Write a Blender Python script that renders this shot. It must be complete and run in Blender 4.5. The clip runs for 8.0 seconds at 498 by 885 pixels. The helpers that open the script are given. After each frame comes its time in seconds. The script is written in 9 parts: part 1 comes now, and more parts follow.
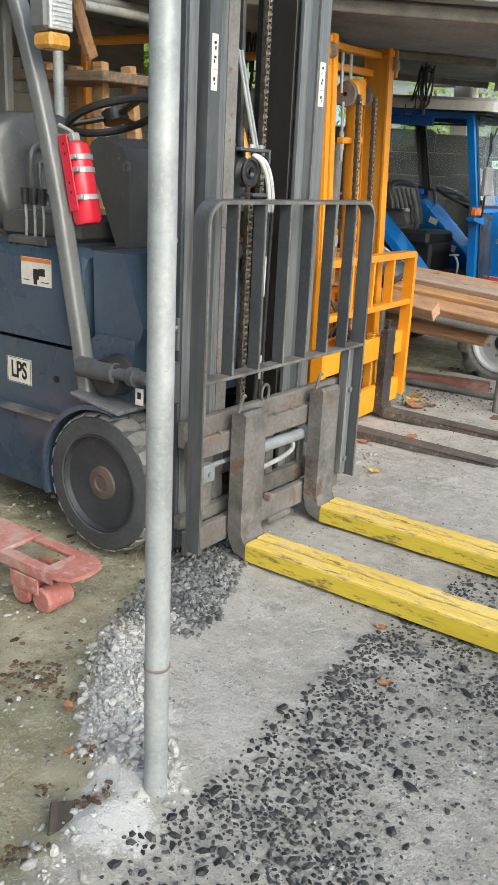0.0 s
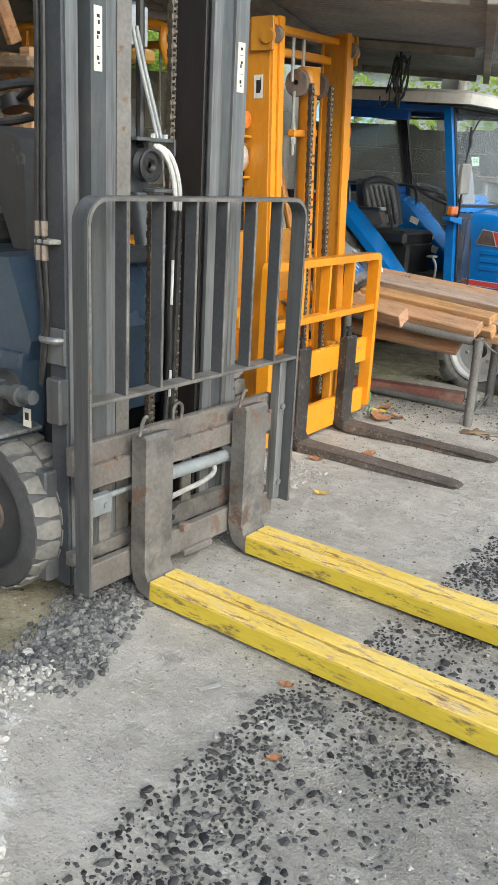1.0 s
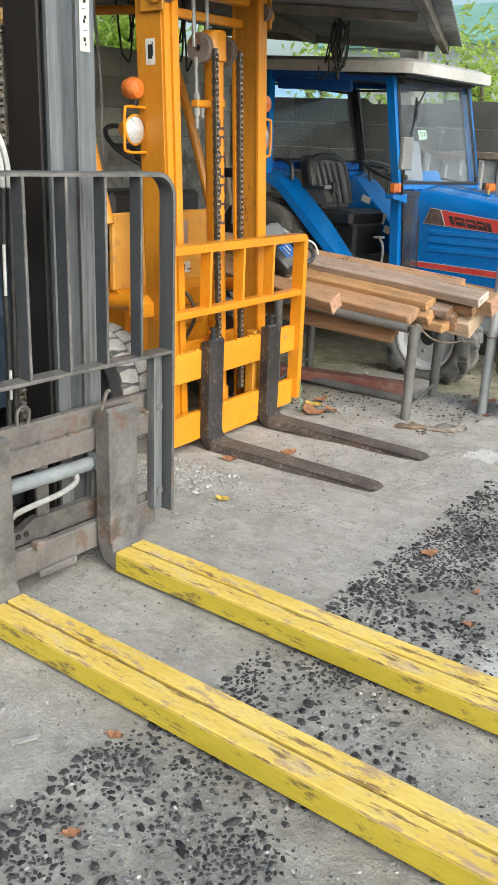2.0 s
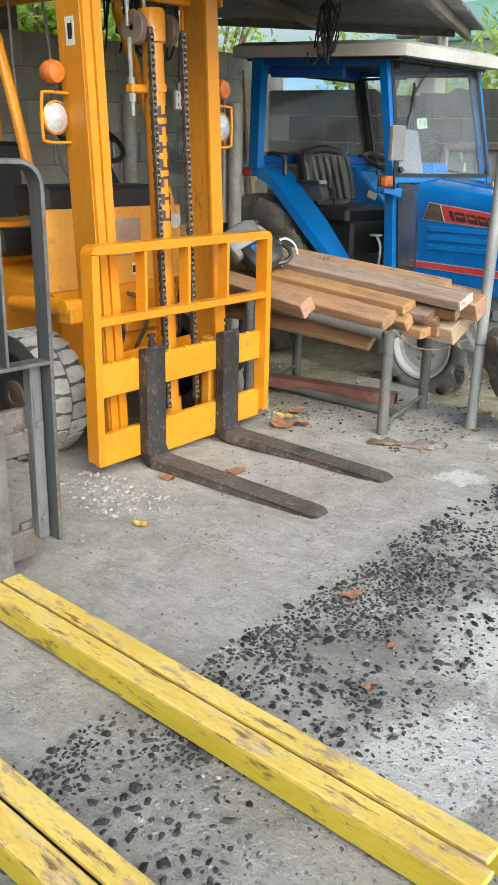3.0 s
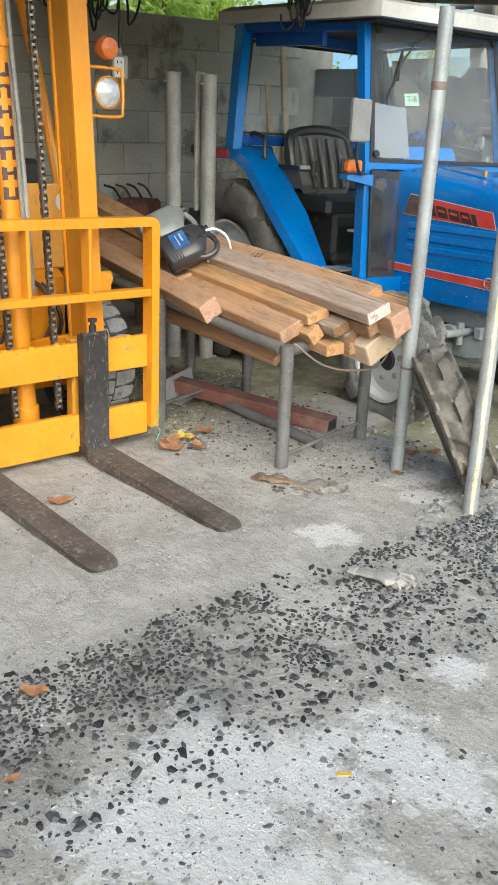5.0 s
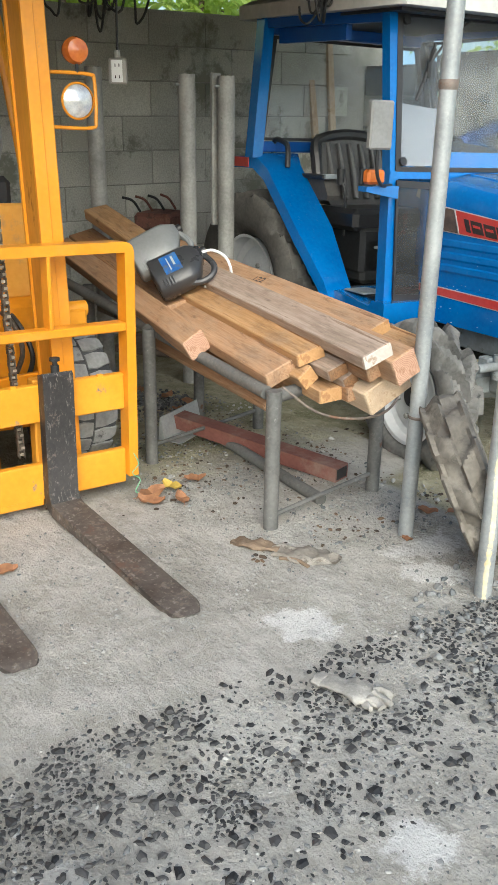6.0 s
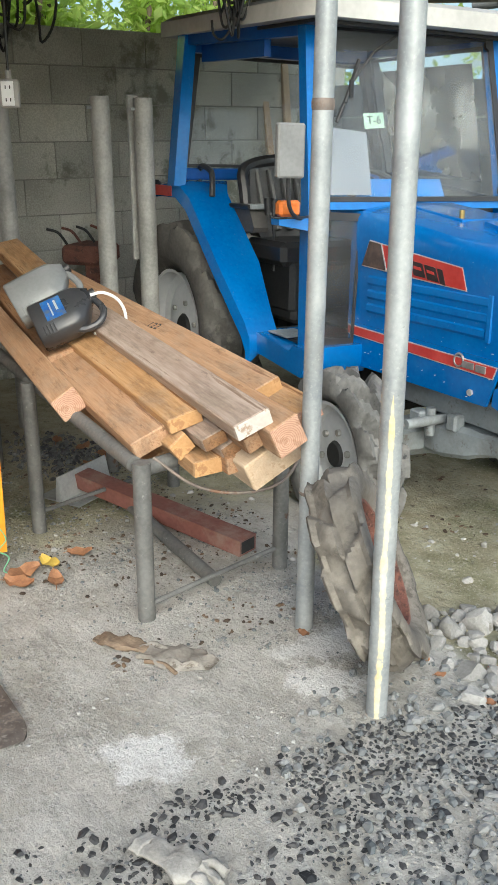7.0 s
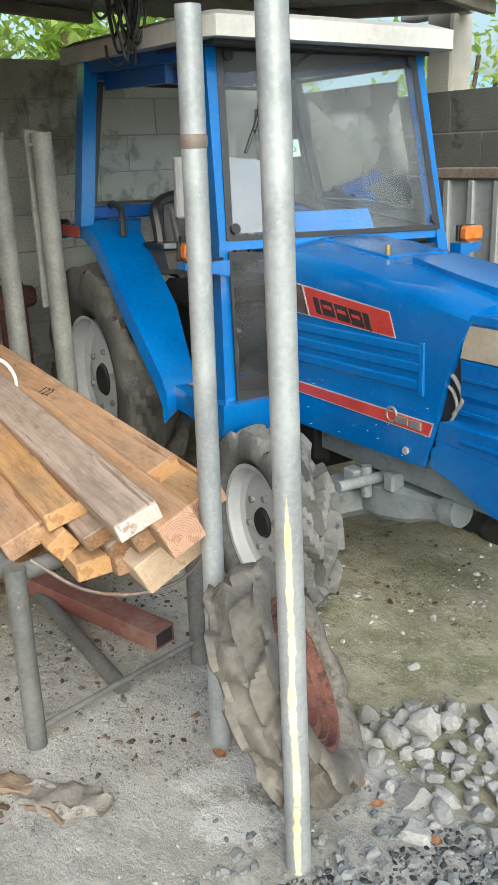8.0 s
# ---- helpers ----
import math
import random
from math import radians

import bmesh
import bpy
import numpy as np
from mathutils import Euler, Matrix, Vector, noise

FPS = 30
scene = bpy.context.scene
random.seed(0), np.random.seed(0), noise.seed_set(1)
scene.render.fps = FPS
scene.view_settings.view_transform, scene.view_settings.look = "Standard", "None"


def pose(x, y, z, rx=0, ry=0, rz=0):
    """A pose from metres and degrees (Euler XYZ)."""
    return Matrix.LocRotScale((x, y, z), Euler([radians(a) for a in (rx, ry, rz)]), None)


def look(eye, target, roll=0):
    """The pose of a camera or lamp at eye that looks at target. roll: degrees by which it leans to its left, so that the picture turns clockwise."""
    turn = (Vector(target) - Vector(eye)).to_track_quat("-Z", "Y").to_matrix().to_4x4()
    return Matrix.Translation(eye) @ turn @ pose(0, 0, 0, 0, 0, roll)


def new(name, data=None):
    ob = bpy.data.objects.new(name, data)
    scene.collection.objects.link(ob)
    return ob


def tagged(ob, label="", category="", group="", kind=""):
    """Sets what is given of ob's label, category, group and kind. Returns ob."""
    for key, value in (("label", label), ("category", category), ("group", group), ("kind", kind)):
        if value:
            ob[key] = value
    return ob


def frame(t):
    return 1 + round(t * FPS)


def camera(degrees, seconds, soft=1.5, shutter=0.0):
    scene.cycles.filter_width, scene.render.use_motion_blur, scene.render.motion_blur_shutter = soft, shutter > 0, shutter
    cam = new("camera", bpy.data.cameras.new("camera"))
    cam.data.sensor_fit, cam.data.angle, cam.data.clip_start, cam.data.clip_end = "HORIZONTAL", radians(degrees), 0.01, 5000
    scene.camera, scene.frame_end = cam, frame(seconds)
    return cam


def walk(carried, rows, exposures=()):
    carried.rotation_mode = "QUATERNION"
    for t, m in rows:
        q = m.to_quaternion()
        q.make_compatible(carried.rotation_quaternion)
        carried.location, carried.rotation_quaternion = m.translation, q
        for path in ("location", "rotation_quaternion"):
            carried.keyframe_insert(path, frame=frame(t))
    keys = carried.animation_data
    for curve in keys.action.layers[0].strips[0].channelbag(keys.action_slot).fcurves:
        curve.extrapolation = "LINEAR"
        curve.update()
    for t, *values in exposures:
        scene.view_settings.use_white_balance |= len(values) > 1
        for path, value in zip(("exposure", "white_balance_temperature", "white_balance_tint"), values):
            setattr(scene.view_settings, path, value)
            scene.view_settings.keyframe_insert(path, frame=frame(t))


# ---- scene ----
cam = camera(32.1, 8.0, soft=0.8)
PATH = [
    (0, (0.252, 0.102, 1.396), (-0.757, 1.696, 0.73), 2.8),
    (0.5, (0.32, 0.308, 1.396), (-0.7, 1.893, 0.729), 4.1),
    (1, (0.34, 0.546, 1.384), (-0.692, 2.123, 0.714), 2.9),
    (1.5, (0.353, 0.794, 1.378), (-0.672, 2.368, 0.692), 2.1),
    (2, (0.503, 1.033, 1.354), (-0.527, 2.596, 0.651), 2.1),
    (2.2, (0.558, 1.127, 1.35), (-0.494, 2.674, 0.644), 2.6),
    (3.3, (0.794, 1.811, 1.26), (-0.396, 3.259, 0.562), 1.0),
    (3.5, (0.863, 1.938, 1.237), (-0.336, 3.379, 0.541), 2.0),
    (4, (1.004, 2.191, 1.237), (-0.237, 3.59, 0.529), 2.2),
    (4.2, (1.041, 2.322, 1.244), (-0.204, 3.715, 0.531), 2.5),
    (5.3, (1.072, 2.946, 1.221), (-0.394, 4.095, 0.493), 1.3),
    (5.5, (1.056, 3.042, 1.228), (-0.439, 4.149, 0.493), 1.0),
    (6, (0.919, 3.356, 1.256), (-0.601, 4.435, 0.531), 0.6),
    (6.5, (0.822, 3.626, 1.238), (-0.712, 4.697, 0.531), -0.0),
    (7, (0.796, 3.924, 1.264), (-0.754, 4.988, 0.581), -0.0),
    (7.5, (0.684, 4.126, 1.28), (-0.842, 5.229, 0.606), -0.9),
    (8, (0.601, 4.29, 1.301), (-0.924, 5.411, 0.655), -2.3),
]
walk(cam, [(t, look(eye, target, roll)) for t, eye, target, roll in PATH], exposures=[(0.0, 0.54, 6150, 3.0), (8.0, 0.64, 6050, 1.0)])

# ---------- light ----------
SUN_ELEV, SUN_ROT = 36.0, 115.0
world = bpy.data.worlds.new("sky")
scene.world = world
world.use_nodes = True
wn = world.node_tree.nodes
wl = world.node_tree.links
wn.clear()
w_out = wn.new("ShaderNodeOutputWorld")
w_bg = wn.new("ShaderNodeBackground")
w_sky = wn.new("ShaderNodeTexSky")
w_sky.sky_type = "NISHITA"
w_sky.sun_disc = False
w_sky.sun_elevation = radians(SUN_ELEV)
w_sky.sun_rotation = radians(SUN_ROT)
w_sky.air_density, w_sky.dust_density, w_sky.ozone_density = 1.0, 4.0, 1.0
w_bg.inputs["Strength"].default_value = 0.15
wl.new(w_sky.outputs[0], w_bg.inputs["Color"])
wl.new(w_bg.outputs[0], w_out.inputs["Surface"])
sun_data = bpy.data.lights.new("sun", "SUN")
sun_data.energy, sun_data.angle, sun_data.color = 1.9, radians(60), (1.0, 0.965, 0.92)
sun = new("sun", sun_data)
_a, _e = radians(SUN_ROT), radians(SUN_ELEV)
_from = Vector((math.sin(_a) * math.cos(_e), math.cos(_a) * math.cos(_e), math.sin(_e)))
sun.matrix_world = look(_from * 40, (0, 0, 0))

# ---------- materials ----------
MATS = {}


def mat(name, c1, c2, rough=0.6, metal=0.0, s1=3.0, s2=70.0, bump=0.15, spots=None, spot_cut=0.62, spot_scale=9.0,
        stretch=(1, 1, 1), rough_var=0.15, coat=0.0, grain=0.25, per_object=0.0, world_space=False):
    """Two-scale noise between c1 and c2, fine relief, and spots of wear (rust, chips, dust) of a third colour."""
    m = bpy.data.materials.new(name)
    m.use_nodes = True
    n, l = m.node_tree.nodes, m.node_tree.links
    b = n["Principled BSDF"]
    tc = n.new("ShaderNodeTexCoord")
    mp = n.new("ShaderNodeMapping")
    mp.inputs["Scale"].default_value = stretch
    l.new(n.new("ShaderNodeNewGeometry").outputs["Position"] if world_space else tc.outputs["Object"], mp.inputs["Vector"])
    big = n.new("ShaderNodeTexNoise")
    big.inputs["Scale"].default_value, big.inputs["Detail"].default_value = s1, 5.0
    fine = n.new("ShaderNodeTexNoise")
    fine.inputs["Scale"].default_value, fine.inputs["Detail"].default_value = s2, 4.0
    l.new(mp.outputs[0], big.inputs["Vector"])
    l.new(mp.outputs[0], fine.inputs["Vector"])
    add = n.new("ShaderNodeMath")
    add.operation = "MULTIPLY_ADD"
    l.new(fine.outputs["Fac"], add.inputs[0])
    add.inputs[1].default_value = grain * 2
    l.new(big.outputs["Fac"], add.inputs[2])
    ramp = n.new("ShaderNodeMapRange")
    ramp.inputs["From Min"].default_value, ramp.inputs["From Max"].default_value = 0.3 + grain, 0.7 + grain
    l.new(add.outputs[0], ramp.inputs["Value"])
    mix = n.new("ShaderNodeMix")
    mix.data_type = "RGBA"
    mix.inputs["A"].default_value, mix.inputs["B"].default_value = (*c1, 1), (*c2, 1)
    l.new(ramp.outputs[0], mix.inputs["Factor"])
    colour = mix.outputs["Result"]
    rsock = n.new("ShaderNodeMapRange")
    rsock.inputs["To Min"].default_value, rsock.inputs["To Max"].default_value = max(0.02, rough - rough_var), min(1, rough + rough_var)
    l.new(big.outputs["Fac"], rsock.inputs["Value"])
    rough_out = rsock.outputs[0]
    if spots:
        sp = n.new("ShaderNodeTexNoise")
        sp.inputs["Scale"].default_value, sp.inputs["Detail"].default_value, sp.inputs["Roughness"].default_value = spot_scale, 8.0, 0.7
        l.new(mp.outputs[0], sp.inputs["Vector"])
        cut = n.new("ShaderNodeMapRange")
        cut.inputs["From Min"].default_value, cut.inputs["From Max"].default_value = spot_cut, spot_cut + 0.06
        l.new(sp.outputs["Fac"], cut.inputs["Value"])
        mix2 = n.new("ShaderNodeMix")
        mix2.data_type = "RGBA"
        l.new(cut.outputs[0], mix2.inputs["Factor"])
        l.new(colour, mix2.inputs["A"])
        mix2.inputs["B"].default_value = (*spots, 1)
        colour = mix2.outputs["Result"]
        radd = n.new("ShaderNodeMath")
        radd.operation = "MULTIPLY_ADD"
        radd.use_clamp = True
        radd.inputs[1].default_value = 0.35
        l.new(cut.outputs[0], radd.inputs[0])
        l.new(rough_out, radd.inputs[2])
        rough_out = radd.outputs[0]
    if per_object:
        oi = n.new("ShaderNodeObjectInfo")
        hsv = n.new("ShaderNodeHueSaturation")
        mr = n.new("ShaderNodeMapRange")
        mr.inputs["To Min"].default_value, mr.inputs["To Max"].default_value = 1 - per_object, 1 + per_object
        l.new(oi.outputs["Random"], mr.inputs["Value"])
        l.new(mr.outputs[0], hsv.inputs["Value"])
        l.new(colour, hsv.inputs["Color"])
        colour = hsv.outputs["Color"]
    l.new(colour, b.inputs["Base Color"])
    l.new(rough_out, b.inputs["Roughness"])
    b.inputs["Metallic"].default_value = metal
    b.inputs["Coat Weight"].default_value = coat
    b.inputs["Coat Roughness"].default_value = 0.15
    if bump:
        bp = n.new("ShaderNodeBump")
        bp.inputs["Strength"].default_value, bp.inputs["Distance"].default_value = bump, 0.004
        l.new(add.outputs[0], bp.inputs["Height"])
        l.new(bp.outputs[0], b.inputs["Normal"])
    MATS[name] = m
    return m


def island_mat(name, c1, c2, rough=0.8, bump=0.3, s2=90.0):
    """For loose stuff in one mesh: each piece takes its own shade between c1 and c2."""
    m = mat(name, c1, c2, rough, bump=bump, s2=s2)
    n, l = m.node_tree.nodes, m.node_tree.links
    b = n["Principled BSDF"]
    geo = n.new("ShaderNodeNewGeometry")
    mix = n.new("ShaderNodeMix")
    mix.data_type = "RGBA"
    mix.inputs["A"].default_value, mix.inputs["B"].default_value = (*c1, 1), (*c2, 1)
    l.new(geo.outputs["Random Per Island"], mix.inputs["Factor"])
    l.new(mix.outputs["Result"], b.inputs["Base Color"])
    return m


def glass(name, tint=(0.92, 0.95, 0.95), dirt=0.06):
    """Dusty pane: clear glass with a film of grey dust."""
    m = bpy.data.materials.new(name)
    m.use_nodes = True
    n, l = m.node_tree.nodes, m.node_tree.links
    b = n["Principled BSDF"]
    b.inputs["Base Color"].default_value = (*tint, 1)
    b.inputs["Roughness"].default_value = 0.03
    b.inputs["Transmission Weight"].default_value = 1.0
    b.inputs["IOR"].default_value = 1.3
    df = n.new("ShaderNodeBsdfDiffuse")
    df.inputs["Color"].default_value = (0.55, 0.57, 0.58, 1)
    tc = n.new("ShaderNodeTexCoord")
    nz = n.new("ShaderNodeTexNoise")
    nz.inputs["Scale"].default_value, nz.inputs["Detail"].default_value = 5.0, 8.0
    l.new(tc.outputs["Object"], nz.inputs["Vector"])
    mr = n.new("ShaderNodeMapRange")
    mr.inputs["From Min"].default_value, mr.inputs["From Max"].default_value = 0.35, 0.75
    mr.inputs["To Min"].default_value, mr.inputs["To Max"].default_value = dirt * 0.4, dirt * 2.2
    l.new(nz.outputs["Fac"], mr.inputs["Value"])
    mx = n.new("ShaderNodeMixShader")
    l.new(mr.outputs[0], mx.inputs[0])
    l.new(b.outputs[0], mx.inputs[1])
    l.new(df.outputs[0], mx.inputs[2])
    l.new(mx.outputs[0], n["Material Output"].inputs["Surface"])
    MATS[name] = m
    return m


def weather(m, colour, scale=7.0, lo=0.52, hi=0.62, amount=0.7, stretch=(1, 1, 1)):
    """One more layer of stains or scuffs over a finished material."""
    n, l = m.node_tree.nodes, m.node_tree.links
    sock = n["Principled BSDF"].inputs["Base Color"]
    src = sock.links[0].from_socket
    tc, mp, tx, mr, mx = (n.new(k) for k in ("ShaderNodeTexCoord", "ShaderNodeMapping", "ShaderNodeTexNoise", "ShaderNodeMapRange", "ShaderNodeMix"))
    mp.inputs["Scale"].default_value = stretch
    mp.inputs["Location"].default_value = (scale, 3.1, 1.7)
    tx.inputs["Scale"].default_value, tx.inputs["Detail"].default_value, tx.inputs["Roughness"].default_value = scale, 9.0, 0.72
    mr.inputs["From Min"].default_value, mr.inputs["From Max"].default_value = lo, hi
    mr.inputs["To Max"].default_value = amount
    mx.data_type = "RGBA"
    mx.inputs["B"].default_value = (*colour, 1)
    l.new(tc.outputs["Object"], mp.inputs["Vector"])
    l.new(mp.outputs[0], tx.inputs["Vector"])
    l.new(tx.outputs["Fac"], mr.inputs["Value"])
    l.new(mr.outputs[0], mx.inputs["Factor"])
    l.new(src, mx.inputs["A"])
    l.new(mx.outputs["Result"], sock)
    return m


GALV = mat("galvanised_pipe", (0.30, 0.32, 0.33), (0.46, 0.48, 0.48), 0.5, 0.35, s1=9, s2=90, bump=0.12, spots=(0.20, 0.21, 0.20), spot_cut=0.66, spot_scale=25)
GALV_D = mat("weathered_pipe", (0.26, 0.26, 0.245), (0.42, 0.415, 0.39), 0.65, 0.2, s1=7, s2=80, bump=0.2, spots=(0.16, 0.12, 0.09), spot_cut=0.68, spot_scale=14)
RUST = mat("rust", (0.16, 0.06, 0.03), (0.34, 0.14, 0.07), 0.85, 0.1, s1=18, s2=120, bump=0.4)
CREAM = mat("cream_paint", (0.60, 0.50, 0.27), (0.64, 0.61, 0.53), 0.65, s1=9, s2=90, spots=(0.38, 0.39, 0.38), spot_cut=0.57, spot_scale=30)
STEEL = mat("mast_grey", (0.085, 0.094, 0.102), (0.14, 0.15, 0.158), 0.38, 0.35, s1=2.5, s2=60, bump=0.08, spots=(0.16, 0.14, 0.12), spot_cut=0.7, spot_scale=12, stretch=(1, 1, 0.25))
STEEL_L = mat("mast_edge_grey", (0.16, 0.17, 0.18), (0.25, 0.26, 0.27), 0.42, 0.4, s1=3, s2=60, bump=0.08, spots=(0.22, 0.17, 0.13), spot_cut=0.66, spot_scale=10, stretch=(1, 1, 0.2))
BLACK_S = mat("black_steel", (0.012, 0.013, 0.014), (0.028, 0.029, 0.03), 0.65, 0.1, s1=4, s2=80, bump=0.08, spots=(0.07, 0.065, 0.06), spot_cut=0.72)
WORN = mat("worn_steel", (0.15, 0.14, 0.13), (0.27, 0.255, 0.24), 0.55, 0.45, s1=5, s2=70, bump=0.15, spots=(0.22, 0.145, 0.105), spot_cut=0.58, spot_scale=6)
RUSTY = mat("rusty_steel", (0.185, 0.145, 0.12), (0.29, 0.235, 0.20), 0.65, 0.3, s1=5, s2=70, bump=0.2, spots=(0.25, 0.145, 0.095), spot_cut=0.56, spot_scale=7)
NAVY = mat("navy_paint", (0.030, 0.050, 0.082), (0.052, 0.080, 0.118), 0.30, 0.0, s1=3, s2=60, bump=0.03, spots=(0.10, 0.11, 0.11), spot_cut=0.70, spot_scale=6, coat=0.3)
GUARD = mat("guard_grey", (0.13, 0.134, 0.134), (0.185, 0.19, 0.187), 0.4, 0.1, s1=4, s2=60, bump=0.04, coat=0.2)
YEL = mat("machine_yellow", (0.62, 0.232, 0.009), (0.74, 0.292, 0.014), 0.36, 0.0, s1=3, s2=50, bump=0.04, spots=(0.50, 0.22, 0.02), spot_cut=0.70, spot_scale=7, coat=0.25)
YEL_W = mat("chipped_yellow", (0.64, 0.262, 0.012), (0.75, 0.330, 0.022), 0.42, 0.0, s1=4, s2=50, bump=0.08, spots=(0.20, 0.17, 0.14), spot_cut=0.64, spot_scale=11, coat=0.15)
YEL_DARK = mat("greasy_shaded_yellow", (0.36, 0.15, 0.015), (0.55, 0.24, 0.02), 0.45, 0.0, s1=5, s2=60, bump=0.06, spots=(0.14, 0.07, 0.03), spot_cut=0.62, spot_scale=8, stretch=(1, 1, 0.3))
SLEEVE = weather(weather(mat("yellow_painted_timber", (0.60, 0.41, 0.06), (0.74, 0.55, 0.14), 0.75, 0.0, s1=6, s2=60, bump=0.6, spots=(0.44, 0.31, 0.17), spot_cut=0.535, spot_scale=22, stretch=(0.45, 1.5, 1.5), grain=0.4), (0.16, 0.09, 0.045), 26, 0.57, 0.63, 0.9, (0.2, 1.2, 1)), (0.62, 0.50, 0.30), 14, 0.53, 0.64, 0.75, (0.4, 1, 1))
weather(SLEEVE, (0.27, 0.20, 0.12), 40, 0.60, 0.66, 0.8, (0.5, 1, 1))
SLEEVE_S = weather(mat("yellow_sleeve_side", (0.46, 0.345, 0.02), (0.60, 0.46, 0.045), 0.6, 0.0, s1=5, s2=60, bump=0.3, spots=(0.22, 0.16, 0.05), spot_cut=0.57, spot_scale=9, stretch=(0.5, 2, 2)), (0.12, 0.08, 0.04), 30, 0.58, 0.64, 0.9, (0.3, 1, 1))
BLUE = mat("tractor_blue", (0.005, 0.105, 0.36), (0.008, 0.155, 0.47), 0.17, 0.0, s1=3, s2=60, bump=0.03, spots=(0.10, 0.20, 0.40), spot_cut=0.72, spot_scale=11, coat=0.7)
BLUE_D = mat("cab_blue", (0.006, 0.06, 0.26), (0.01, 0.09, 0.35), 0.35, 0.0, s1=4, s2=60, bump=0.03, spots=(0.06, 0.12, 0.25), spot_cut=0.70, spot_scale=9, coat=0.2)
RED_D = mat("red_decal", (0.40, 0.035, 0.03), (0.50, 0.065, 0.055), 0.35, s1=9, spots=(0.30, 0.09, 0.09), spot_cut=0.62, spot_scale=30)
DARK_D = mat("dark_decal", (0.02, 0.018, 0.02), (0.05, 0.035, 0.035), 0.4, s1=20)
PURPLE = mat("faded_dark_print", (0.045, 0.022, 0.035), (0.085, 0.045, 0.05), 0.5, s1=30)
SILVER = mat("silver_print", (0.45, 0.45, 0.45), (0.6, 0.6, 0.58), 0.4, 0.3, s1=9)
CABROOF = mat("cab_roof_white", (0.40, 0.39, 0.365), (0.54, 0.53, 0.50), 0.55, s1=3, s2=40, spots=(0.34, 0.32, 0.28), spot_cut=0.62, spot_scale=5)
RIM = mat("rim_grey_white", (0.52, 0.54, 0.56), (0.64, 0.65, 0.66), 0.45, s1=4, s2=50, bump=0.04, spots=(0.34, 0.31, 0.27), spot_cut=0.66, spot_scale=8)
CAST = mat("grey_casting", (0.20, 0.225, 0.24), (0.28, 0.305, 0.32), 0.55, 0.1, s1=7, s2=70, bump=0.2, spots=(0.15, 0.13, 0.11), spot_cut=0.64)
RUB = mat("black_rubber", (0.022, 0.022, 0.022), (0.055, 0.053, 0.05), 0.75, s1=5, s2=60, bump=0.2, spots=(0.12, 0.115, 0.105), spot_cut=0.62, spot_scale=9)
RUB_D = mat("dusty_rubber", (0.10, 0.10, 0.095), (0.21, 0.205, 0.195), 0.9, s1=7, s2=60, bump=0.25, spots=(0.06, 0.06, 0.06), spot_cut=0.62, spot_scale=12)
RUB_B = mat("muddy_rubber", (0.11, 0.098, 0.082), (0.19, 0.170, 0.145), 0.9, s1=4, s2=60, bump=0.25, spots=(0.09, 0.08, 0.065), spot_cut=0.58, spot_scale=7)
PLAST = mat("black_plastic", (0.016, 0.016, 0.017), (0.03, 0.03, 0.031), 0.42, s1=9, s2=120, bump=0.05, spots=(0.07, 0.068, 0.063), spot_cut=0.66)
SEAT = mat("grey_vinyl", (0.055, 0.055, 0.055), (0.09, 0.088, 0.085), 0.5, s1=9, s2=140, bump=0.1, spots=(0.16, 0.155, 0.145), spot_cut=0.60, spot_scale=5)
CHAIN = mat("chain_steel", (0.06, 0.05, 0.04), (0.14, 0.115, 0.09), 0.5, 0.5, s1=30, s2=120, bump=0.1)
CHAIN_L = mat("chain_link_edge", (0.28, 0.25, 0.2), (0.42, 0.38, 0.31), 0.4, 0.6, s1=40)
ORANGE = mat("orange_lens", (0.52, 0.12, 0.018), (0.64, 0.19, 0.035), 0.18, s1=40, bump=0.1, coat=0.6)
LENS = mat("clear_lens", (0.55, 0.57, 0.58), (0.8, 0.8, 0.8), 0.12, 0.4, s1=60, s2=200, bump=0.2, coat=0.8)
PAPER = mat("sticker_white", (0.56, 0.54, 0.475), (0.68, 0.655, 0.59), 0.5, s1=30, spots=(0.42, 0.39, 0.33), spot_cut=0.60, spot_scale=60)
PAPER_G = mat("pale_green_paper", (0.26, 0.38, 0.29), (0.33, 0.45, 0.35), 0.7, s1=9)
GREYSHEET = mat("grey_film", (0.13, 0.14, 0.165), (0.18, 0.19, 0.215), 0.5, s1=3)
INK = mat("black_ink", (0.012, 0.012, 0.012), (0.02, 0.02, 0.02), 0.6, bump=0)
AMBER = mat("amber_lens", (0.50, 0.25, 0.04), (0.60, 0.33, 0.07), 0.25, s1=40, bump=0.1, coat=0.4)
REDP = mat("extinguisher_red", (0.55, 0.012, 0.03), (0.66, 0.02, 0.05), 0.35, s1=5, bump=0.03, coat=0.3)
JACKRED = mat("faded_red_paint", (0.36, 0.12, 0.10), (0.47, 0.22, 0.185), 0.6, s1=7, s2=60, bump=0.15, spots=(0.40, 0.29, 0.25), spot_cut=0.52, spot_scale=8)
PRIMER = mat("red_primer_steel", (0.16, 0.06, 0.048), (0.25, 0.105, 0.082), 0.65, s1=5, s2=70, bump=0.15, spots=(0.30, 0.20, 0.16), spot_cut=0.62, spot_scale=9)


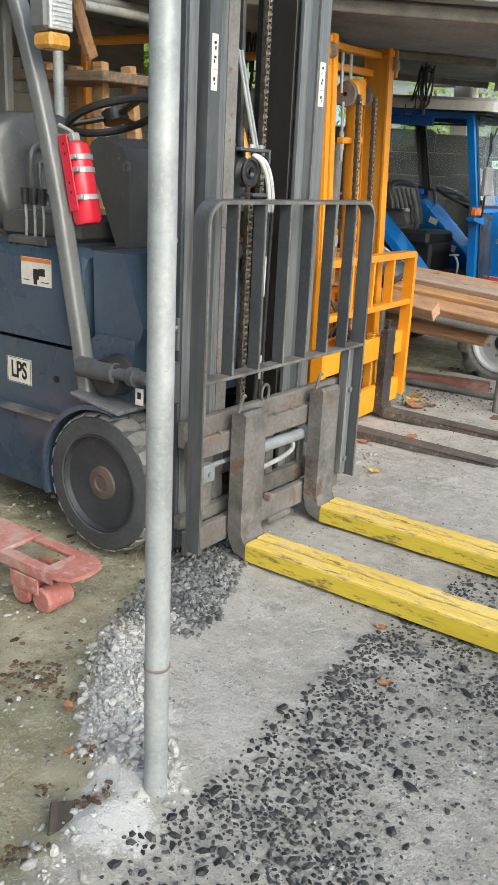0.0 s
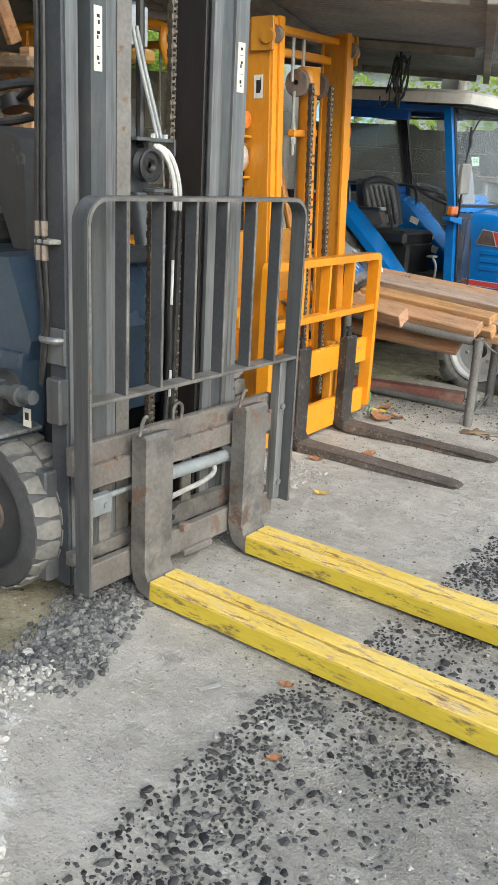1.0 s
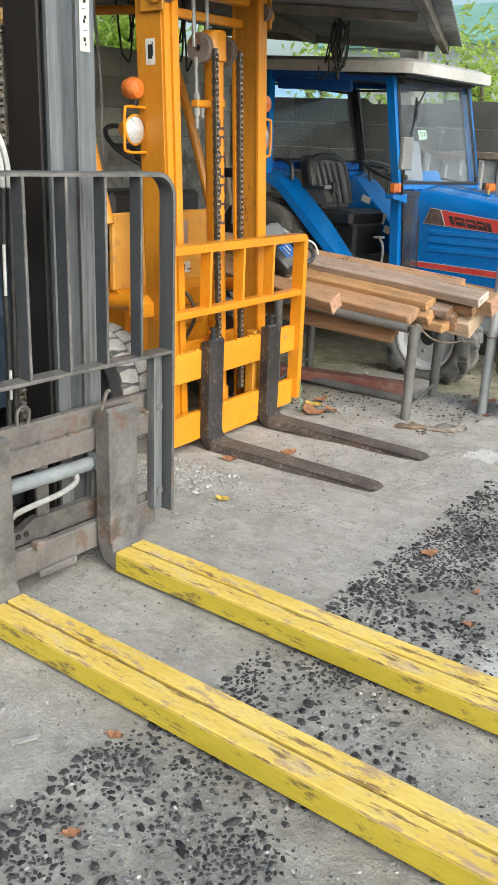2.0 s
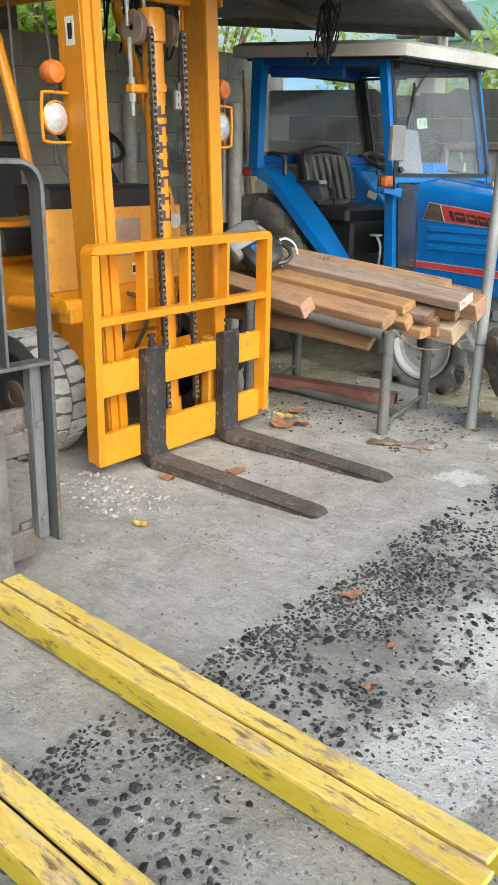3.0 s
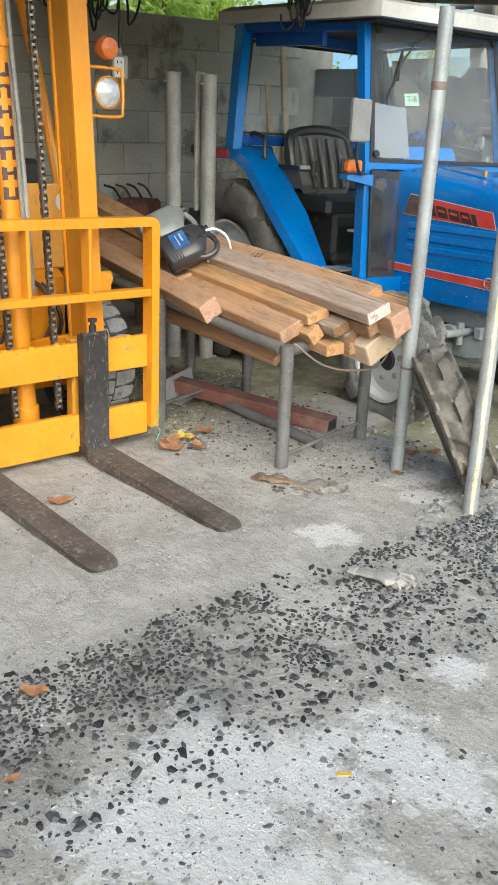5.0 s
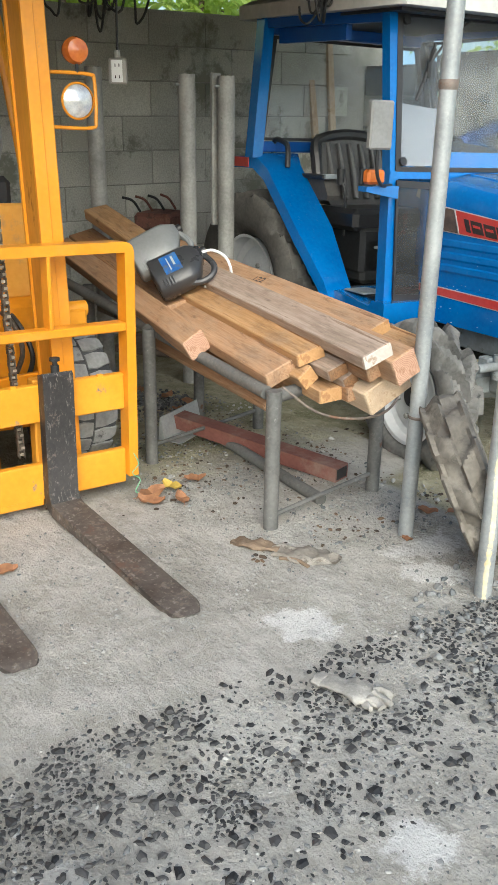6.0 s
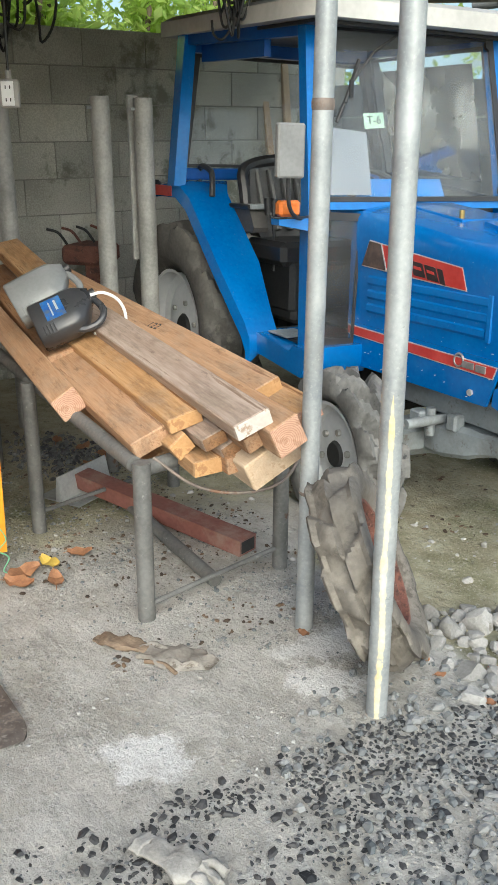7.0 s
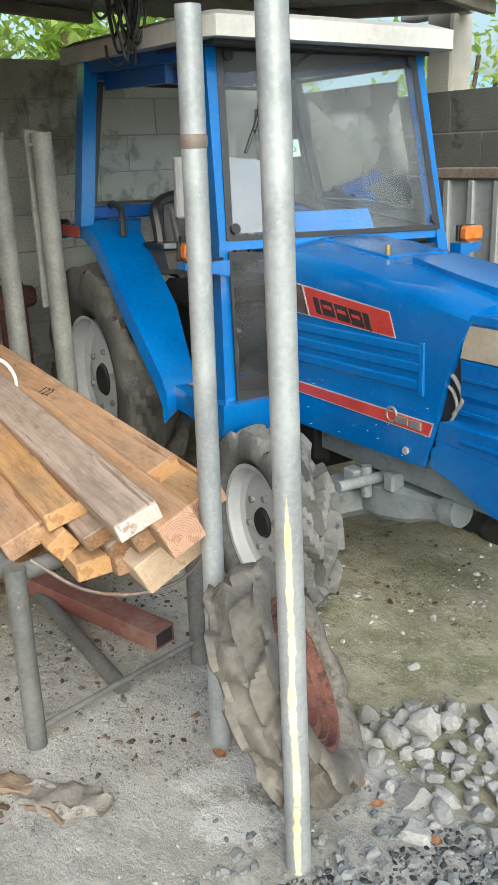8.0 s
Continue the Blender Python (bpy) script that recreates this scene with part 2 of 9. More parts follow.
def timber(name, c1, c2, s=(0.5, 9, 9), dark=(0.22, 0.10, 0.04)):
    m = mat(name, c1, c2, 0.75, s1=3.2, s2=22, bump=0.5, stretch=s, spots=dark, spot_cut=0.57, spot_scale=2.6, grain=0.4)
    weather(m, tuple(0.55 * c for c in dark), 34, 0.60, 0.68, 0.6, (0.25, 1, 1))
    weather(m, (0.36, 0.29, 0.22), 9, 0.50, 0.70, 0.5, (0.5, 1, 1))
    return weather(m, tuple(0.9 * c for c in dark), 5, 0.55, 0.68, 0.45)


WOOD_A = timber("orange_timber", (0.38, 0.205, 0.085), (0.54, 0.325, 0.155))
WOOD_B = timber("tan_timber", (0.36, 0.20, 0.105), (0.50, 0.31, 0.18), dark=(0.23, 0.125, 0.07))
WOOD_C = timber("grey_timber", (0.30, 0.215, 0.165), (0.44, 0.345, 0.28), dark=(0.21, 0.14, 0.10))
WOOD_D = timber("pale_timber", (0.52, 0.38, 0.25), (0.62, 0.48, 0.34), dark=(0.42, 0.29, 0.18))
WOOD_E = timber("brown_timber", (0.26, 0.13, 0.06), (0.38, 0.20, 0.09), dark=(0.14, 0.07, 0.03))
END_P = mat("pink_sawn_end", (0.46, 0.27, 0.18), (0.58, 0.37, 0.26), 0.8, s1=12, s2=120, bump=0.35, spots=(0.42, 0.245, 0.16), spot_cut=0.55, spot_scale=18)
END_W = mat("chalked_end", (0.48, 0.44, 0.39), (0.60, 0.56, 0.51), 0.8, s1=12, s2=90, bump=0.3, spots=(0.36, 0.26, 0.19), spot_cut=0.56, spot_scale=14)
END_O = mat("orange_sawn_end", (0.44, 0.24, 0.10), (0.58, 0.35, 0.16), 0.8, s1=14, s2=120, bump=0.35, spots=(0.38, 0.20, 0.09), spot_cut=0.54, spot_scale=16)
BLOCK = mat("concrete_block", (0.36, 0.355, 0.315), (0.58, 0.57, 0.515), 0.95, s1=2.2, s2=110, bump=0.5, spots=(0.24, 0.243, 0.20), spot_cut=0.535, spot_scale=1.9, grain=0.4, per_object=0.15, world_space=True)
MORTAR = mat("mortar", (0.22, 0.218, 0.195), (0.38, 0.37, 0.34), 0.95, s1=5, s2=90, bump=0.4, world_space=True)
CONC = mat("pillar_concrete", (0.36, 0.34, 0.30), (0.48, 0.45, 0.40), 0.9, s1=4, s2=80, bump=0.3)
ROOFM = mat("zinc_roof", (0.24, 0.245, 0.24), (0.36, 0.36, 0.35), 0.6, 0.3, s1=3, s2=40, bump=0.1, spots=(0.14, 0.10, 0.07), spot_cut=0.64, spot_scale=4)
BEAM = mat("roof_beam", (0.17, 0.15, 0.13), (0.28, 0.25, 0.21), 0.8, s1=5, s2=50, stretch=(3, 0.6, 3))
DARKST = island_mat("dark_stone", (0.009, 0.0095, 0.011), (0.062, 0.060, 0.060), 0.6)
GREYST = island_mat("grey_stone", (0.09, 0.10, 0.105), (0.24, 0.24, 0.235), 0.8)
PALEST = island_mat("pale_rubble", (0.27, 0.262, 0.248), (0.45, 0.44, 0.42), 0.95, bump=0.9)
LUMP = mat("broken_concrete", (0.22, 0.213, 0.20), (0.37, 0.36, 0.342), 0.95, s1=14, s2=140, bump=1.0, spots=(0.19, 0.175, 0.15), spot_cut=0.56, spot_scale=12, per_object=0.15)
LEAF_B = mat("dry_leaf", (0.22, 0.10, 0.05), (0.38, 0.19, 0.09), 0.75, s1=20, s2=120, bump=0.3)
LEAF_Y = mat("yellow_leaf", (0.46, 0.31, 0.05), (0.58, 0.42, 0.09), 0.7, s1=20, s2=120, bump=0.3)
BARK = mat("bark", (0.13, 0.09, 0.06), (0.26, 0.19, 0.13), 0.9, s1=12, s2=70, bump=0.8, stretch=(1, 4, 4))
CLOTH = mat("white_knit", (0.24, 0.228, 0.205), (0.40, 0.38, 0.35), 0.95, s1=12, s2=200, bump=0.6, spots=(0.36, 0.32, 0.27), spot_cut=0.62, spot_scale=9)
JUG_G = mat("silver_plastic", (0.17, 0.175, 0.175), (0.22, 0.225, 0.225), 0.35, s1=5, bump=0.04)
JUG_B = mat("dark_plastic", (0.035, 0.036, 0.038), (0.05, 0.05, 0.053), 0.3, s1=5, bump=0.04)
LABELB = weather(mat("blue_label", (0.01, 0.06, 0.25), (0.03, 0.16, 0.42), 0.35, s1=14), (0.10, 0.11, 0.12), 30, 0.50, 0.60, 0.8)
WHITEP = mat("white_plastic", (0.72, 0.72, 0.70), (0.8, 0.8, 0.78), 0.4, s1=9, bump=0.03)
HOSE = mat("black_hose", (0.012, 0.012, 0.013), (0.03, 0.03, 0.03), 0.45, s1=30, bump=0.1)
BOXM = mat("outlet_grey", (0.30, 0.29, 0.26), (0.40, 0.39, 0.36), 0.5, s1=9)
PANEL = mat("grey_sheet_metal", (0.26, 0.27, 0.27), (0.36, 0.37, 0.37), 0.5, 0.3, s1=3, s2=40)
GREENROOF = mat("green_roof", (0.16, 0.32, 0.25), (0.24, 0.42, 0.33), 0.6, s1=1.5)
BLUEROOF = mat("pale_blue_roof", (0.28, 0.48, 0.62), (0.36, 0.56, 0.70), 0.5, s1=1.2)
SIDING = mat("white_siding", (0.62, 0.62, 0.60), (0.72, 0.72, 0.70), 0.7, s1=2)
LEAFG = island_mat("green_leaf", (0.20, 0.34, 0.05), (0.52, 0.62, 0.18), 0.55, bump=0.1)
_n, _l = LEAFG.node_tree.nodes, LEAFG.node_tree.links
_tr = _n.new("ShaderNodeBsdfTranslucent")
_tr.inputs["Color"].default_value = (0.56, 0.68, 0.17, 1)
_mx = _n.new("ShaderNodeMixShader")
_mx.inputs[0].default_value = 0.6
_l.new(_n["Principled BSDF"].outputs[0], _mx.inputs[1])
_l.new(_tr.outputs[0], _mx.inputs[2])
_l.new(_mx.outputs[0], _n["Material Output"].inputs["Surface"])
TRUNK = mat("stem_bark", (0.10, 0.075, 0.05), (0.18, 0.14, 0.10), 0.9, s1=12, bump=0.5)
GLASS = glass("dusty_glass", dirt=0.04)
GLASS_C = glass("cleaner_glass", dirt=0.025)
GLASS_D = glass("smoky_scratched_glass", tint=(0.42, 0.44, 0.45), dirt=0.025)
# end wall's blocks: shade under the roof is put into the colour, along with dirt
BLOCK_R = mat("shaded_dirty_block", (0.055, 0.058, 0.055), (0.12, 0.12, 0.112), 0.95, s1=2.2, s2=110, bump=0.5, spots=(0.035, 0.038, 0.034), spot_cut=0.58, spot_scale=2.5, grain=0.3, per_object=0.12, world_space=True)
RUB_P = mat("pale_dusty_rubber", (0.20, 0.20, 0.195), (0.36, 0.36, 0.35), 0.95, s1=9, s2=60, bump=0.3, spots=(0.11, 0.11, 0.11), spot_cut=0.62, spot_scale=14)
RUB_W = mat("weathered_rubber", (0.065, 0.062, 0.057), (0.135, 0.127, 0.116), 0.8, s1=5, s2=60, bump=0.25, spots=(0.17, 0.16, 0.14), spot_cut=0.60, spot_scale=7)

RIM_R = weather(mat("dark_rust_rim", (0.11, 0.046, 0.036), (0.19, 0.082, 0.06), 0.85, 0.1, s1=10, s2=110, bump=0.45, spots=(0.24, 0.13, 0.085), spot_cut=0.60, spot_scale=30), (0.05, 0.03, 0.025), 28, 0.52, 0.62, 0.85)
weather(RIM_R, (0.34, 0.20, 0.15), 60, 0.58, 0.66, 0.6)
SEAT_A = weather(mat("cracked_vinyl", (0.05, 0.05, 0.049), (0.095, 0.094, 0.09), 0.34, s1=6, s2=140, bump=0.1, spots=(0.14, 0.137, 0.13), spot_cut=0.60, spot_scale=5, coat=0.3), (0.05, 0.05, 0.048), 60, 0.60, 0.66, 0.7)
CONSOLE = mat("brown_grey_plastic", (0.055, 0.05, 0.046), (0.09, 0.085, 0.078), 0.6, s1=5, bump=0.05)
FADED = weather(mat("faded_yellow_panel", (0.62, 0.29, 0.035), (0.72, 0.37, 0.07), 0.5, s1=3, s2=50, bump=0.05), (0.36, 0.22, 0.10), 8, 0.56, 0.66, 0.7)
for _m, _c in ((BLUE, (0.05, 0.17, 0.40)), (NAVY, (0.10, 0.11, 0.12)), (YEL, (0.46, 0.22, 0.05)), (GUARD, (0.12, 0.12, 0.12))):
    weather(_m, _c, 42, 0.60, 0.68, 0.55)
for _m, _c in ((BLUE, (0.008, 0.115, 0.38)), (NAVY, (0.06, 0.065, 0.07)), (YEL, (0.62, 0.28, 0.04)), (STEEL, (0.15, 0.145, 0.14)), (RUB, (0.14, 0.13, 0.115)), (RUB_W, (0.13, 0.125, 0.11)), (GALV, (0.27, 0.28, 0.28)), (GALV_D, (0.16, 0.155, 0.15))):
    weather(_m, _c, 6, 0.52, 0.68, 0.6)
weather(STEEL_L, (0.33, 0.32, 0.31), 9, 0.52, 0.64, 0.55, (7, 7, 0.12))
weather(STEEL_L, (0.085, 0.07, 0.058), 7, 0.53, 0.64, 0.7, (6, 6, 0.2))
weather(STEEL, (0.06, 0.061, 0.065), 6, 0.50, 0.64, 0.6, (5, 5, 0.2))
weather(WORN, (0.085, 0.083, 0.08), 6, 0.44, 0.60, 0.75)
weather(WORN, (0.30, 0.285, 0.27), 40, 0.60, 0.68, 0.5)
weather(RUSTY, (0.10, 0.088, 0.08), 7, 0.46, 0.60, 0.7)
weather(RUSTY, (0.24, 0.225, 0.21), 11, 0.57, 0.66, 0.6)
weather(CAST, (0.17, 0.17, 0.165), 9, 0.48, 0.62, 0.6)
weather(CAST, (0.10, 0.085, 0.07), 22, 0.58, 0.65, 0.7)
weather(RUB_W, (0.05, 0.048, 0.045), 11, 0.52, 0.64, 0.5)
weather(GALV, (0.56, 0.56, 0.54), 120, 0.56, 0.66, 0.5)
weather(GALV_D, (0.36, 0.35, 0.33), 90, 0.60, 0.68, 0.5)
weather(RUB_B, (0.27, 0.245, 0.205), 16, 0.50, 0.66, 0.6)
weather(RUB_B, (0.075, 0.066, 0.055), 9, 0.53, 0.66, 0.7)
LEGM = weather(mat("dull_rack_pipe", (0.10, 0.10, 0.095), (0.19, 0.188, 0.18), 0.6, 0.2, s1=7, s2=80, bump=0.2, spots=(0.15, 0.09, 0.06), spot_cut=0.64, spot_scale=12), (0.30, 0.30, 0.29), 60, 0.60, 0.66, 0.6)
for _m, _c in ((WOOD_A, (0.15, 0.075, 0.03)), (WOOD_B, (0.16, 0.095, 0.055)), (WOOD_C, (0.14, 0.105, 0.08)), (WOOD_E, (0.10, 0.05, 0.025))):
    weather(_m, _c, 9, 0.53, 0.66, 0.6, (0.35, 1.6, 1.6))
    weather(_m, tuple(min(0.6, v * 3.6) for v in _c), 30, 0.57, 0.68, 0.45, (0.25, 1.5, 1.5))
weather(PRIMER, (0.30, 0.23, 0.19), 9, 0.48, 0.66, 0.6)
weather(JACKRED, (0.50, 0.38, 0.33), 26, 0.54, 0.64, 0.7)


def ground_material():
    m = bpy.data.materials.new("yard_ground")
    m.use_nodes = True
    n, l = m.node_tree.nodes, m.node_tree.links
    b = n["Principled BSDF"]
    geo = n.new("ShaderNodeNewGeometry")

    def tex(scale, detail, rough=0.6, st=None):
        t = n.new("ShaderNodeTexNoise")
        t.inputs["Scale"].default_value, t.inputs["Detail"].default_value, t.inputs["Roughness"].default_value = scale, detail, rough
        if st:
            mp = n.new("ShaderNodeMapping")
            mp.inputs["Scale"].default_value = st
            mp.inputs["Rotation"].default_value = (0, 0, 0.5)
            l.new(geo.outputs["Position"], mp.inputs["Vector"])
            l.new(mp.outputs[0], t.inputs["Vector"])
        else:
            l.new(geo.outputs["Position"], t.inputs["Vector"])
        return t.outputs["Fac"]

    def rng(v, a, c, lo=0.0, hi=1.0):
        r = n.new("ShaderNodeMapRange")
        r.inputs["From Min"].default_value, r.inputs["From Max"].default_value = a, c
        r.inputs["To Min"].default_value, r.inputs["To Max"].default_value = lo, hi
        l.new(v, r.inputs["Value"])
        return r.outputs[0]

    def mixc(f, a, c):
        x = n.new("ShaderNodeMix")
        x.data_type = "RGBA"
        l.new(f, x.inputs["Factor"])
        for key, v in (("A", a), ("B", c)):
            if isinstance(v, tuple):
                x.inputs[key].default_value = (*v, 1)
            else:
                l.new(v, x.inputs[key])
        return x.outputs["Result"]

    def math2(op, a, c):
        x = n.new("ShaderNodeMath")
        x.operation = op
        x.use_clamp = True
        for i, v in enumerate((a, c)):
            if isinstance(v, float):
                x.inputs[i].default_value = v
            else:
                l.new(v, x.inputs[i])
        return x.outputs[0]

    def attr(name):
        a = n.new("ShaderNodeAttribute")
        a.attribute_name = name
        return a.outputs["Fac"]

    def plus(a, c, k):
        x = n.new("ShaderNodeMath")
        x.operation = "MULTIPLY_ADD"
        l.new(c, x.inputs[0])
        x.inputs[1].default_value = k
        l.new(a, x.inputs[2])
        return x.outputs[0]

    cloud, mid, fine, brush = tex(1.6, 6), tex(9, 6, 0.65), tex(120, 4), tex(14, 5, 0.6, (0.5, 3.0, 1))
    conc = mixc(rng(cloud, 0.35, 0.65), (0.325, 0.306, 0.27), (0.475, 0.456, 0.418))
    conc = mixc(rng(mid, 0.45, 0.75), conc, (0.55, 0.53, 0.49))
    conc = mixc(rng(brush, 0.54, 0.74, 0.0, 0.7), conc, (0.29, 0.272, 0.24))
    conc = mixc(rng(tex(26, 6, 0.65, (0.6, 3.4, 1)), 0.56, 0.72, 0.0, 0.6), conc, (0.60, 0.585, 0.545))
    conc = mixc(rng(tex(3.3, 8, 0.7), 0.52, 0.66, 0.0, 0.65), conc, (0.31, 0.292, 0.245))
    conc = mixc(rng(tex(70, 6, 0.75), 0.57, 0.72, 0.0, 0.6), conc, (0.25, 0.238, 0.215))
    conc = mixc(rng(tex(30, 8, 0.8), 0.57, 0.70, 0.0, 0.8), conc, (0.54, 0.53, 0.505))
    conc = mixc(rng(tex(19, 10, 0.78), 0.53, 0.60, 0.0, 0.6), conc, (0.50, 0.49, 0.46))
    conc = mixc(rng(tex(15, 9, 0.75), 0.56, 0.63, 0.0, 0.55), conc, (0.21, 0.20, 0.175))
    conc = mixc(math2("MULTIPLY", rng(fine, 0.57, 0.66), rng(tex(5, 5, 0.6), 0.48, 0.62, 0.15, 0.9)), conc, (0.18, 0.172, 0.158))
    soil = mixc(rng(mid, 0.35, 0.65), (0.26, 0.235, 0.152), (0.42, 0.39, 0.28))
    soil = mixc(rng(tex(2.6, 7, 0.65), 0.50, 0.62, 0.0, 0.85), soil, (0.165, 0.165, 0.085))
    soil = mixc(rng(fine, 0.58, 0.68), soil, (0.42, 0.40, 0.33))
    soil = mixc(rng(tex(24, 6, 0.7), 0.62, 0.70), soil, (0.09, 0.08, 0.055))
    soil = mixc(rng(tex(42, 8, 0.75), 0.56, 0.64, 0.0, 0.8), soil, (0.40, 0.38, 0.31))
    soil = mixc(rng(tex(17, 9, 0.75), 0.58, 0.65, 0.0, 0.8), soil, (0.12, 0.105, 0.075))
    edge = rng(math2("ADD", attr("soil"), math2("MULTIPLY", mid, 0.5)), 0.62, 0.86)
    col = mixc(edge, conc, soil)
    white = rng(plus(attr("white"), tex(8, 10, 0.78), 1.9), 1.26, 1.42)
    col = mixc(white, col, (0.66, 0.65, 0.63))
    wet = rng(plus(attr("damp"), tex(6, 9, 0.72), 1.3), 1.08, 1.46, 0.0, 0.50)
    col = mixc(wet, col, (0.125, 0.12, 0.11))
    l.new(col, b.inputs["Base Color"])
    l.new(rng(wet, 0, 0.75, 0.92, 0.6), b.inputs["Roughness"])
    h = n.new("ShaderNodeMath")
    h.operation = "MULTIPLY_ADD"
    l.new(fine, h.inputs[0])
    h.inputs[1].default_value = 0.16
    l.new(plus(mid, tex(38, 8, 0.75), 0.6), h.inputs[2])
    bp = n.new("ShaderNodeBump")
    bp.inputs["Strength"].default_value, bp.inputs["Distance"].default_value = 1.0, 0.024
    l.new(h.outputs[0], bp.inputs["Height"])
    l.new(bp.outputs[0], b.inputs["Normal"])
    return m


def ringed_end(m, dark):
    """Growth rings round the timber's axis, as a thin darker line pattern."""
    n, l = m.node_tree.nodes, m.node_tree.links
    b = n["Principled BSDF"]
    wv = n.new("ShaderNodeTexWave")
    wv.wave_type, wv.rings_direction = "RINGS", "X"
    wv.inputs["Scale"].default_value, wv.inputs["Distortion"].default_value, wv.inputs["Detail"].default_value, wv.inputs["Detail Scale"].default_value = 55, 1.5, 2, 6
    mp = n.new("ShaderNodeMapping")
    mp.inputs["Location"].default_value = (0, 0.012, 0.008)
    l.new(n.new("ShaderNodeTexCoord").outputs["Object"], mp.inputs["Vector"])
    l.new(mp.outputs[0], wv.inputs["Vector"])
    r = n.new("ShaderNodeMapRange")
    r.inputs["From Min"].default_value, r.inputs["From Max"].default_value, r.inputs["To Max"].default_value = 0.55, 0.95, 0.55
    l.new(wv.outputs["Fac"], r.inputs["Value"])
    x = n.new("ShaderNodeMix")
    x.data_type = "RGBA"
    l.new(r.outputs[0], x.inputs["Factor"])
    l.new(b.inputs["Base Color"].links[0].from_socket, x.inputs["A"])
    x.inputs["B"].default_value = (*dark, 1)
    l.new(x.outputs["Result"], b.inputs["Base Color"])


ringed_end(END_P, (0.30, 0.13, 0.075))
GROUND = ground_material()


# ---------- mesh helpers ----------
class Geo:
    """Collects vertices and faces of one part."""

    def __init__(self):
        self.v, self.f = [], []

    def add(self, verts, faces, m=None):
        k = len(self.v)
        self.v += [tuple(m @ Vector(p)) for p in verts] if m is not None else [tuple(p) for p in verts]
        self.f += [tuple(i + k for i in f) for f in faces]
        return self

    def box(self, c, s, bev=0.004, m=None):
        """A box with chamfered edges: centre, size."""
        hx, hy, hz = s[0] / 2, s[1] / 2, s[2] / 2
        b = min(bev, hx * 0.45, hy * 0.45, hz * 0.45)
        vs, idx = [], {}
        for sx in (-1, 1):
            for sy in (-1, 1):
                for sz in (-1, 1):
                    for ax in range(3):
                        h = [hx, hy, hz]
                        p = [sx * (h[0] - b), sy * (h[1] - b), sz * (h[2] - b)]
                        p[ax] = (sx, sy, sz)[ax] * h[ax]
                        idx[(sx, sy, sz, ax)] = len(vs)
                        vs.append((p[0] + c[0], p[1] + c[1], p[2] + c[2]))
        fs = []
        for ax in range(3):
            o, q = [(1, 2), (2, 0), (0, 1)][ax]
            for s1 in (-1, 1):
                ring = []
                for a, d in ((-1, -1), (1, -1), (1, 1), (-1, 1)):
                    k = [0, 0, 0]
                    k[ax], k[o], k[q] = s1, a, d
                    ring.append(idx[(*k, ax)])
                fs.append(tuple(ring if s1 > 0 else ring[::-1]))
            for a in (-1, 1):
                for d in (-1, 1):
                    k1, k2 = [0, 0, 0], [0, 0, 0]
                    k1[o], k1[q], k1[ax] = a, d, -1
                    k2[o], k2[q], k2[ax] = a, d, 1
                    quad = (idx[(*k1, o)], idx[(*k2, o)], idx[(*k2, q)], idx[(*k1, q)])
                    fs.append(quad if a * d < 0 else quad[::-1])
        for sx in (-1, 1):
            for sy in (-1, 1):
                for sz in (-1, 1):
                    t = tuple(idx[(sx, sy, sz, ax)] for ax in range(3))
                    fs.append(t if sx * sy * sz > 0 else t[::-1])
        return self.add(vs, fs, m)

    def cyl(self, p0, p1, r, r2=None, seg=16, m=None, cap=True):
        p0, p1 = Vector(p0), Vector(p1)
        r2 = r if r2 is None else r2
        d = (p1 - p0).normalized()
        u = d.orthogonal().normalized()
        w = d.cross(u)
        vs = []
        for p, rr in ((p0, r), (p1, r2)):
            for i in range(seg):
                a = 2 * math.pi * i / seg
                vs.append(p + u * (rr * math.cos(a)) + w * (rr * math.sin(a)))
        fs = [(i, (i + 1) % seg, seg + (i + 1) % seg, seg + i) for i in range(seg)]
        if cap:
            fs += [tuple(range(seg))[::-1], tuple(range(seg, 2 * seg))]
        return self.add(vs, fs, m)

    def tube(self, pts, r, seg=8, m=None):
        """A round bar or hose along points."""
        pts = [Vector(p) for p in pts]
        vs, fs = [], []
        u = (pts[1] - pts[0]).orthogonal().normalized()
        for i, p in enumerate(pts):
            d = (pts[min(i + 1, len(pts) - 1)] - pts[max(i - 1, 0)]).normalized()
            u = (u - d * u.dot(d)).normalized()
            w = d.cross(u)
            for k in range(seg):
                a = 2 * math.pi * k / seg
                vs.append(p + u * (r * math.cos(a)) + w * (r * math.sin(a)))
        for i in range(len(pts) - 1):
            for k in range(seg):
                fs.append((i * seg + k, i * seg + (k + 1) % seg, (i + 1) * seg + (k + 1) % seg, (i + 1) * seg + k))
        fs += [tuple(range(seg))[::-1], tuple(range((len(pts) - 1) * seg, len(pts) * seg))]
        return self.add(vs, fs, m)

    def prism(self, poly, a0, a1, axis="y", m=None):
        """A polygon in the two other axes, stretched from a0 to a1 along axis."""
        n = len(poly)

        def put(p, a):
            return {"x": (a, p[0], p[1]), "y": (p[0], a, p[1]), "z": (p[0], p[1], a)}[axis]
        vs = [put(p, a0) for p in poly] + [put(p, a1) for p in poly]
        area = sum(poly[i][0] * poly[(i + 1) % n][1] - poly[(i + 1) % n][0] * poly[i][1] for i in range(n))
        flip = (area > 0) == (axis != "y")
        fs = [(i, (i + 1) % n, n + (i + 1) % n, n + i) for i in range(n)] + [tuple(range(n))[::-1], tuple(range(n, 2 * n))]
        if (a1 > a0) != flip:
            fs = [f[::-1] for f in fs]
        return self.add(vs, fs, m)

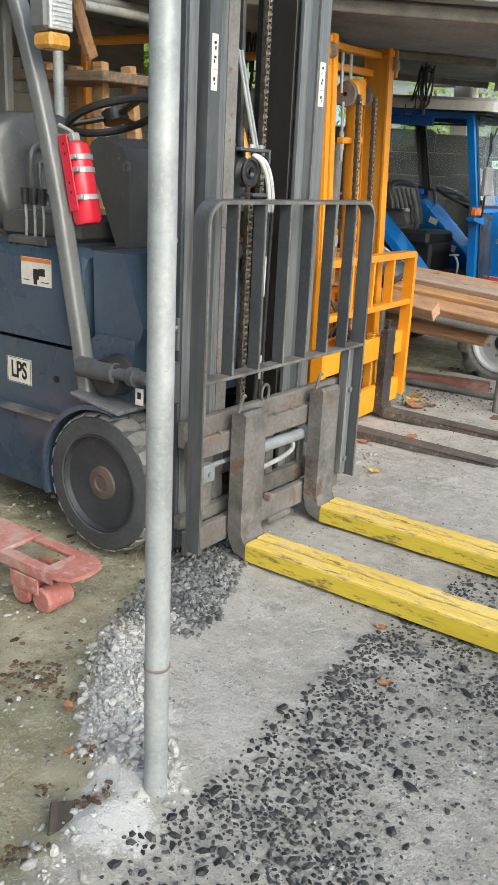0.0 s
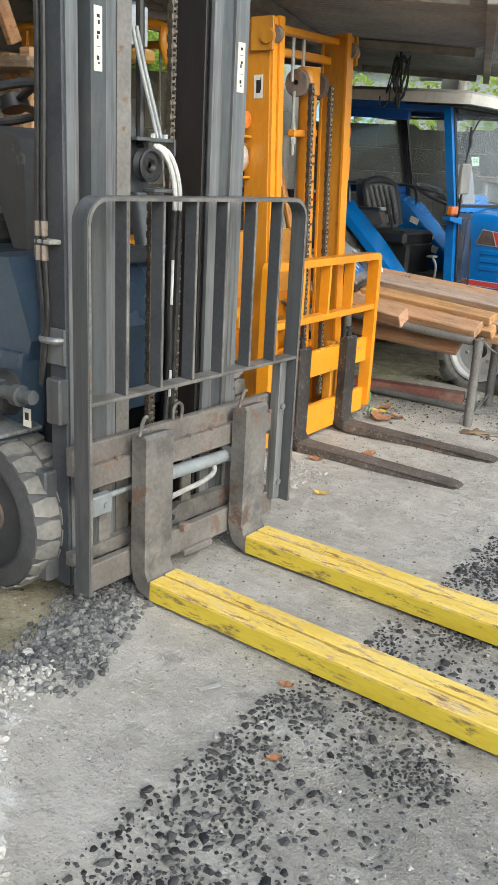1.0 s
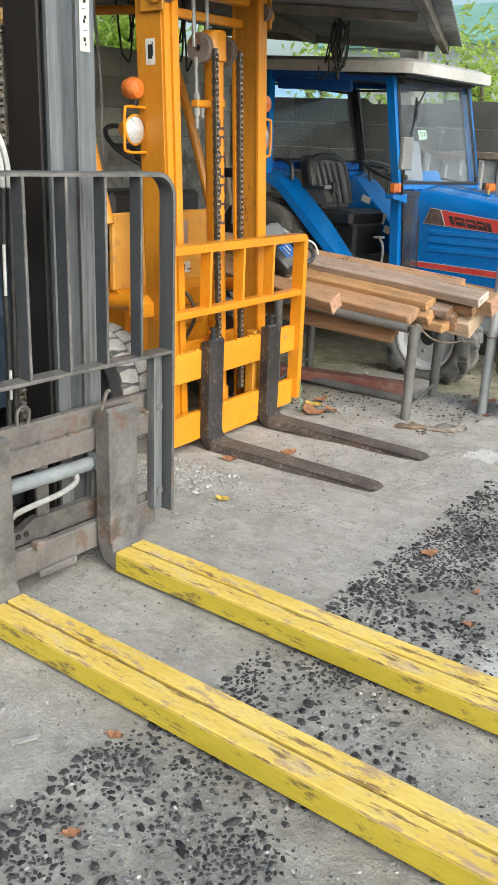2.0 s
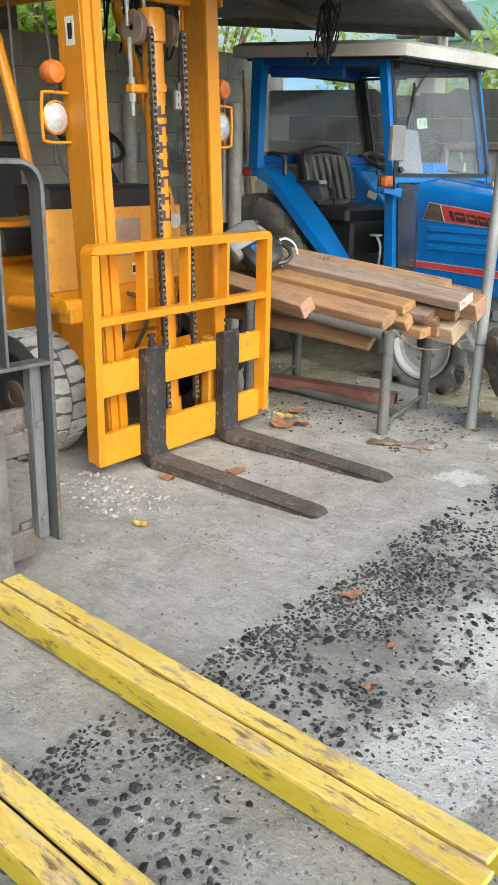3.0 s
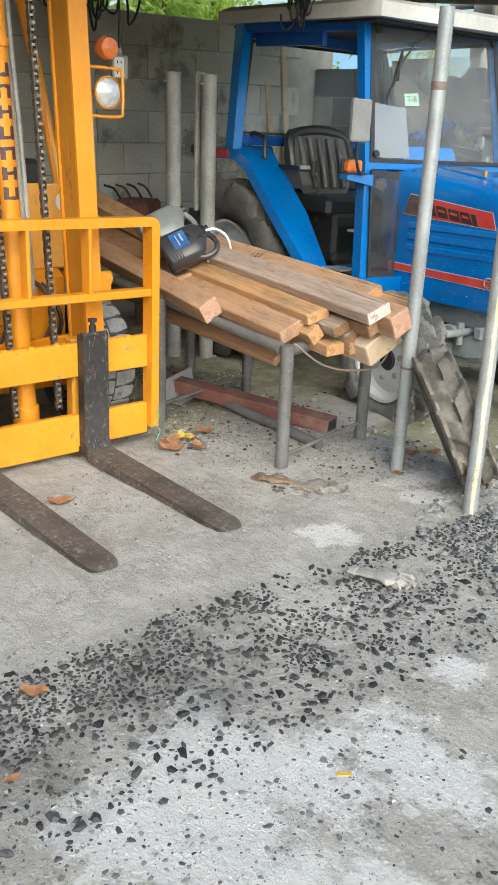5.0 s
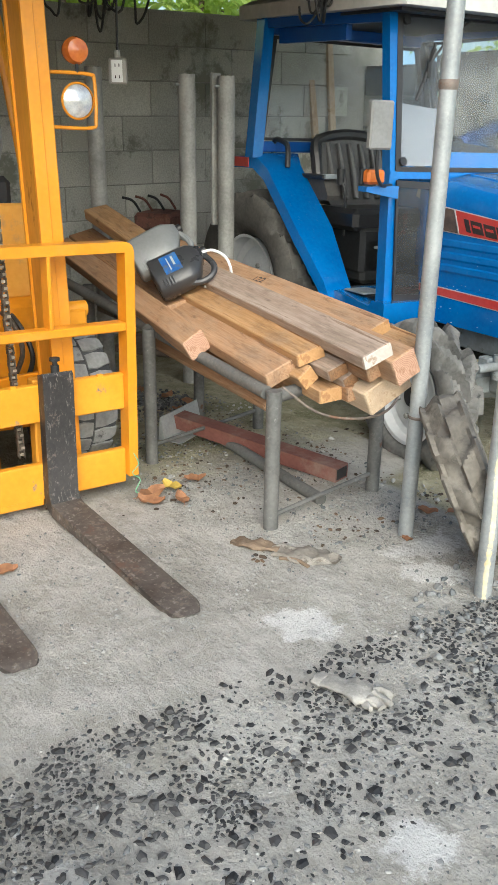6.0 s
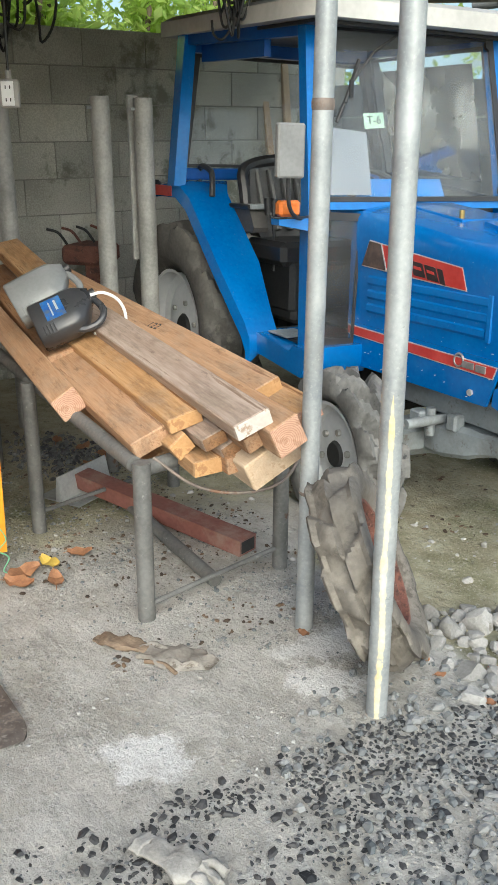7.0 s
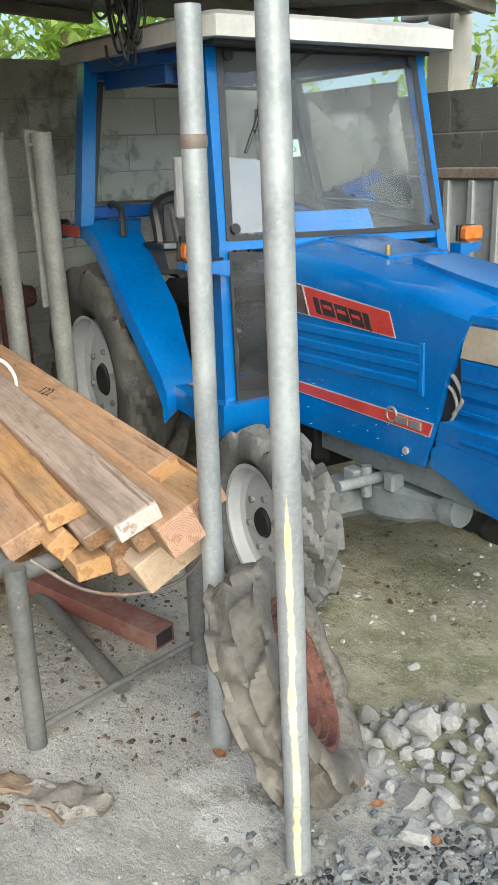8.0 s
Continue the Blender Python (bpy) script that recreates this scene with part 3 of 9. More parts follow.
    def lathe(self, prof, seg=32, m=None, closed=False):
        """A profile of (radius, height along y) turned round the y axis."""
        k = len(prof)
        vs = [(r * math.cos(2 * math.pi * i / seg), h, r * math.sin(2 * math.pi * i / seg)) for i in range(seg) for r, h in prof]
        fs = []
        for i in range(seg):
            j = (i + 1) % seg
            for q in range(k if closed else k - 1):
                p = (q + 1) % k
                fs.append((i * k + q, i * k + p, j * k + p, j * k + q))
        return self.add(vs, fs, m)

    def loft(self, rings, m=None, cap=True):
        """Rings with the same number of points joined one to the next."""
        k = len(rings[0])
        vs = [p for r in rings for p in r]
        fs = [(i * k + q, i * k + (q + 1) % k, (i + 1) * k + (q + 1) % k, (i + 1) * k + q) for i in range(len(rings) - 1) for q in range(k)]
        if cap:
            fs += [tuple(range(k))[::-1], tuple(range((len(rings) - 1) * k, len(rings) * k))]
        return self.add(vs, fs, m)

    def strip(self, path, w, t, m=None):
        """A flat bar bent along a path in the y-z plane: w deep along x (backwards), t thick."""
        pts = [Vector((0, p[0], p[1])) for p in path]
        rings = []
        for i, p in enumerate(pts):
            d = (pts[min(i + 1, len(pts) - 1)] - pts[max(i - 1, 0)]).normalized()
            nrm = Vector((0, -d.z, d.y)) * (t / 2)
            rings.append([p + nrm, p - nrm, p - nrm + Vector((-w, 0, 0)), p + nrm + Vector((-w, 0, 0))])
        return self.loft(rings, m)

    def stone(self, c, s, rnd, m=None, flat=1.0):
        """An angular lump: a jittered octahedron-like hull with cut corners."""
        vs = []
        tw = rnd.uniform(0, 6.28)
        for zi, (z, rr, k) in enumerate(((-0.5, 0.6, 4), (0.05, 1.0, 5), (0.5, 0.55, 4))):
            for i in range(k):
                a = tw + 6.283 * (i + rnd.uniform(-0.28, 0.28)) / k + zi * 0.5
                q = rr * rnd.uniform(0.72, 1.15)
                vs.append((c[0] + s[0] * q * math.cos(a) * 0.5, c[1] + s[1] * q * math.sin(a) * 0.5, c[2] + s[2] * flat * (z + rnd.uniform(-0.12, 0.12))))
        fs = [(3, 2, 1, 0), (9, 10, 11, 12)]
        fs += [(0, 1, 5), (0, 5, 4), (1, 2, 6), (1, 6, 5), (2, 3, 7), (2, 7, 6), (3, 0, 8), (3, 8, 7), (0, 4, 8)]
        fs += [(4, 5, 9), (5, 10, 9), (5, 6, 10), (6, 11, 10), (6, 7, 11), (7, 12, 11), (7, 8, 12), (8, 9, 12), (8, 4, 9)]
        return self.add(vs, fs, m)

    def rock(self, c, s, rnd):
        """A broken stone: a lumpy ball cut flat on several sides."""
        cuts = [(Vector((rnd.gauss(0, 1), rnd.gauss(0, 1), rnd.gauss(0, 0.8))).normalized(), rnd.uniform(0.42, 0.72)) for _ in range(10)]
        off, vs, k = rnd.uniform(0, 50), [], 10
        for j in range(7):
            b = -1.45 + 2.9 * j / 6
            for i in range(k):
                a = 6.283 * (i + 0.5 * (j % 2)) / k
                p = Vector((math.cos(a) * math.cos(b), math.sin(a) * math.cos(b), math.sin(b)))
                for nrm, h in cuts:
                    e = p.dot(nrm) - h
                    if e > 0:
                        p -= nrm * e * 0.93
                p *= 1 + 0.09 * noise.noise(p * 3.1 + Vector((off, 0, 0)))
                vs.append((c[0] + p.x * s[0] * 0.66, c[1] + p.y * s[1] * 0.66, c[2] + p.z * s[2] * 0.66))
        fs = [(r * k + i, r * k + (i + 1) % k, (r + 1) * k + (i + 1) % k, (r + 1) * k + i) for r in range(6) for i in range(k)]
        fs += [tuple(range(k))[::-1], tuple(range(6 * k, 7 * k))]
        return self.add(vs, fs)

    def lump(self, c, s, rnd, m=None):
        """A rounded, chipped lump of three jittered rings and two caps."""
        vs, k = [], 6
        for z, rr in ((-0.5, 0.62), (-0.12, 1.0), (0.26, 0.92), (0.5, 0.5)):
            for i in range(k):
                a = 6.283 * (i + rnd.uniform(-0.3, 0.3)) / k
                q = rr * rnd.uniform(0.78, 1.14)
                vs.append((c[0] + s[0] * q * math.cos(a) * 0.5, c[1] + s[1] * q * math.sin(a) * 0.5, c[2] + s[2] * (z + rnd.uniform(-0.1, 0.1))))
        fs = [(r * k + i, r * k + (i + 1) % k, (r + 1) * k + (i + 1) % k) for r in range(3) for i in range(k)]
        fs += [(r * k + i, (r + 1) * k + (i + 1) % k, (r + 1) * k + i) for r in range(3) for i in range(k)]
        fs += [tuple(range(k))[::-1], tuple(range(3 * k, 4 * k))]
        return self.add(vs, fs, m)

    def mesh(self, name, material, smooth=35):
        me = bpy.data.meshes.new(name)
        me.from_pydata(self.v, [], self.f)
        me.materials.append(material)
        if smooth:
            me.shade_smooth()
            me.set_sharp_from_angle(angle=radians(smooth))
        me.validate()
        return me


def part(name, g, material, parent, label="", smooth=35):
    ob = new(name, g.mesh(name, material, smooth))
    ob.parent = parent
    if label:
        tagged(ob, label)
    return ob


def thing(name, label, category, m, group="", kind=""):
    ob = new(name)
    ob.empty_display_size = 0.1
    ob.matrix_world = m
    return tagged(ob, label, category, group, kind)


def single(name, g, material, label, category, m=None, group="", kind="", smooth=35):
    ob = new(name, g.mesh(name, material, smooth))
    if m is not None:
        ob.matrix_world = m
    return tagged(ob, label, category, group, kind)


def gz(x, y):
    """Height of the sloping yard."""
    return 0.1417 + 0.0201 * min(3, max(-4.5, x)) - 0.0309 * min(9, max(-1, y))


SLOPE = Matrix(((1, 0, -0.0201, 0), (0, 1, 0.0309, 0), (0.0201, -0.0309, 1, 0), (0, 0, 0, 1)))


def stand(x, y, yaw=0.0, dz=0.0):
    """The pose of a thing that stands on the sloping yard."""
    q = SLOPE.to_quaternion().to_matrix().to_4x4()
    return Matrix.Translation((x, y, gz(x, y) + dz)) @ q @ pose(0, 0, 0, 0, 0, yaw)


def arc(cx, cz, r, a0, a1, n=6):
    return [(cx + r * math.cos(radians(a0 + (a1 - a0) * i / n)), cz + r * math.sin(radians(a0 + (a1 - a0) * i / n))) for i in range(n + 1)]


def curve_pts(pts, n=6):
    """A smooth line through points."""
    p = [Vector(q) for q in pts]
    p = [p[0] * 2 - p[1]] + p + [p[-1] * 2 - p[-2]]
    out = []
    for i in range(1, len(p) - 2):
        for k in range(n):
            t = k / n
            a, b, c, d = p[i - 1], p[i], p[i + 1], p[i + 2]
            out.append(0.5 * ((2 * b) + (c - a) * t + (2 * a - 5 * b + 4 * c - d) * t * t + (3 * b - a - 3 * c + d) * t ** 3))
    out.append(p[-2])
    return out


# ---------- ground ----------
def near_line(x, y, pts):
    best = 9.0
    for (ax, ay), (bx, by) in zip(pts, pts[1:]):
        dx, dy = bx - ax, by - ay
        t = max(0, min(1, ((x - ax) * dx + (y - ay) * dy) / (dx * dx + dy * dy)))
        best = min(best, math.hypot(x - ax - t * dx, y - ay - t * dy))
    return best


def soil_amount(x, y):
    """1 where bare earth lies, 0 on the concrete apron."""
    lx = -0.72 - 0.62 * (y - 1.05) if y < 1.9 else -1.25 - 0.35 * (y - 1.9)
    if y < 1.05:
        lx = -0.72 - 0.15 * (y - 1.05)
    left = max(0.0, min(1.0, 0.5 + (lx - x) * 6)) if y < 3.3 else max(0.0, min(1.0, 0.5 + (-2.1 - x) * 3)) if y < 4.3 else max(0.0, min(1.0, 0.42 + (-1.65 - x) * 0.9))
    right = max(0.0, min(1.0, 0.5 + min((y - 5.5) * 6, (x + 1.25 + (y - 5.5) * 0.2) * 6 if y < 5.8 else 9)))
    return max(left, right)


def white_amount(x, y):
    w = 0.0
    for cx, cy, r in ((0.10, 2.95, 0.15), (0.20, 3.10, 0.15), (0.32, 3.25, 0.15), (0.05, 3.42, 0.12), (0.15, 3.55, 0.18), (0.32, 3.50, 0.17), (-0.02, 3.68, 0.12), (-0.12, 3.73, 0.07), (0.15, 3.78, 0.14), (0.44, 3.62, 0.13),
                      (0.22, 3.97, 0.12), (0.33, 3.98, 0.11), (0.14, 4.30, 0.07), (-0.58, 4.61, 0.085), (-0.74, 5.22, 0.11), (-0.60, 5.10, 0.08), (-0.84, 1.40, 0.10), (-0.95, 1.50, 0.09), (-0.72, 1.25, 0.09), (-0.66, 1.12, 0.09), (-1.04, 1.62, 0.07)):
        w = max(w, 0.79 - math.hypot(x - cx, y - cy) / r * 0.42)
    return max(0.0, w)


def damp_amount(x, y):
    d = 0.0
    for cx, cy, r, k in ((-0.35, 2.3, 0.33, 0.75), (-0.25, 2.75, 0.3, 0.75), (-0.2, 3.25, 0.25, 0.8), (-0.25, 3.8, 0.25, 0.8), (-0.05, 4.2, 0.25, 0.5), (-0.3, 4.55, 0.3, 0.5), (0.1, 4.6, 0.35, 0.4), (-0.4, 1.75, 0.3, 0.65), (-0.2, 1.95, 0.3, 0.7), (-0.1, 2.3, 0.3, 0.7)):
        d = max(d, k * (1 - (math.hypot(x - cx, y - cy) / r) ** 2 * 0.4))
    return max(0.0, d)


def axis_steps(lo, hi, step, far):
    core = list(np.arange(lo, hi + 1e-6, step))
    out, d, a = [], step, hi
    while a < far:
        d *= 1.35
        a += d
        out.append(a)
    left, d, a = [], step, lo
    while a > -far:
        d *= 1.35
        a -= d
        left.append(a)
    return left[::-1] + core + out


EDGE = [(-0.70, 0.90), (-0.69, 1.08), (-0.68, 1.20), (-0.76, 1.29), (-0.85, 1.34), (-0.93, 1.42), (-1.02, 1.54), (-1.10, 1.66), (-1.13, 1.78)]


def ridge(x, y):
    """Lip of spilt cement along the broken edge of the apron."""
    if not (-1.5 < x < -0.3 and 0.6 < y < 2.1):
        return 0.0
    d = near_line(x, y, EDGE) / 0.10
    return (0.036 if y > 1.22 else 0.026) * math.exp(-d * d) * (1 + 0.7 * noise.noise((x * 9, y * 9, 6)))


def build_ground():
    xs, ys = axis_steps(-2.2, 1.1, 0.03, 400), axis_steps(0.6, 6.6, 0.03, 400)
    vs, soil, white, damp = [], [], [], []
    for y in ys:
        for x in xs:
            near = -2.5 < x < 1.6 and 0.2 < y < 7.5
            s = soil_amount(x, y) if abs(x) < 6 and -3 < y < 12 else 1.0
            z = gz(x, y)
            if near:
                z += 0.006 * noise.noise((x * 3, y * 3, 0)) + 0.0035 * noise.noise((x * 14, y * 14, 4)) + ridge(x, y)
            z -= 0.022 * s
            vs.append((x, y, z))
            soil.append(s)
            white.append(white_amount(x, y) if near else 0.0)
            damp.append(damp_amount(x, y) if near else 0.0)
    w = len(xs)
    fs = [(j * w + i, j * w + i + 1, (j + 1) * w + i + 1, (j + 1) * w + i) for j in range(len(ys) - 1) for i in range(w - 1)]
    me = bpy.data.meshes.new("ground")
    me.from_pydata(vs, [], fs)
    me.materials.append(GROUND)
    me.shade_smooth()
    for key, vals in (("soil", soil), ("white", white), ("damp", damp)):
        a = me.attributes.new(key, "FLOAT", "POINT")
        a.data.foreach_set("value", vals)
    return tagged(new("ground", me), "rough grey concrete apron running out into damp bare earth", "ground", kind="structure")


build_ground()


# ---------- walls, roof ----------
def slab_wall(name, label, x0, x1, y0, y1, z0, z1):
    g = Geo().box(((x0 + x1) / 2, (y0 + y1) / 2, (z0 + z1) / 2), (x1 - x0, y1 - y0, z1 - z0), 0.003)
    return single(name, g, MORTAR, label, "wall", kind="structure")


BACK_X, BACK_TOP = -4.10, 1.79
RIGHT_Y, RIGHT_TOP = 7.90, 1.53
wall_back = slab_wall("wall_back", "grey concrete block wall, mossy and dark along its top", BACK_X - 0.15, BACK_X - 0.006, -1.5, 8.1, -0.5, BACK_TOP - 0.01)
wall_right = slab_wall("wall_right", "low concrete block wall at the end of the shed, dark with dirt and painted-in shade", BACK_X, -0.6, RIGHT_Y + 0.006, RIGHT_Y + 0.15, -0.5, RIGHT_TOP - 0.01)
wall_upper = single("wall_upper", Geo().box((BACK_X - 0.078, 1.92, BACK_TOP + 0.16), (0.13, 6.84, 0.32), 0.004), BEAM, "dark timber boarding over the block wall under the eaves", "wall", kind="structure")
# added out of view to keep side light from the back of the shed
wall_left = slab_wall("wall_left", "unseen plain wall added to close the shed against sky light", BACK_X, -2.6, -1.65, -1.5, -0.5, 2.6)

# ---------- roof over the yellow forklift and the tractor ----------
RU, RV = Vector((-0.94, -0.342, 0.055)), Vector((-0.342, 0.94, 0))
RC = Vector((-0.80, 3.98, 1.94))


def corrugated(origin, u, v, lu, lv, pitch=0.076, amp=0.012, thick=0.002):
    """Sheet whose waves run along u."""
    n = int(lv / pitch * 6)
    top = []
    for i in range(n + 1):
        p = origin + v * (lv * i / n) + Vector((0, 0, amp * math.sin(2 * math.pi * i / 6)))
        top.append(p)
    g = Geo()
    vs = [p for p in top] + [p + u * (lu(p) if callable(lu) else lu) for p in top]
    vs += [p + Vector((0, 0, -thick)) for p in vs]
    m = n + 1
    fs = [(i, i + 1, m + i + 1, m + i) for i in range(n)] + [(2 * m + i, 3 * m + i, 3 * m + i + 1, 2 * m + i + 1) for i in range(n)]
    fs += [(i, 2 * m + i, 2 * m + i + 1, i + 1) for i in range(n)]
    return g.add(vs, fs)


def beam(name, p0, p1, w, h, material=BEAM):
    p0, p1 = Vector(p0), Vector(p1)
    d = p1 - p0
    m = Matrix.Translation((p0 + p1) / 2) @ d.to_track_quat("X", "Z").to_matrix().to_4x4()
    return Geo().box((0, 0, 0), (d.length, w, h), 0.004, m)


roof = single("roof", corrugated(RC, RU, RV, lambda p: (-4.22 - p.x) / RU.x, 4.42), ROOFM, "low corrugated zinc sheet roof, grey and stained underneath", "roof", kind="structure")
for k in range(4):
    o = RC + RU * (0.12 + 1.05 * k) + Vector((0, 0, -0.045))
    ln = min(4.42, (-4.2 - o.x) / RV.x)
    part("purlin", beam("purlin", o, o + RV * ln, 0.05, 0.06), BEAM, roof)
for k in range(3):
    o = RC + RV * (0.12 + 2.1 * k) + Vector((0, 0, -0.045))
    part("rafter", beam("rafter", o + RU * 0.2, o + RU * ((-4.2 - o.x) / RU.x), 0.05, 0.05), BEAM, roof)
# unseen roof, added to block the sky over the left part of the shed
single("roof_lean_to", corrugated(Vector((-2.3, -1.6, 2.26)), Vector((-1, 0, -0.06)), Vector((0, 1, 0)), 2.0, 5.0), ROOFM, "unseen sheet roof added to shade the back of the shed", "roof", kind="structure")


def pipe(name, label, x, y, r, z1, lean=(0.0, 0.0), material=GALV, z0=None):
    b = gz(x, y) - 0.03 if z0 is None else z0
    t = thing(name, label, "post", Matrix.Translation((x, y, b)))
    top = (lean[0], lean[1], z1 - b)
    part("tube", Geo().cyl((0, 0, 0), top, r, seg=24), material, t)
    return t, Vector(top)


def ring_on(t, top, f, r, h, material, label):
    c = top * f
    part("rust_band", Geo().lathe([(r, -h / 2), (r + 0.002, -h / 4), (r + 0.0025, h / 4), (r, h / 2)], 24, Matrix.Translation(c) @ pose(0, 0, 0, 90, 0, 0)), material, t, label)


p1, top1 = pipe("support_post", "tall galvanised steel pipe post set in the apron edge", -0.655, 1.239, 0.0243, 2.35)
ring_on(p1, top1, 0.155, 0.0243, 0.008, RUSTY, "thin rust ring")
part("weld_splash", Geo().stone((0, 0, 0.075), (0.052, 0.052, 0.035), random.Random(4)), GALV, p1)
p2, top2 = pipe("support_post", "galvanised steel pipe post ending in mid air with a rusty band", -0.838, 5.230, 0.0243, 1.545, (0.012, 0.012))
ring_on(p2, top2, 0.857, 0.0243, 0.026, RUSTY, "rusty band")
ring_on(p2, top2, 0.27, 0.0243, 0.010, RUSTY, "thin rust ring")
p3, top3 = pipe("support_post", "tall galvanised steel pipe post with peeling cream paint", -0.430, 5.128, 0.0243, 2.35, (-0.008, -0.012))
g = Geo()
rnd = random.Random(3)
rows3 = []
for i in range(161):
    z = 0.03 + i * 0.0049
    wv = max(0.03, 0.26 + 0.26 * noise.noise((0, 0, z * 11)) + 0.14 * noise.noise((4, 0, z * 60))) * min(1.0, (162 - i) / 20)
    a0 = -0.72 + 0.18 * noise.noise((7, 0, z * 6))
    o = top3 * (z / top3.z)
    rows3.append([(o.x + 0.0251 * math.cos(a0 + wv * k), o.y + 0.0251 * math.sin(a0 + wv * k), o.z) for k in (-1.0, -0.5, 0.0, 0.5, 1.0)])
g.add([p for r5 in rows3 for p in r5], [(i * 5 + j, i * 5 + j + 1, i * 5 + j + 6, i * 5 + j + 5) for i in range(160) for j in range(4)])
g.box((0.016, -0.012, 0.87), (0.004, 0.012, 0.03), 0.001, pose(0, 0, 0, 0, 0, -8))
part("paint_streak", g, CREAM, p3, "peeling cream paint streak")

# stout concrete pillar at the end wall
t = thing("concrete_pillar", "weathered square concrete pillar behind the tractor", "pillar", Matrix.Translation((-2.72, 8.14, -0.3)))
part("shaft", Geo().box((0, 0, 1.13), (0.17, 0.17, 2.26), 0.012), CONC, t)
part("pipe_bracket", Geo().cyl((-0.3, -0.02, 2.23), (0.16, -0.02, 2.23), 0.035), GALV_D, t)


# ---------- wheels ----------
def ag_tyre(g, r, w, lugs, lug_h, rim_r, slant=0.9, soft=0.10, seed=0, lumpy=0.0):
    """Tractor tyre round the y axis, one moulded casing whose slanted lugs swell out of the tread."""
    hw, rc = w / 2, r - lug_h
    half = [(rim_r, 0.62, 0.0), (rim_r + (rc - rim_r) * 0.35, 0.95, 0.0), (rc - w * 0.26, 1.0, 0.10), (rc - w * 0.17, 0.985, 0.55), (rc - w * 0.09, 0.93, 0.9), (rc - w * 0.045, 0.83, 1.0),
            (rc - 0.016, 0.68, 1.0), (rc - 0.010, 0.52, 1.0), (rc - 0.005, 0.36, 1.0), (rc - 0.002, 0.20, 1.0), (rc, 0.06, 1.0)]
    prof = [(q, -y, k) for q, y, k in half] + [(q, y, k) for q, y, k in half[::-1]] + [(rim_r - 0.012, 0.0, 0.0)]
    seg, n = lugs * 16, len(prof)
    vs = []
    for i in range(seg):
        a = 2 * math.pi * i / seg
        for q, y, k in prof:
            ph = (i / 16 - slant * abs(y) + (0.5 if y > 0 else 0.0)) % 1.0
            t = max(0.0, min(1.0, (abs(ph - 0.5) * 2 - 0.50 + 0.12 * abs(y) + soft) / (2 * soft)))
            d = lug_h * k * t * t * (3 - 2 * t)
            if lumpy:
                d += k * lumpy * noise.noise((3 * math.cos(a) * 2, 3 * math.sin(a) * 2, y * 2 + seed)) - k * lumpy * 0.6 * abs(noise.noise((9 * math.cos(a), 9 * math.sin(a), y * 5 + seed)))
            side = hw * y * (1 + 0.05 * k * t * (1 if abs(y) > 0.8 else 0))
            vs.append(((q + d) * math.cos(a), side, (q + d) * math.sin(a)))
    fs = [(i * n + q, i * n + (q + 1) % n, (i + 1) % seg * n + (q + 1) % n, (i + 1) % seg * n + q) for i in range(seg) for q in range(n)]
    return g.add(vs, fs)


def rim_disc(g, rim_r, w, side=-1):
    """Dished steel disc, open side towards side * y."""
    h = w * 0.40 * side
    return g.lathe([(rim_r + 0.004, h), (rim_r - 0.010, h * 0.97), (rim_r - 0.016, h * 0.35), (rim_r * 0.80, h * 0.22), (rim_r * 0.62, h * 0.42), (rim_r * 0.40, h * 0.46), (0.001, h * 0.46)], 48)


def wheel(parent, name, x, y, z, r, w, rim_r, lugs, lug_h, tyre_m, side, turn=0.0, tilt=0.0):
    """Wheel assembly: a tyre with its rim, hub and bolts."""
    m = Matrix.Translation((x, y, z)) @ pose(0, 0, 0, tilt, 0, turn)
    ob = part(name, ag_tyre(Geo(), r, w, lugs, lug_h, rim_r, soft=0.07), tyre_m, parent, smooth=45)
    ob.matrix_local = m
    rim = part("rim", rim_disc(Geo(), rim_r, w, side), RIM, ob, "dusty white-grey steel rim")
    h = w * 0.40 * side * 0.46
    for i in range(6):
        a = 2 * math.pi * i / 6 + 0.3
        c = (rim_r * 0.46 * math.cos(a), h, rim_r * 0.46 * math.sin(a))
        part("wheel_bolt", Geo().cyl(c, (c[0], h + side * 0.014, c[2]), 0.012, seg=6), GALV_D, ob)
    part("hub", Geo().lathe([(0.0, h + side * 0.012), (rim_r * 0.22, h + side * 0.012), (rim_r * 0.26, h)], 24), BLACK_S, ob)
    return ob


SLATE = mat("slate_wheel_steel", (0.035, 0.038, 0.043), (0.062, 0.066, 0.073), 0.5, 0.2, s1=6, s2=80, bump=0.1, spots=(0.11, 0.105, 0.10), spot_cut=0.60, spot_scale=14)
TYRE_S = mat("slate_rubber", (0.04, 0.042, 0.045), (0.075, 0.077, 0.08), 0.8, s1=6, s2=60, bump=0.2, spots=(0.14, 0.135, 0.125), spot_cut=0.60, spot_scale=10)
CARR_D = mat("dark_rusted_hub", (0.065, 0.05, 0.042), (0.11, 0.085, 0.07), 0.75, 0.1, s1=8, s2=90, bump=0.4, spots=(0.15, 0.085, 0.05), spot_cut=0.55, spot_scale=16)


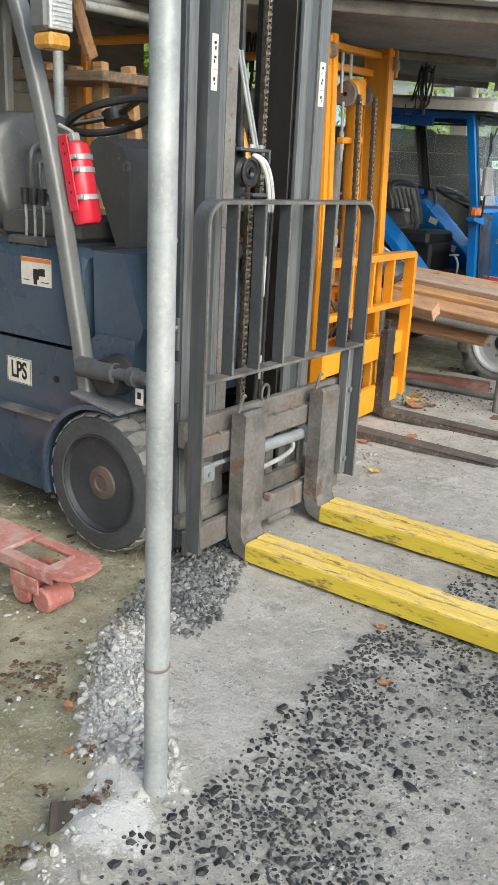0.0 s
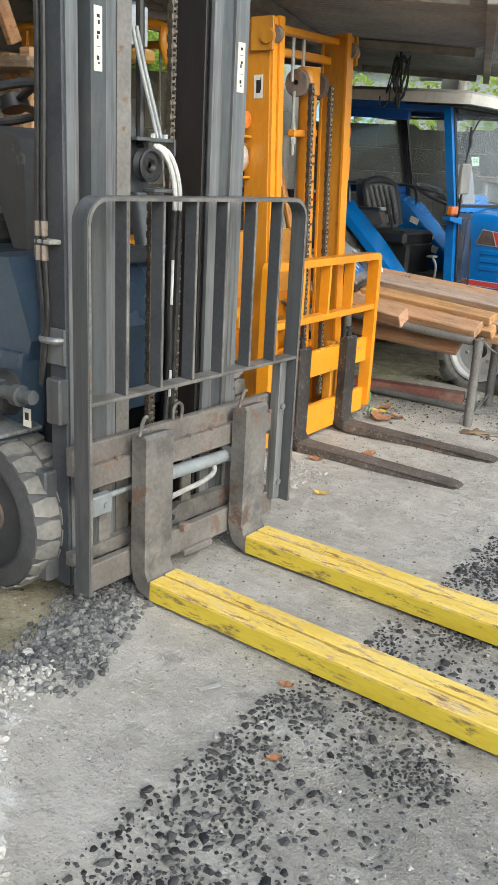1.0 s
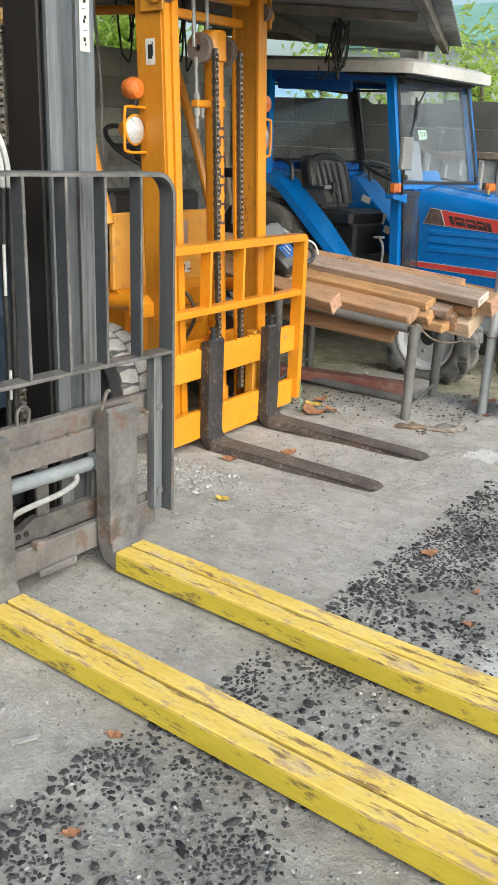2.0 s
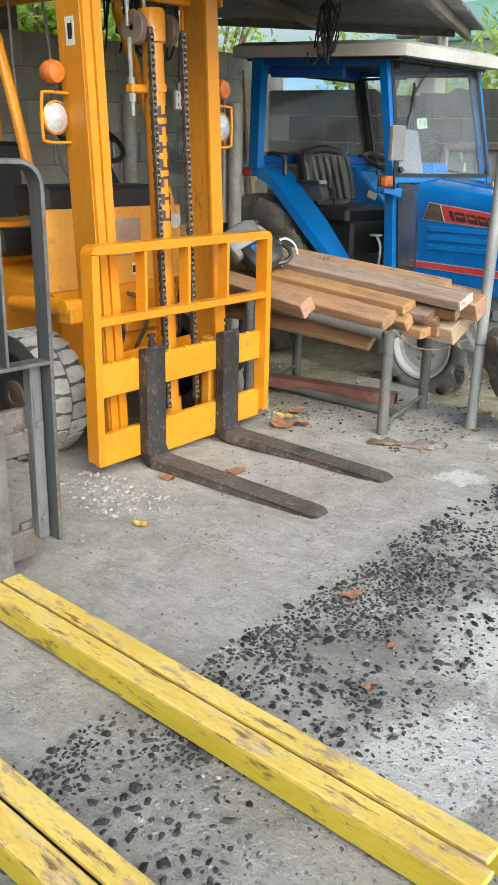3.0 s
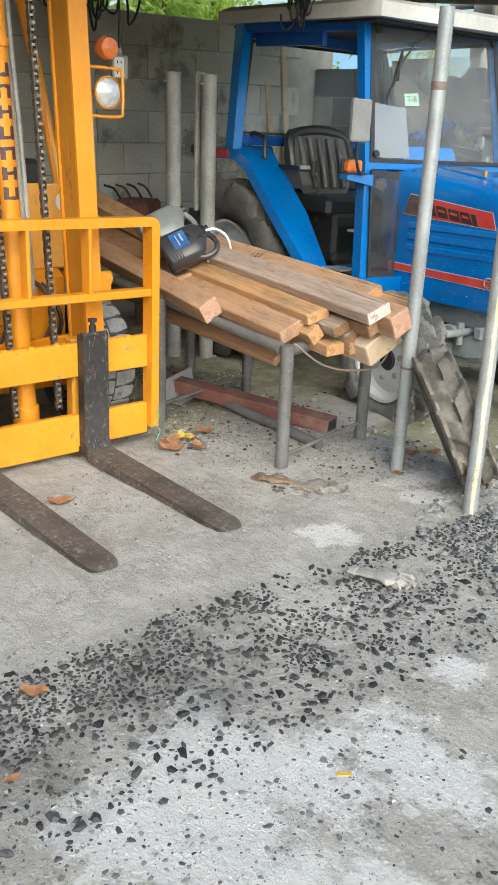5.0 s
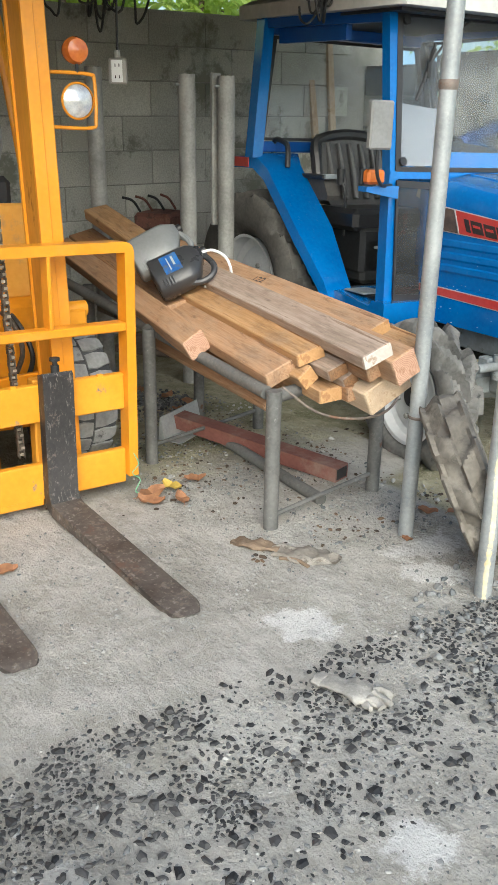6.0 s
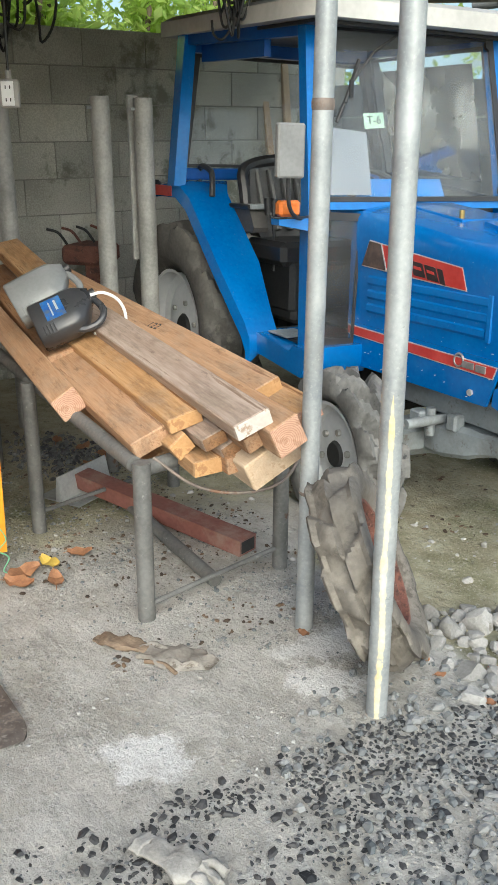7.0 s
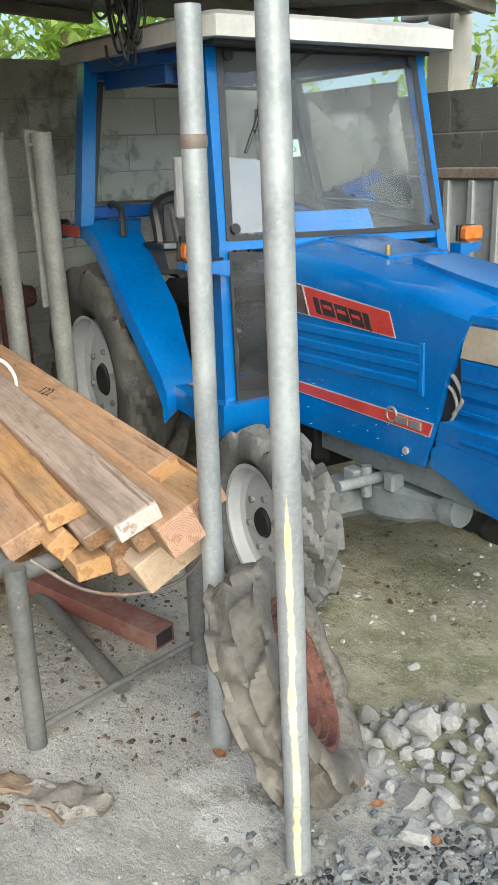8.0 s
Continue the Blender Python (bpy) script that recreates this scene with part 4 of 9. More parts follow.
def solid_tyre(parent, x, y, z, r, w, side, tyre_m=RUB, tread_m=RUB_D, label="solid rubber tyre with chunky worn tread"):
    """Forklift tyre: smooth sidewall with rings, block tread, dark pressed hub."""
    ob = part("wheel", Geo().lathe([(r * 0.70, -w / 2), (r * 0.72, -w / 2 - 0.004), (r * 0.93, -w / 2), (r * 0.97, -w * 0.42), (r * 0.975, 0), (r * 0.97, w * 0.42), (r * 0.93, w / 2),
                                    (r * 0.72, w / 2 + 0.004), (r * 0.70, w / 2)], 48), tyre_m, parent, label)
    ob.matrix_local = Matrix.Translation((x, y, z))
    g = Geo()
    n = 22
    for i in range(n):
        for s2 in (-1, 1):
            a = 2 * math.pi * (i + (0.5 if s2 > 0 else 0)) / n
            da = 2 * math.pi / n
            rings = []
            for f, k in ((0.02, 0.40), (0.22, 0.46), (0.40, 0.36), (0.50, 0.30)):
                yy = s2 * f * w
                aa = a + f * 0.25 * da
                ri, ro = r * 0.955, r - (0.008 if f > 0.45 else 0)
                rings.append([(ri * math.cos(aa - k * da), yy, ri * math.sin(aa - k * da)), (ro * math.cos(aa - k * da * 0.93), yy, ro * math.sin(aa - k * da * 0.93)),
                              (ro * math.cos(aa), yy, ro * math.sin(aa)), (ro * math.cos(aa + k * da * 0.93), yy, ro * math.sin(aa + k * da * 0.93)), (ri * math.cos(aa + k * da), yy, ri * math.sin(aa + k * da))])
            g.loft(rings)
    part("tread", g, tread_m, ob, "worn grey tread blocks")
    h = side * w * 0.5
    part("hub", Geo().lathe([(r * 0.71, h * 0.98), (r * 0.68, h * 1.03), (r * 0.66, h * 0.80), (r * 0.40, h * 0.72), (r * 0.24, h * 0.78), (0.001, h * 0.78)], 40), SLATE, ob, "dark pressed-steel wheel centre")
    part("hub_cap", Geo().lathe([(r * 0.25, h * 0.77), (r * 0.23, h * 0.86), (r * 0.12, h * 0.90), (r * 0.10, h * 0.84), (0.001, h * 0.84)], 24), CARR_D, ob, "rusty hub")
    return ob


def chain(parent, x, y, z0, z1, w=0.018, pitch=0.022, edge=CHAIN_L):
    """Leaf chain: plates in turn narrow and wide, with rubbed bright edges."""
    g, e = Geo(), Geo()
    n = int((z1 - z0) / pitch)
    for i in range(n):
        z = z0 + (i + 0.5) * pitch
        if i % 2:
            g.box((x, y, z), (0.022, w, pitch * 1.15), 0.004)
        else:
            g.box((x, y - w * 0.42, z), (0.022, w * 0.24, pitch * 1.15), 0.003)
            g.box((x, y + w * 0.42, z), (0.022, w * 0.24, pitch * 1.15), 0.003)
            g.cyl((x, y - w * 0.62, z), (x, y + w * 0.62, z), 0.005, seg=8)
        e.box((x + 0.0112, y + (w * 0.22 if i % 2 else -w * 0.12), z), (0.0012, w * 0.62, pitch * 0.38), 0.0004)
    ch = part("lift_chain", g, CHAIN, parent, "greasy leaf chain", smooth=30)
    tagged(part("bright_edges", e, edge, ch, smooth=0), "rubbed bright link edges", kind="stuff")
    return ch


def channel(g, x0, x1, y0, y1, z0, z1, open_side, t=0.014):
    """Mast channel: one U-shaped section, web on one side, flanges front and back."""
    if open_side > 0:
        u = [(x0, y0), (x1, y0), (x1, y1), (x1 - t, y1), (x1 - t, y0 + t), (x0 + t, y0 + t), (x0 + t, y1), (x0, y1)]
    else:
        u = [(x0, y0), (x0 + t, y0), (x0 + t, y1 - t), (x1 - t, y1 - t), (x1 - t, y0), (x1, y0), (x1, y1), (x0, y1)]
    return g.prism(u, z0, z1, "z")


def text(body, size, material, parent, m, name="lettering", depth=0.0006, bold=0.0):
    cu = bpy.data.curves.new(name, "FONT")
    cu.body, cu.size, cu.align_x, cu.align_y, cu.extrude, cu.offset = body, size, "CENTER", "CENTER", depth, bold
    tmp = new(name + "_tmp", cu)
    me = bpy.data.meshes.new_from_object(tmp.evaluated_get(bpy.context.evaluated_depsgraph_get()))
    bpy.data.objects.remove(tmp)
    me.materials.clear()
    me.materials.append(material)
    ob = new(name, me)
    ob.parent = parent
    ob.matrix_local = m
    return ob


def sticker(parent, m, w, h, bars, base=PAPER, ink=INK, name="sticker", label=""):
    """A flat sticker in the local x-y plane of m, with plain bars (x, y, w, h) for its print."""
    st = part(name, Geo().box((0, 0, 0), (w, h, 0.0012), 0.0003), base, parent, label)
    st.matrix_local = m
    for bx, by, bw, bh in bars:
        part("print", Geo().box((bx, by, 0.0012), (bw, bh, 0.0008), 0.0002), ink, st)
    return st


FRONT = pose(0, 0, 0, 90, 0, 90)     # sticker plane facing +x
SIDE = pose(0, 0, 0, 90, 0, 0)       # sticker plane facing -y


def at(x, y, z, m):
    return Matrix.Translation((x, y, z)) @ m


# ---------- dark forklift ----------
TAPE = mat("grey_tape", (0.24, 0.24, 0.228), (0.38, 0.38, 0.36), 0.6, s1=20)
TAPE_W = mat("white_tape", (0.42, 0.42, 0.40), (0.60, 0.60, 0.58), 0.5, s1=20)
CARR = mat("rust_stained_steel", (0.125, 0.112, 0.102), (0.215, 0.20, 0.188), 0.65, 0.2, s1=6, s2=80, bump=0.3, spots=(0.175, 0.128, 0.10), spot_cut=0.57, spot_scale=9)
STEEL_R = mat("rubbed_steel", (0.17, 0.155, 0.14), (0.26, 0.25, 0.24), 0.5, 0.35, s1=5, s2=80, bump=0.2, spots=(0.22, 0.13, 0.08), spot_cut=0.57, spot_scale=14)
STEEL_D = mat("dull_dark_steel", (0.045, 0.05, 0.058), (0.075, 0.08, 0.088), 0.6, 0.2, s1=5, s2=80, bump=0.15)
BRASS = mat("dull_brass", (0.35, 0.25, 0.08), (0.50, 0.38, 0.14), 0.4, 0.6, s1=20)
GREASE = mat("greased_black_steel", (0.016, 0.014, 0.013), (0.032, 0.028, 0.026), 0.45, 0.2, s1=5, s2=60, bump=0.1, spots=(0.05, 0.038, 0.032), spot_cut=0.6, spot_scale=6, stretch=(1, 1, 0.2))
CHAIN_D = mat("greasy_chain_edge", (0.17, 0.155, 0.135), (0.28, 0.26, 0.23), 0.35, 0.6, s1=40)


def dark_forklift():
    f = thing("forklift", "dark navy forklift with tall grey steel mast and forks lowered", "forklift", stand(-1.147, 2.517, -3.5))
    # load backrest, shifted sideways with the carriage
    L, R, TOP = -0.425, 0.53, 1.168
    hoop = [(L, 0.095), (L, TOP - 0.065)] + arc(L + 0.065, TOP - 0.065, 0.065, 180, 90)[1:] + arc(R - 0.065, TOP - 0.065, 0.065, 90, 0) + [(R, 0.115)]
    br = part("backrest_frame", Geo().strip(hoop, 0.055, 0.011), STEEL, f, "dark steel load backrest with rubbed edges")
    edge = [(L + 0.003, 0.10), (L + 0.003, TOP - 0.065)] + arc(L + 0.065, TOP - 0.065, 0.062, 180, 90)[1:] + arc(R - 0.065, TOP - 0.065, 0.062, 90, 0) + [(R - 0.003, 0.12)]
    part("worn_edge", Geo().strip(edge, 0.0015, 0.009, Matrix.Translation((0.0017, 0, 0))), WORN, br, "bare rubbed edge")
    part("cross_bar", Geo().box((-0.0275, (L + R) / 2, 0.645), (0.057, R - L - 0.012, 0.011), 0.002), WORN, br)
    for k in range(1, 7):
        y = L + (R - L) * k / 7
        zc, zl = (TOP + 0.650) / 2 - 0.003, TOP - 0.650 - 0.004
        part("upright_bar", Geo().box((-0.023, y, zc), (0.043, 0.009, zl), 0.0015), STEEL_D, br)
        part("worn_edge", Geo().box((-0.0005, y, zc), (0.0022, 0.008, zl - 0.006), 0.0005), WORN, br)
    part("side_channel", Geo().box((-0.05, 0.497, 0.38), (0.04, 0.035, 0.51), 0.004).cyl((-0.03, 0.497, 0.47), (-0.022, 0.497, 0.47), 0.011, seg=10).cyl((-0.03, 0.497, 0.19), (-0.022, 0.497, 0.19), 0.011, seg=10), STEEL_L, br)
    # carriage
    cy, cw = (L + R) / 2, R - L - 0.03
    ca = part("carriage_bar", Geo().box((-0.10, cy, 0.462), (0.03, cw, 0.085), 0.004), CARR, f, "rust-stained upper carriage bar")
    g = Geo().box((-0.072, cy, 0.412), (0.022, cw, 0.068), 0.003)
    for k in range(9):
        g.box((-0.066, L + 0.06 + 0.105 * k, 0.449), (0.018, 0.014, 0.012), 0.002)
    part("hook_plate", g, CARR, ca)
    part("lower_bar", Geo().box((-0.075, cy, 0.105), (0.03, cw, 0.085), 0.004).box((-0.06, 0.09, 0.06), (0.03, 0.14, 0.022), 0.003), CARR, ca)
    part("inner_bar", Geo().prism([(L + 0.02, 0.145), (R - 0.09, 0.145), (R - 0.09, 0.205), (0.05, 0.212), (0.0, 0.19), (L + 0.02, 0.185)], -0.125, -0.098, "x"), WORN, ca)
    for k in range(3):
        part("bolt_hole", Geo().cyl((-0.099, -0.04 + 0.028 * k, 0.175), (-0.094, -0.04 + 0.028 * k, 0.175), 0.009, seg=12), BLACK_S, ca)
    for y in (-0.27, 0.09):
        part("spacer_plate", Geo().box((-0.112, y, 0.29), (0.014, 0.045, 0.25), 0.003), WORN, ca)
    part("spacer_plate", Geo().box((-0.112, 0.30, 0.28), (0.014, 0.035, 0.18), 0.003), WORN, ca)
    part("side_plate", Geo().box((-0.085, R - 0.055, 0.41), (0.02, 0.05, 0.10), 0.003).box((-0.085, R - 0.055, 0.13), (0.02, 0.05, 0.07), 0.003), WORN, ca)
    part("shift_cylinder", Geo().cyl((-0.088, -0.12, 0.337), (-0.088, 0.27, 0.329), 0.022, seg=20).cyl((-0.088, -0.32, 0.330), (-0.088, -0.1, 0.336), 0.009, seg=12), CAST, ca, "grey side-shift cylinder")
    part("cylinder_block", Geo().box((-0.08, 0.285, 0.34), (0.05, 0.05, 0.058), 0.004), CAST, ca)
    part("rod_lug", Geo().box((-0.07, -0.325, 0.325), (0.03, 0.075, 0.06), 0.004).cyl((-0.055, -0.315, 0.322), (-0.05, -0.315, 0.322), 0.010, seg=12), CAST, ca)
    part("pipe", Geo().tube(curve_pts([(-0.085, 0.19, 0.33), (-0.07, 0.185, 0.295), (-0.065, 0.12, 0.278), (-0.065, 0.04, 0.272), (-0.07, -0.03, 0.262), (-0.09, -0.05, 0.235)]), 0.0085), TAPE, ca, "taped pale hydraulic pipe")
    part("stop_bolt", Geo().box((-0.05, 0.02, 0.155), (0.03, 0.028, 0.025), 0.003), RUSTY, ca)
    part("lifting_eye", Geo().tube(curve_pts([(-0.09, 0.0, 0.50), (-0.09, 0.0, 0.54), (-0.09, 0.02, 0.557), (-0.09, 0.04, 0.54), (-0.09, 0.035, 0.50)]), 0.0055), WORN, ca)
    # forks
    for y in (-0.160, 0.305):
        side = [(-0.05, 0.10), (-0.05, 0.505), (-0.005, 0.517), (0.006, 0.505), (0.006, 0.10), (0.02, 0.068), (0.05, 0.055), (1.20, 0.028), (1.21, 0.016), (0.03, 0.012), (-0.022, 0.03), (-0.04, 0.06)]
        fk = part("fork", Geo().prism(side, y - 0.058, y + 0.058, "y"), WORN, f, "worn steel fork with rusty heel")
        part("fork_pin", Geo().tube(curve_pts([(-0.03, y - 0.05, 0.510), (-0.03, y - 0.032, 0.555), (-0.025, y - 0.02, 0.565)]), 0.006), WORN, fk)
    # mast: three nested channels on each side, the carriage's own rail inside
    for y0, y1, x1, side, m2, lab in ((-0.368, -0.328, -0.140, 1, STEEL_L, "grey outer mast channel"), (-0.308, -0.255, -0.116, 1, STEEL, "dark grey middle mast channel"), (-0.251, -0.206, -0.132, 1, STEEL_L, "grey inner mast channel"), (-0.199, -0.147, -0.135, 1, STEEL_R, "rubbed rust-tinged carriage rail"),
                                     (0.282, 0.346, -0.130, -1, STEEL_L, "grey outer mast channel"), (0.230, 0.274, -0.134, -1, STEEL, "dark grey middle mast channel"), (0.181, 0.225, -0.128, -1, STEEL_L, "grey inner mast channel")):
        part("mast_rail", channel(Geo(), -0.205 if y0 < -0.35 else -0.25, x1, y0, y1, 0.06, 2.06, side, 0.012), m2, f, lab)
    # the mast's shaded flank is put into this plate's darker colour
    part("outer_web", Geo().box((-0.175, -0.374, 1.05), (0.066, 0.010, 1.98), 0.003), STEEL_D, f, "mast side plate in darker steel, its shade painted in")
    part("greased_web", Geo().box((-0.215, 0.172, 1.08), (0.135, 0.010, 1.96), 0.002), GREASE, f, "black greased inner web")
    for c, s3 in (((-0.28, 0, 2.02), (0.05, 0.6, 0.09)), ((-0.34, 0, 0.25), (0.03, 0.66, 0.2)), ((-0.33, 0, 0.98), (0.02, 0.5, 0.05))):
        part("mast_cross_tie", Geo().box(c, s3, 0.006), STEEL_D, f)
    part("mast_bracket", Geo().box((-0.165, -0.392, 0.62), (0.06, 0.035, 0.13), 0.006), STEEL, f)
    part("mast_foot", Geo().box((-0.25, -0.395, 0.24), (0.12, 0.05, 0.34), 0.006), STEEL, f)
    for y in (-0.25, 0.26):
        part("lift_cylinder", Geo().cyl((-0.345, y, 0.1), (-0.345, y, 1.15), 0.035, seg=20).cyl((-0.345, y, 1.15), (-0.345, y, 2.0), 0.022, seg=16), BLACK_S, f, "black lift cylinder")
    chain(f, -0.150, -0.044, 0.48, 1.17, w=0.024, pitch=0.019, edge=CHAIN_D)
    chain(f, -0.150, 0.061, 0.48, 1.17, w=0.024, pitch=0.019, edge=CHAIN_D)
    chain(f, -0.20, 0.080, 1.17, 2.0, w=0.018, pitch=0.019, edge=CHAIN_D)
    pb = part("hose_pulley", Geo().lathe([(0.008, -0.006), (0.016, -0.016), (0.020, -0.008), (0.034, -0.008), (0.038, -0.016), (0.045, -0.014), (0.036, 0), (0.045, 0.014), (0.038, 0.016), (0.034, 0.008), (0.020, 0.008), (0.016, 0.016), (0.008, 0.006)], 28, Matrix.Translation((-0.13, -0.085, 1.25)) @ pose(0, 0, 0, 0, 0, 90)), PLAST, f, "black hose pulley in a steel bracket")
    part("pulley_bracket", Geo().box((-0.16, -0.065, 1.318), (0.09, 0.15, 0.010), 0.002).box((-0.19, -0.085, 1.25), (0.012, 0.12, 0.15), 0.002).box((-0.12, 0.006, 1.30), (0.02, 0.008, 0.045), 0.002).box((-0.13, -0.03, 1.183), (0.05, 0.10, 0.010), 0.002), STEEL, pb)
    part("bracket_bolt", Geo().cyl((-0.14, -0.055, 1.32), (-0.14, -0.055, 1.335), 0.008, seg=8).cyl((-0.14, -0.005, 1.32), (-0.14, -0.005, 1.335), 0.008, seg=8), GALV, pb)
    for k, dy in enumerate((-0.010, 0.010)):
        part("wrapped_hose", Geo().tube(curve_pts([(-0.13, -0.058 + dy * 0.5, 1.305), (-0.112, -0.030 + dy, 1.285), (-0.105, -0.005 + dy, 1.24), (-0.105, 0.012 + dy, 1.18), (-0.108, 0.016 + dy, 1.12)]), 0.0075), TAPE_W, f, "hose wrapped in white tape")
        part("hydraulic_hose", Geo().tube(curve_pts([(-0.108, 0.016 + dy, 1.13), (-0.112, 0.012 + dy * 1.3, 0.9), (-0.112, 0.010 + dy, 0.7), (-0.115, 0.002 + dy * 1.2, 0.49)]), 0.0085), HOSE, f)
    for z0, z1 in ((0.86, 0.99), (0.58, 0.66)):
        part("tape_strip", Geo().tube([(-0.1005, -0.008, z0), (-0.1000, -0.006, z1)], 0.0045), TAPE_W, f, "loose strip of white tape")
    part("hydraulic_hose", Geo().tube(curve_pts([(-0.20, -0.055, 2.0), (-0.20, -0.05, 1.7), (-0.19, -0.055, 1.4), (-0.16, -0.085, 1.30)]), 0.012), HOSE, f)
    part("hydraulic_hose", Geo().tube(curve_pts([(-0.22, -0.035, 2.0), (-0.22, -0.03, 1.7), (-0.21, -0.035, 1.34)]), 0.010), HOSE, f)
    for dy in (-0.008, 0.008):
        part("pulley_tie", Geo().tube([(-0.15, -0.019 + dy, 1.325), (-0.15, -0.087 + dy, 1.50), (-0.15, -0.122 + dy, 1.60)], 0.0055), GALV, f, "slanted pale tie bar")
    part("amber_lamp", Geo().box((-0.30, -0.075, 1.46), (0.05, 0.05, 0.06), 0.012), AMBER, f)
    for dx in (-0.012, 0.012):
        part("hydraulic_hose", Geo().tube(curve_pts([(-0.183 + dx, -0.405, 2.0), (-0.186 + dx, -0.408, 1.5), (-0.197 + dx, -0.410, 1.1), (-0.194 + dx, -0.408, 0.95), (-0.188 + dx * 0.6, -0.408, 0.84), (-0.215, -0.405, 0.66)]), 0.0075), HOSE, f)
        for z0 in (1.00, 1.062):
            part("hose_fitting", Geo().cyl((-0.196 + dx, -0.410, z0), (-0.197 + dx, -0.410, z0 + 0.038), 0.010, seg=6), RUSTY, f, "tarnished hose coupling")
    part("hose_clamp", Geo().box((-0.188, -0.396, 1.048), (0.065, 0.040, 0.012), 0.003), GALV_D, f)
    part("hose_collar", Geo().tube(curve_pts([(-0.145, -0.385, 0.79), (-0.16, -0.405, 0.79), (-0.19, -0.412, 0.79), (-0.215, -0.40, 0.79), (-0.215, -0.385, 0.79)]), 0.010).box((-0.18, -0.385, 0.77), (0.085, 0.010, 0.10), 0.004), STEEL_L, f)
    sticker(f, at(-0.1148, -0.284, 1.545, FRONT), 0.028, 0.15, [(0, 0.052, 0.010, 0.008), (0.002, 0.038, 0.006, 0.010), (0.001, 0.014, 0.010, 0.007), (-0.002, 0.003, 0.005, 0.010), (0, -0.018, 0.018, 0.0012), (-0.001, -0.044, 0.008, 0.010), (0.002, -0.056, 0.005, 0.006)], name="warning_label", label="narrow cream warning label")
    sticker(f, at(-0.1288, 0.312, 1.545, FRONT), 0.034, 0.14, [(0, 0.052, 0.010, 0.008), (0, 0.034, 0.02, 0.0012), (0.002, 0.014, 0.008, 0.008), (-0.002, 0.004, 0.006, 0.010), (0, -0.018, 0.02, 0.0012), (-0.001, -0.040, 0.008, 0.010), (0.002, -0.052, 0.005, 0.006)], name="warning_label", label="narrow cream warning label")
    # chassis and covers
    body = part("chassis", Geo().prism([(-0.72, 0.115), (-2.1, 0.135), (-2.1, 0.42), (-0.98, 0.40), (-0.66, 0.385), (-0.70, 0.25)], -0.41, 0.41, "y"), NAVY, f, "dark navy steel chassis")
    part("step_plate", Geo().box((-0.82, -0.385, 0.394), (0.28, 0.09, 0.012), 0.003), WORN, f, "worn checker step")
    lc = part("lower_cover", Geo().prism([(-2.1, 0.40), (-0.70, 0.40), (-0.36, 0.47), (-0.33, 0.72), (-0.50, 0.72), (-0.60, 0.645), (-2.1, 0.645)], -0.375, 0.375, "y"), NAVY, f)
    lb = sticker(f, at(-0.905, -0.3762, 0.527, SIDE), 0.135, 0.095, [], name="plate", label="white plate lettered LPS")
    part("plate_rim", Geo().box((0, 0.0445, 0.001), (0.128, 0.002, 0.001), 0.0002).box((0, -0.0445, 0.001), (0.128, 0.002, 0.001), 0.0002).box((0.063, 0, 0.001), (0.002, 0.088, 0.001), 0.0002).box((-0.063, 0, 0.001), (0.002, 0.088, 0.001), 0.0002), INK, lb)
    text("LPS", 0.068, INK, lb, Matrix.Translation((0, 0, 0.0015)) @ Matrix.Diagonal((0.88, 1.25, 1, 1)), bold=0.0016)
    part("rivet", Geo().cyl((-0.705, -0.376, 0.53), (-0.705, -0.381, 0.53), 0.012, seg=12), BLACK_S, lc)
    rings = []
    for x, z0, z1, hw, rr in ((-2.1, 0.66, 0.97, 0.37, 0.05), (-0.95, 0.66, 0.985, 0.385, 0.05), (-0.62, 0.66, 0.985, 0.385, 0.05), (-0.565, 0.67, 0.965, 0.37, 0.05)):
        rings.append([(x, -hw, z0), (x, -hw, z1 - rr), (x, -hw + rr * 0.35, z1 - rr * 0.25), (x, -hw + rr, z1), (x, hw - rr, z1), (x, hw - rr * 0.35, z1 - rr * 0.25), (x, hw, z1 - rr), (x, hw, z0)])
    hood = part("engine_hood", Geo().loft(rings), NAVY, f, "glossy dark navy engine hood")
    sticker(f, at(-0.785, -0.3872, 0.893, SIDE), 0.155, 0.095, [(0.0, -0.008, 0.03, 0.035), (0.03, 0.0, 0.03, 0.025), (-0.004, -0.032, 0.018, 0.022), (-0.05, -0.03, 0.03, 0.003), (0.045, -0.033, 0.04, 0.003)], name="warning_label", label="white warning label with orange strip")
    part("orange_strip", Geo().box((-0.785, -0.3886, 0.932), (0.15, 0.0012, 0.014), 0.0003), ORANGE, f)
    part("cowl", Geo().prism([(-0.53, 0.70), (-0.33, 0.70), (-0.31, 0.76), (-0.40, 0.985), (-0.535, 0.985)], -0.36, 0.36, "y"), NAVY, f, "navy dashboard cowl")
    part("floor_mat", Geo().box((-0.62, 0, 0.975), (0.12, 0.6, 0.02), 0.004), PLAST, f)
    g = Geo().lathe([(0.062, -0.003), (0.07, 0.004), (0.062, 0.006), (0.060, -0.06), (0.001, -0.06)], 28, at(-0.40, -0.380, 0.60, Matrix.Identity(4)))
    part("tilt_port", g, BLACK_S, f)
    part("tilt_cylinder", Geo().cyl((-0.52, -0.43, 0.615), (-0.36, -0.43, 0.618), 0.034, seg=20).cyl((-0.36, -0.43, 0.618), (-0.22, -0.43, 0.625), 0.02, seg=16).cyl((-0.30, -0.43, 0.62), (-0.27, -0.43, 0.62), 0.03, seg=16), STEEL, f, "grease-stained tilt cylinder")
    sticker(f, at(-0.285, -0.402, 0.55, SIDE), 0.035, 0.055, [(0, 0.004, 0.016, 0.022)], name="sticker")
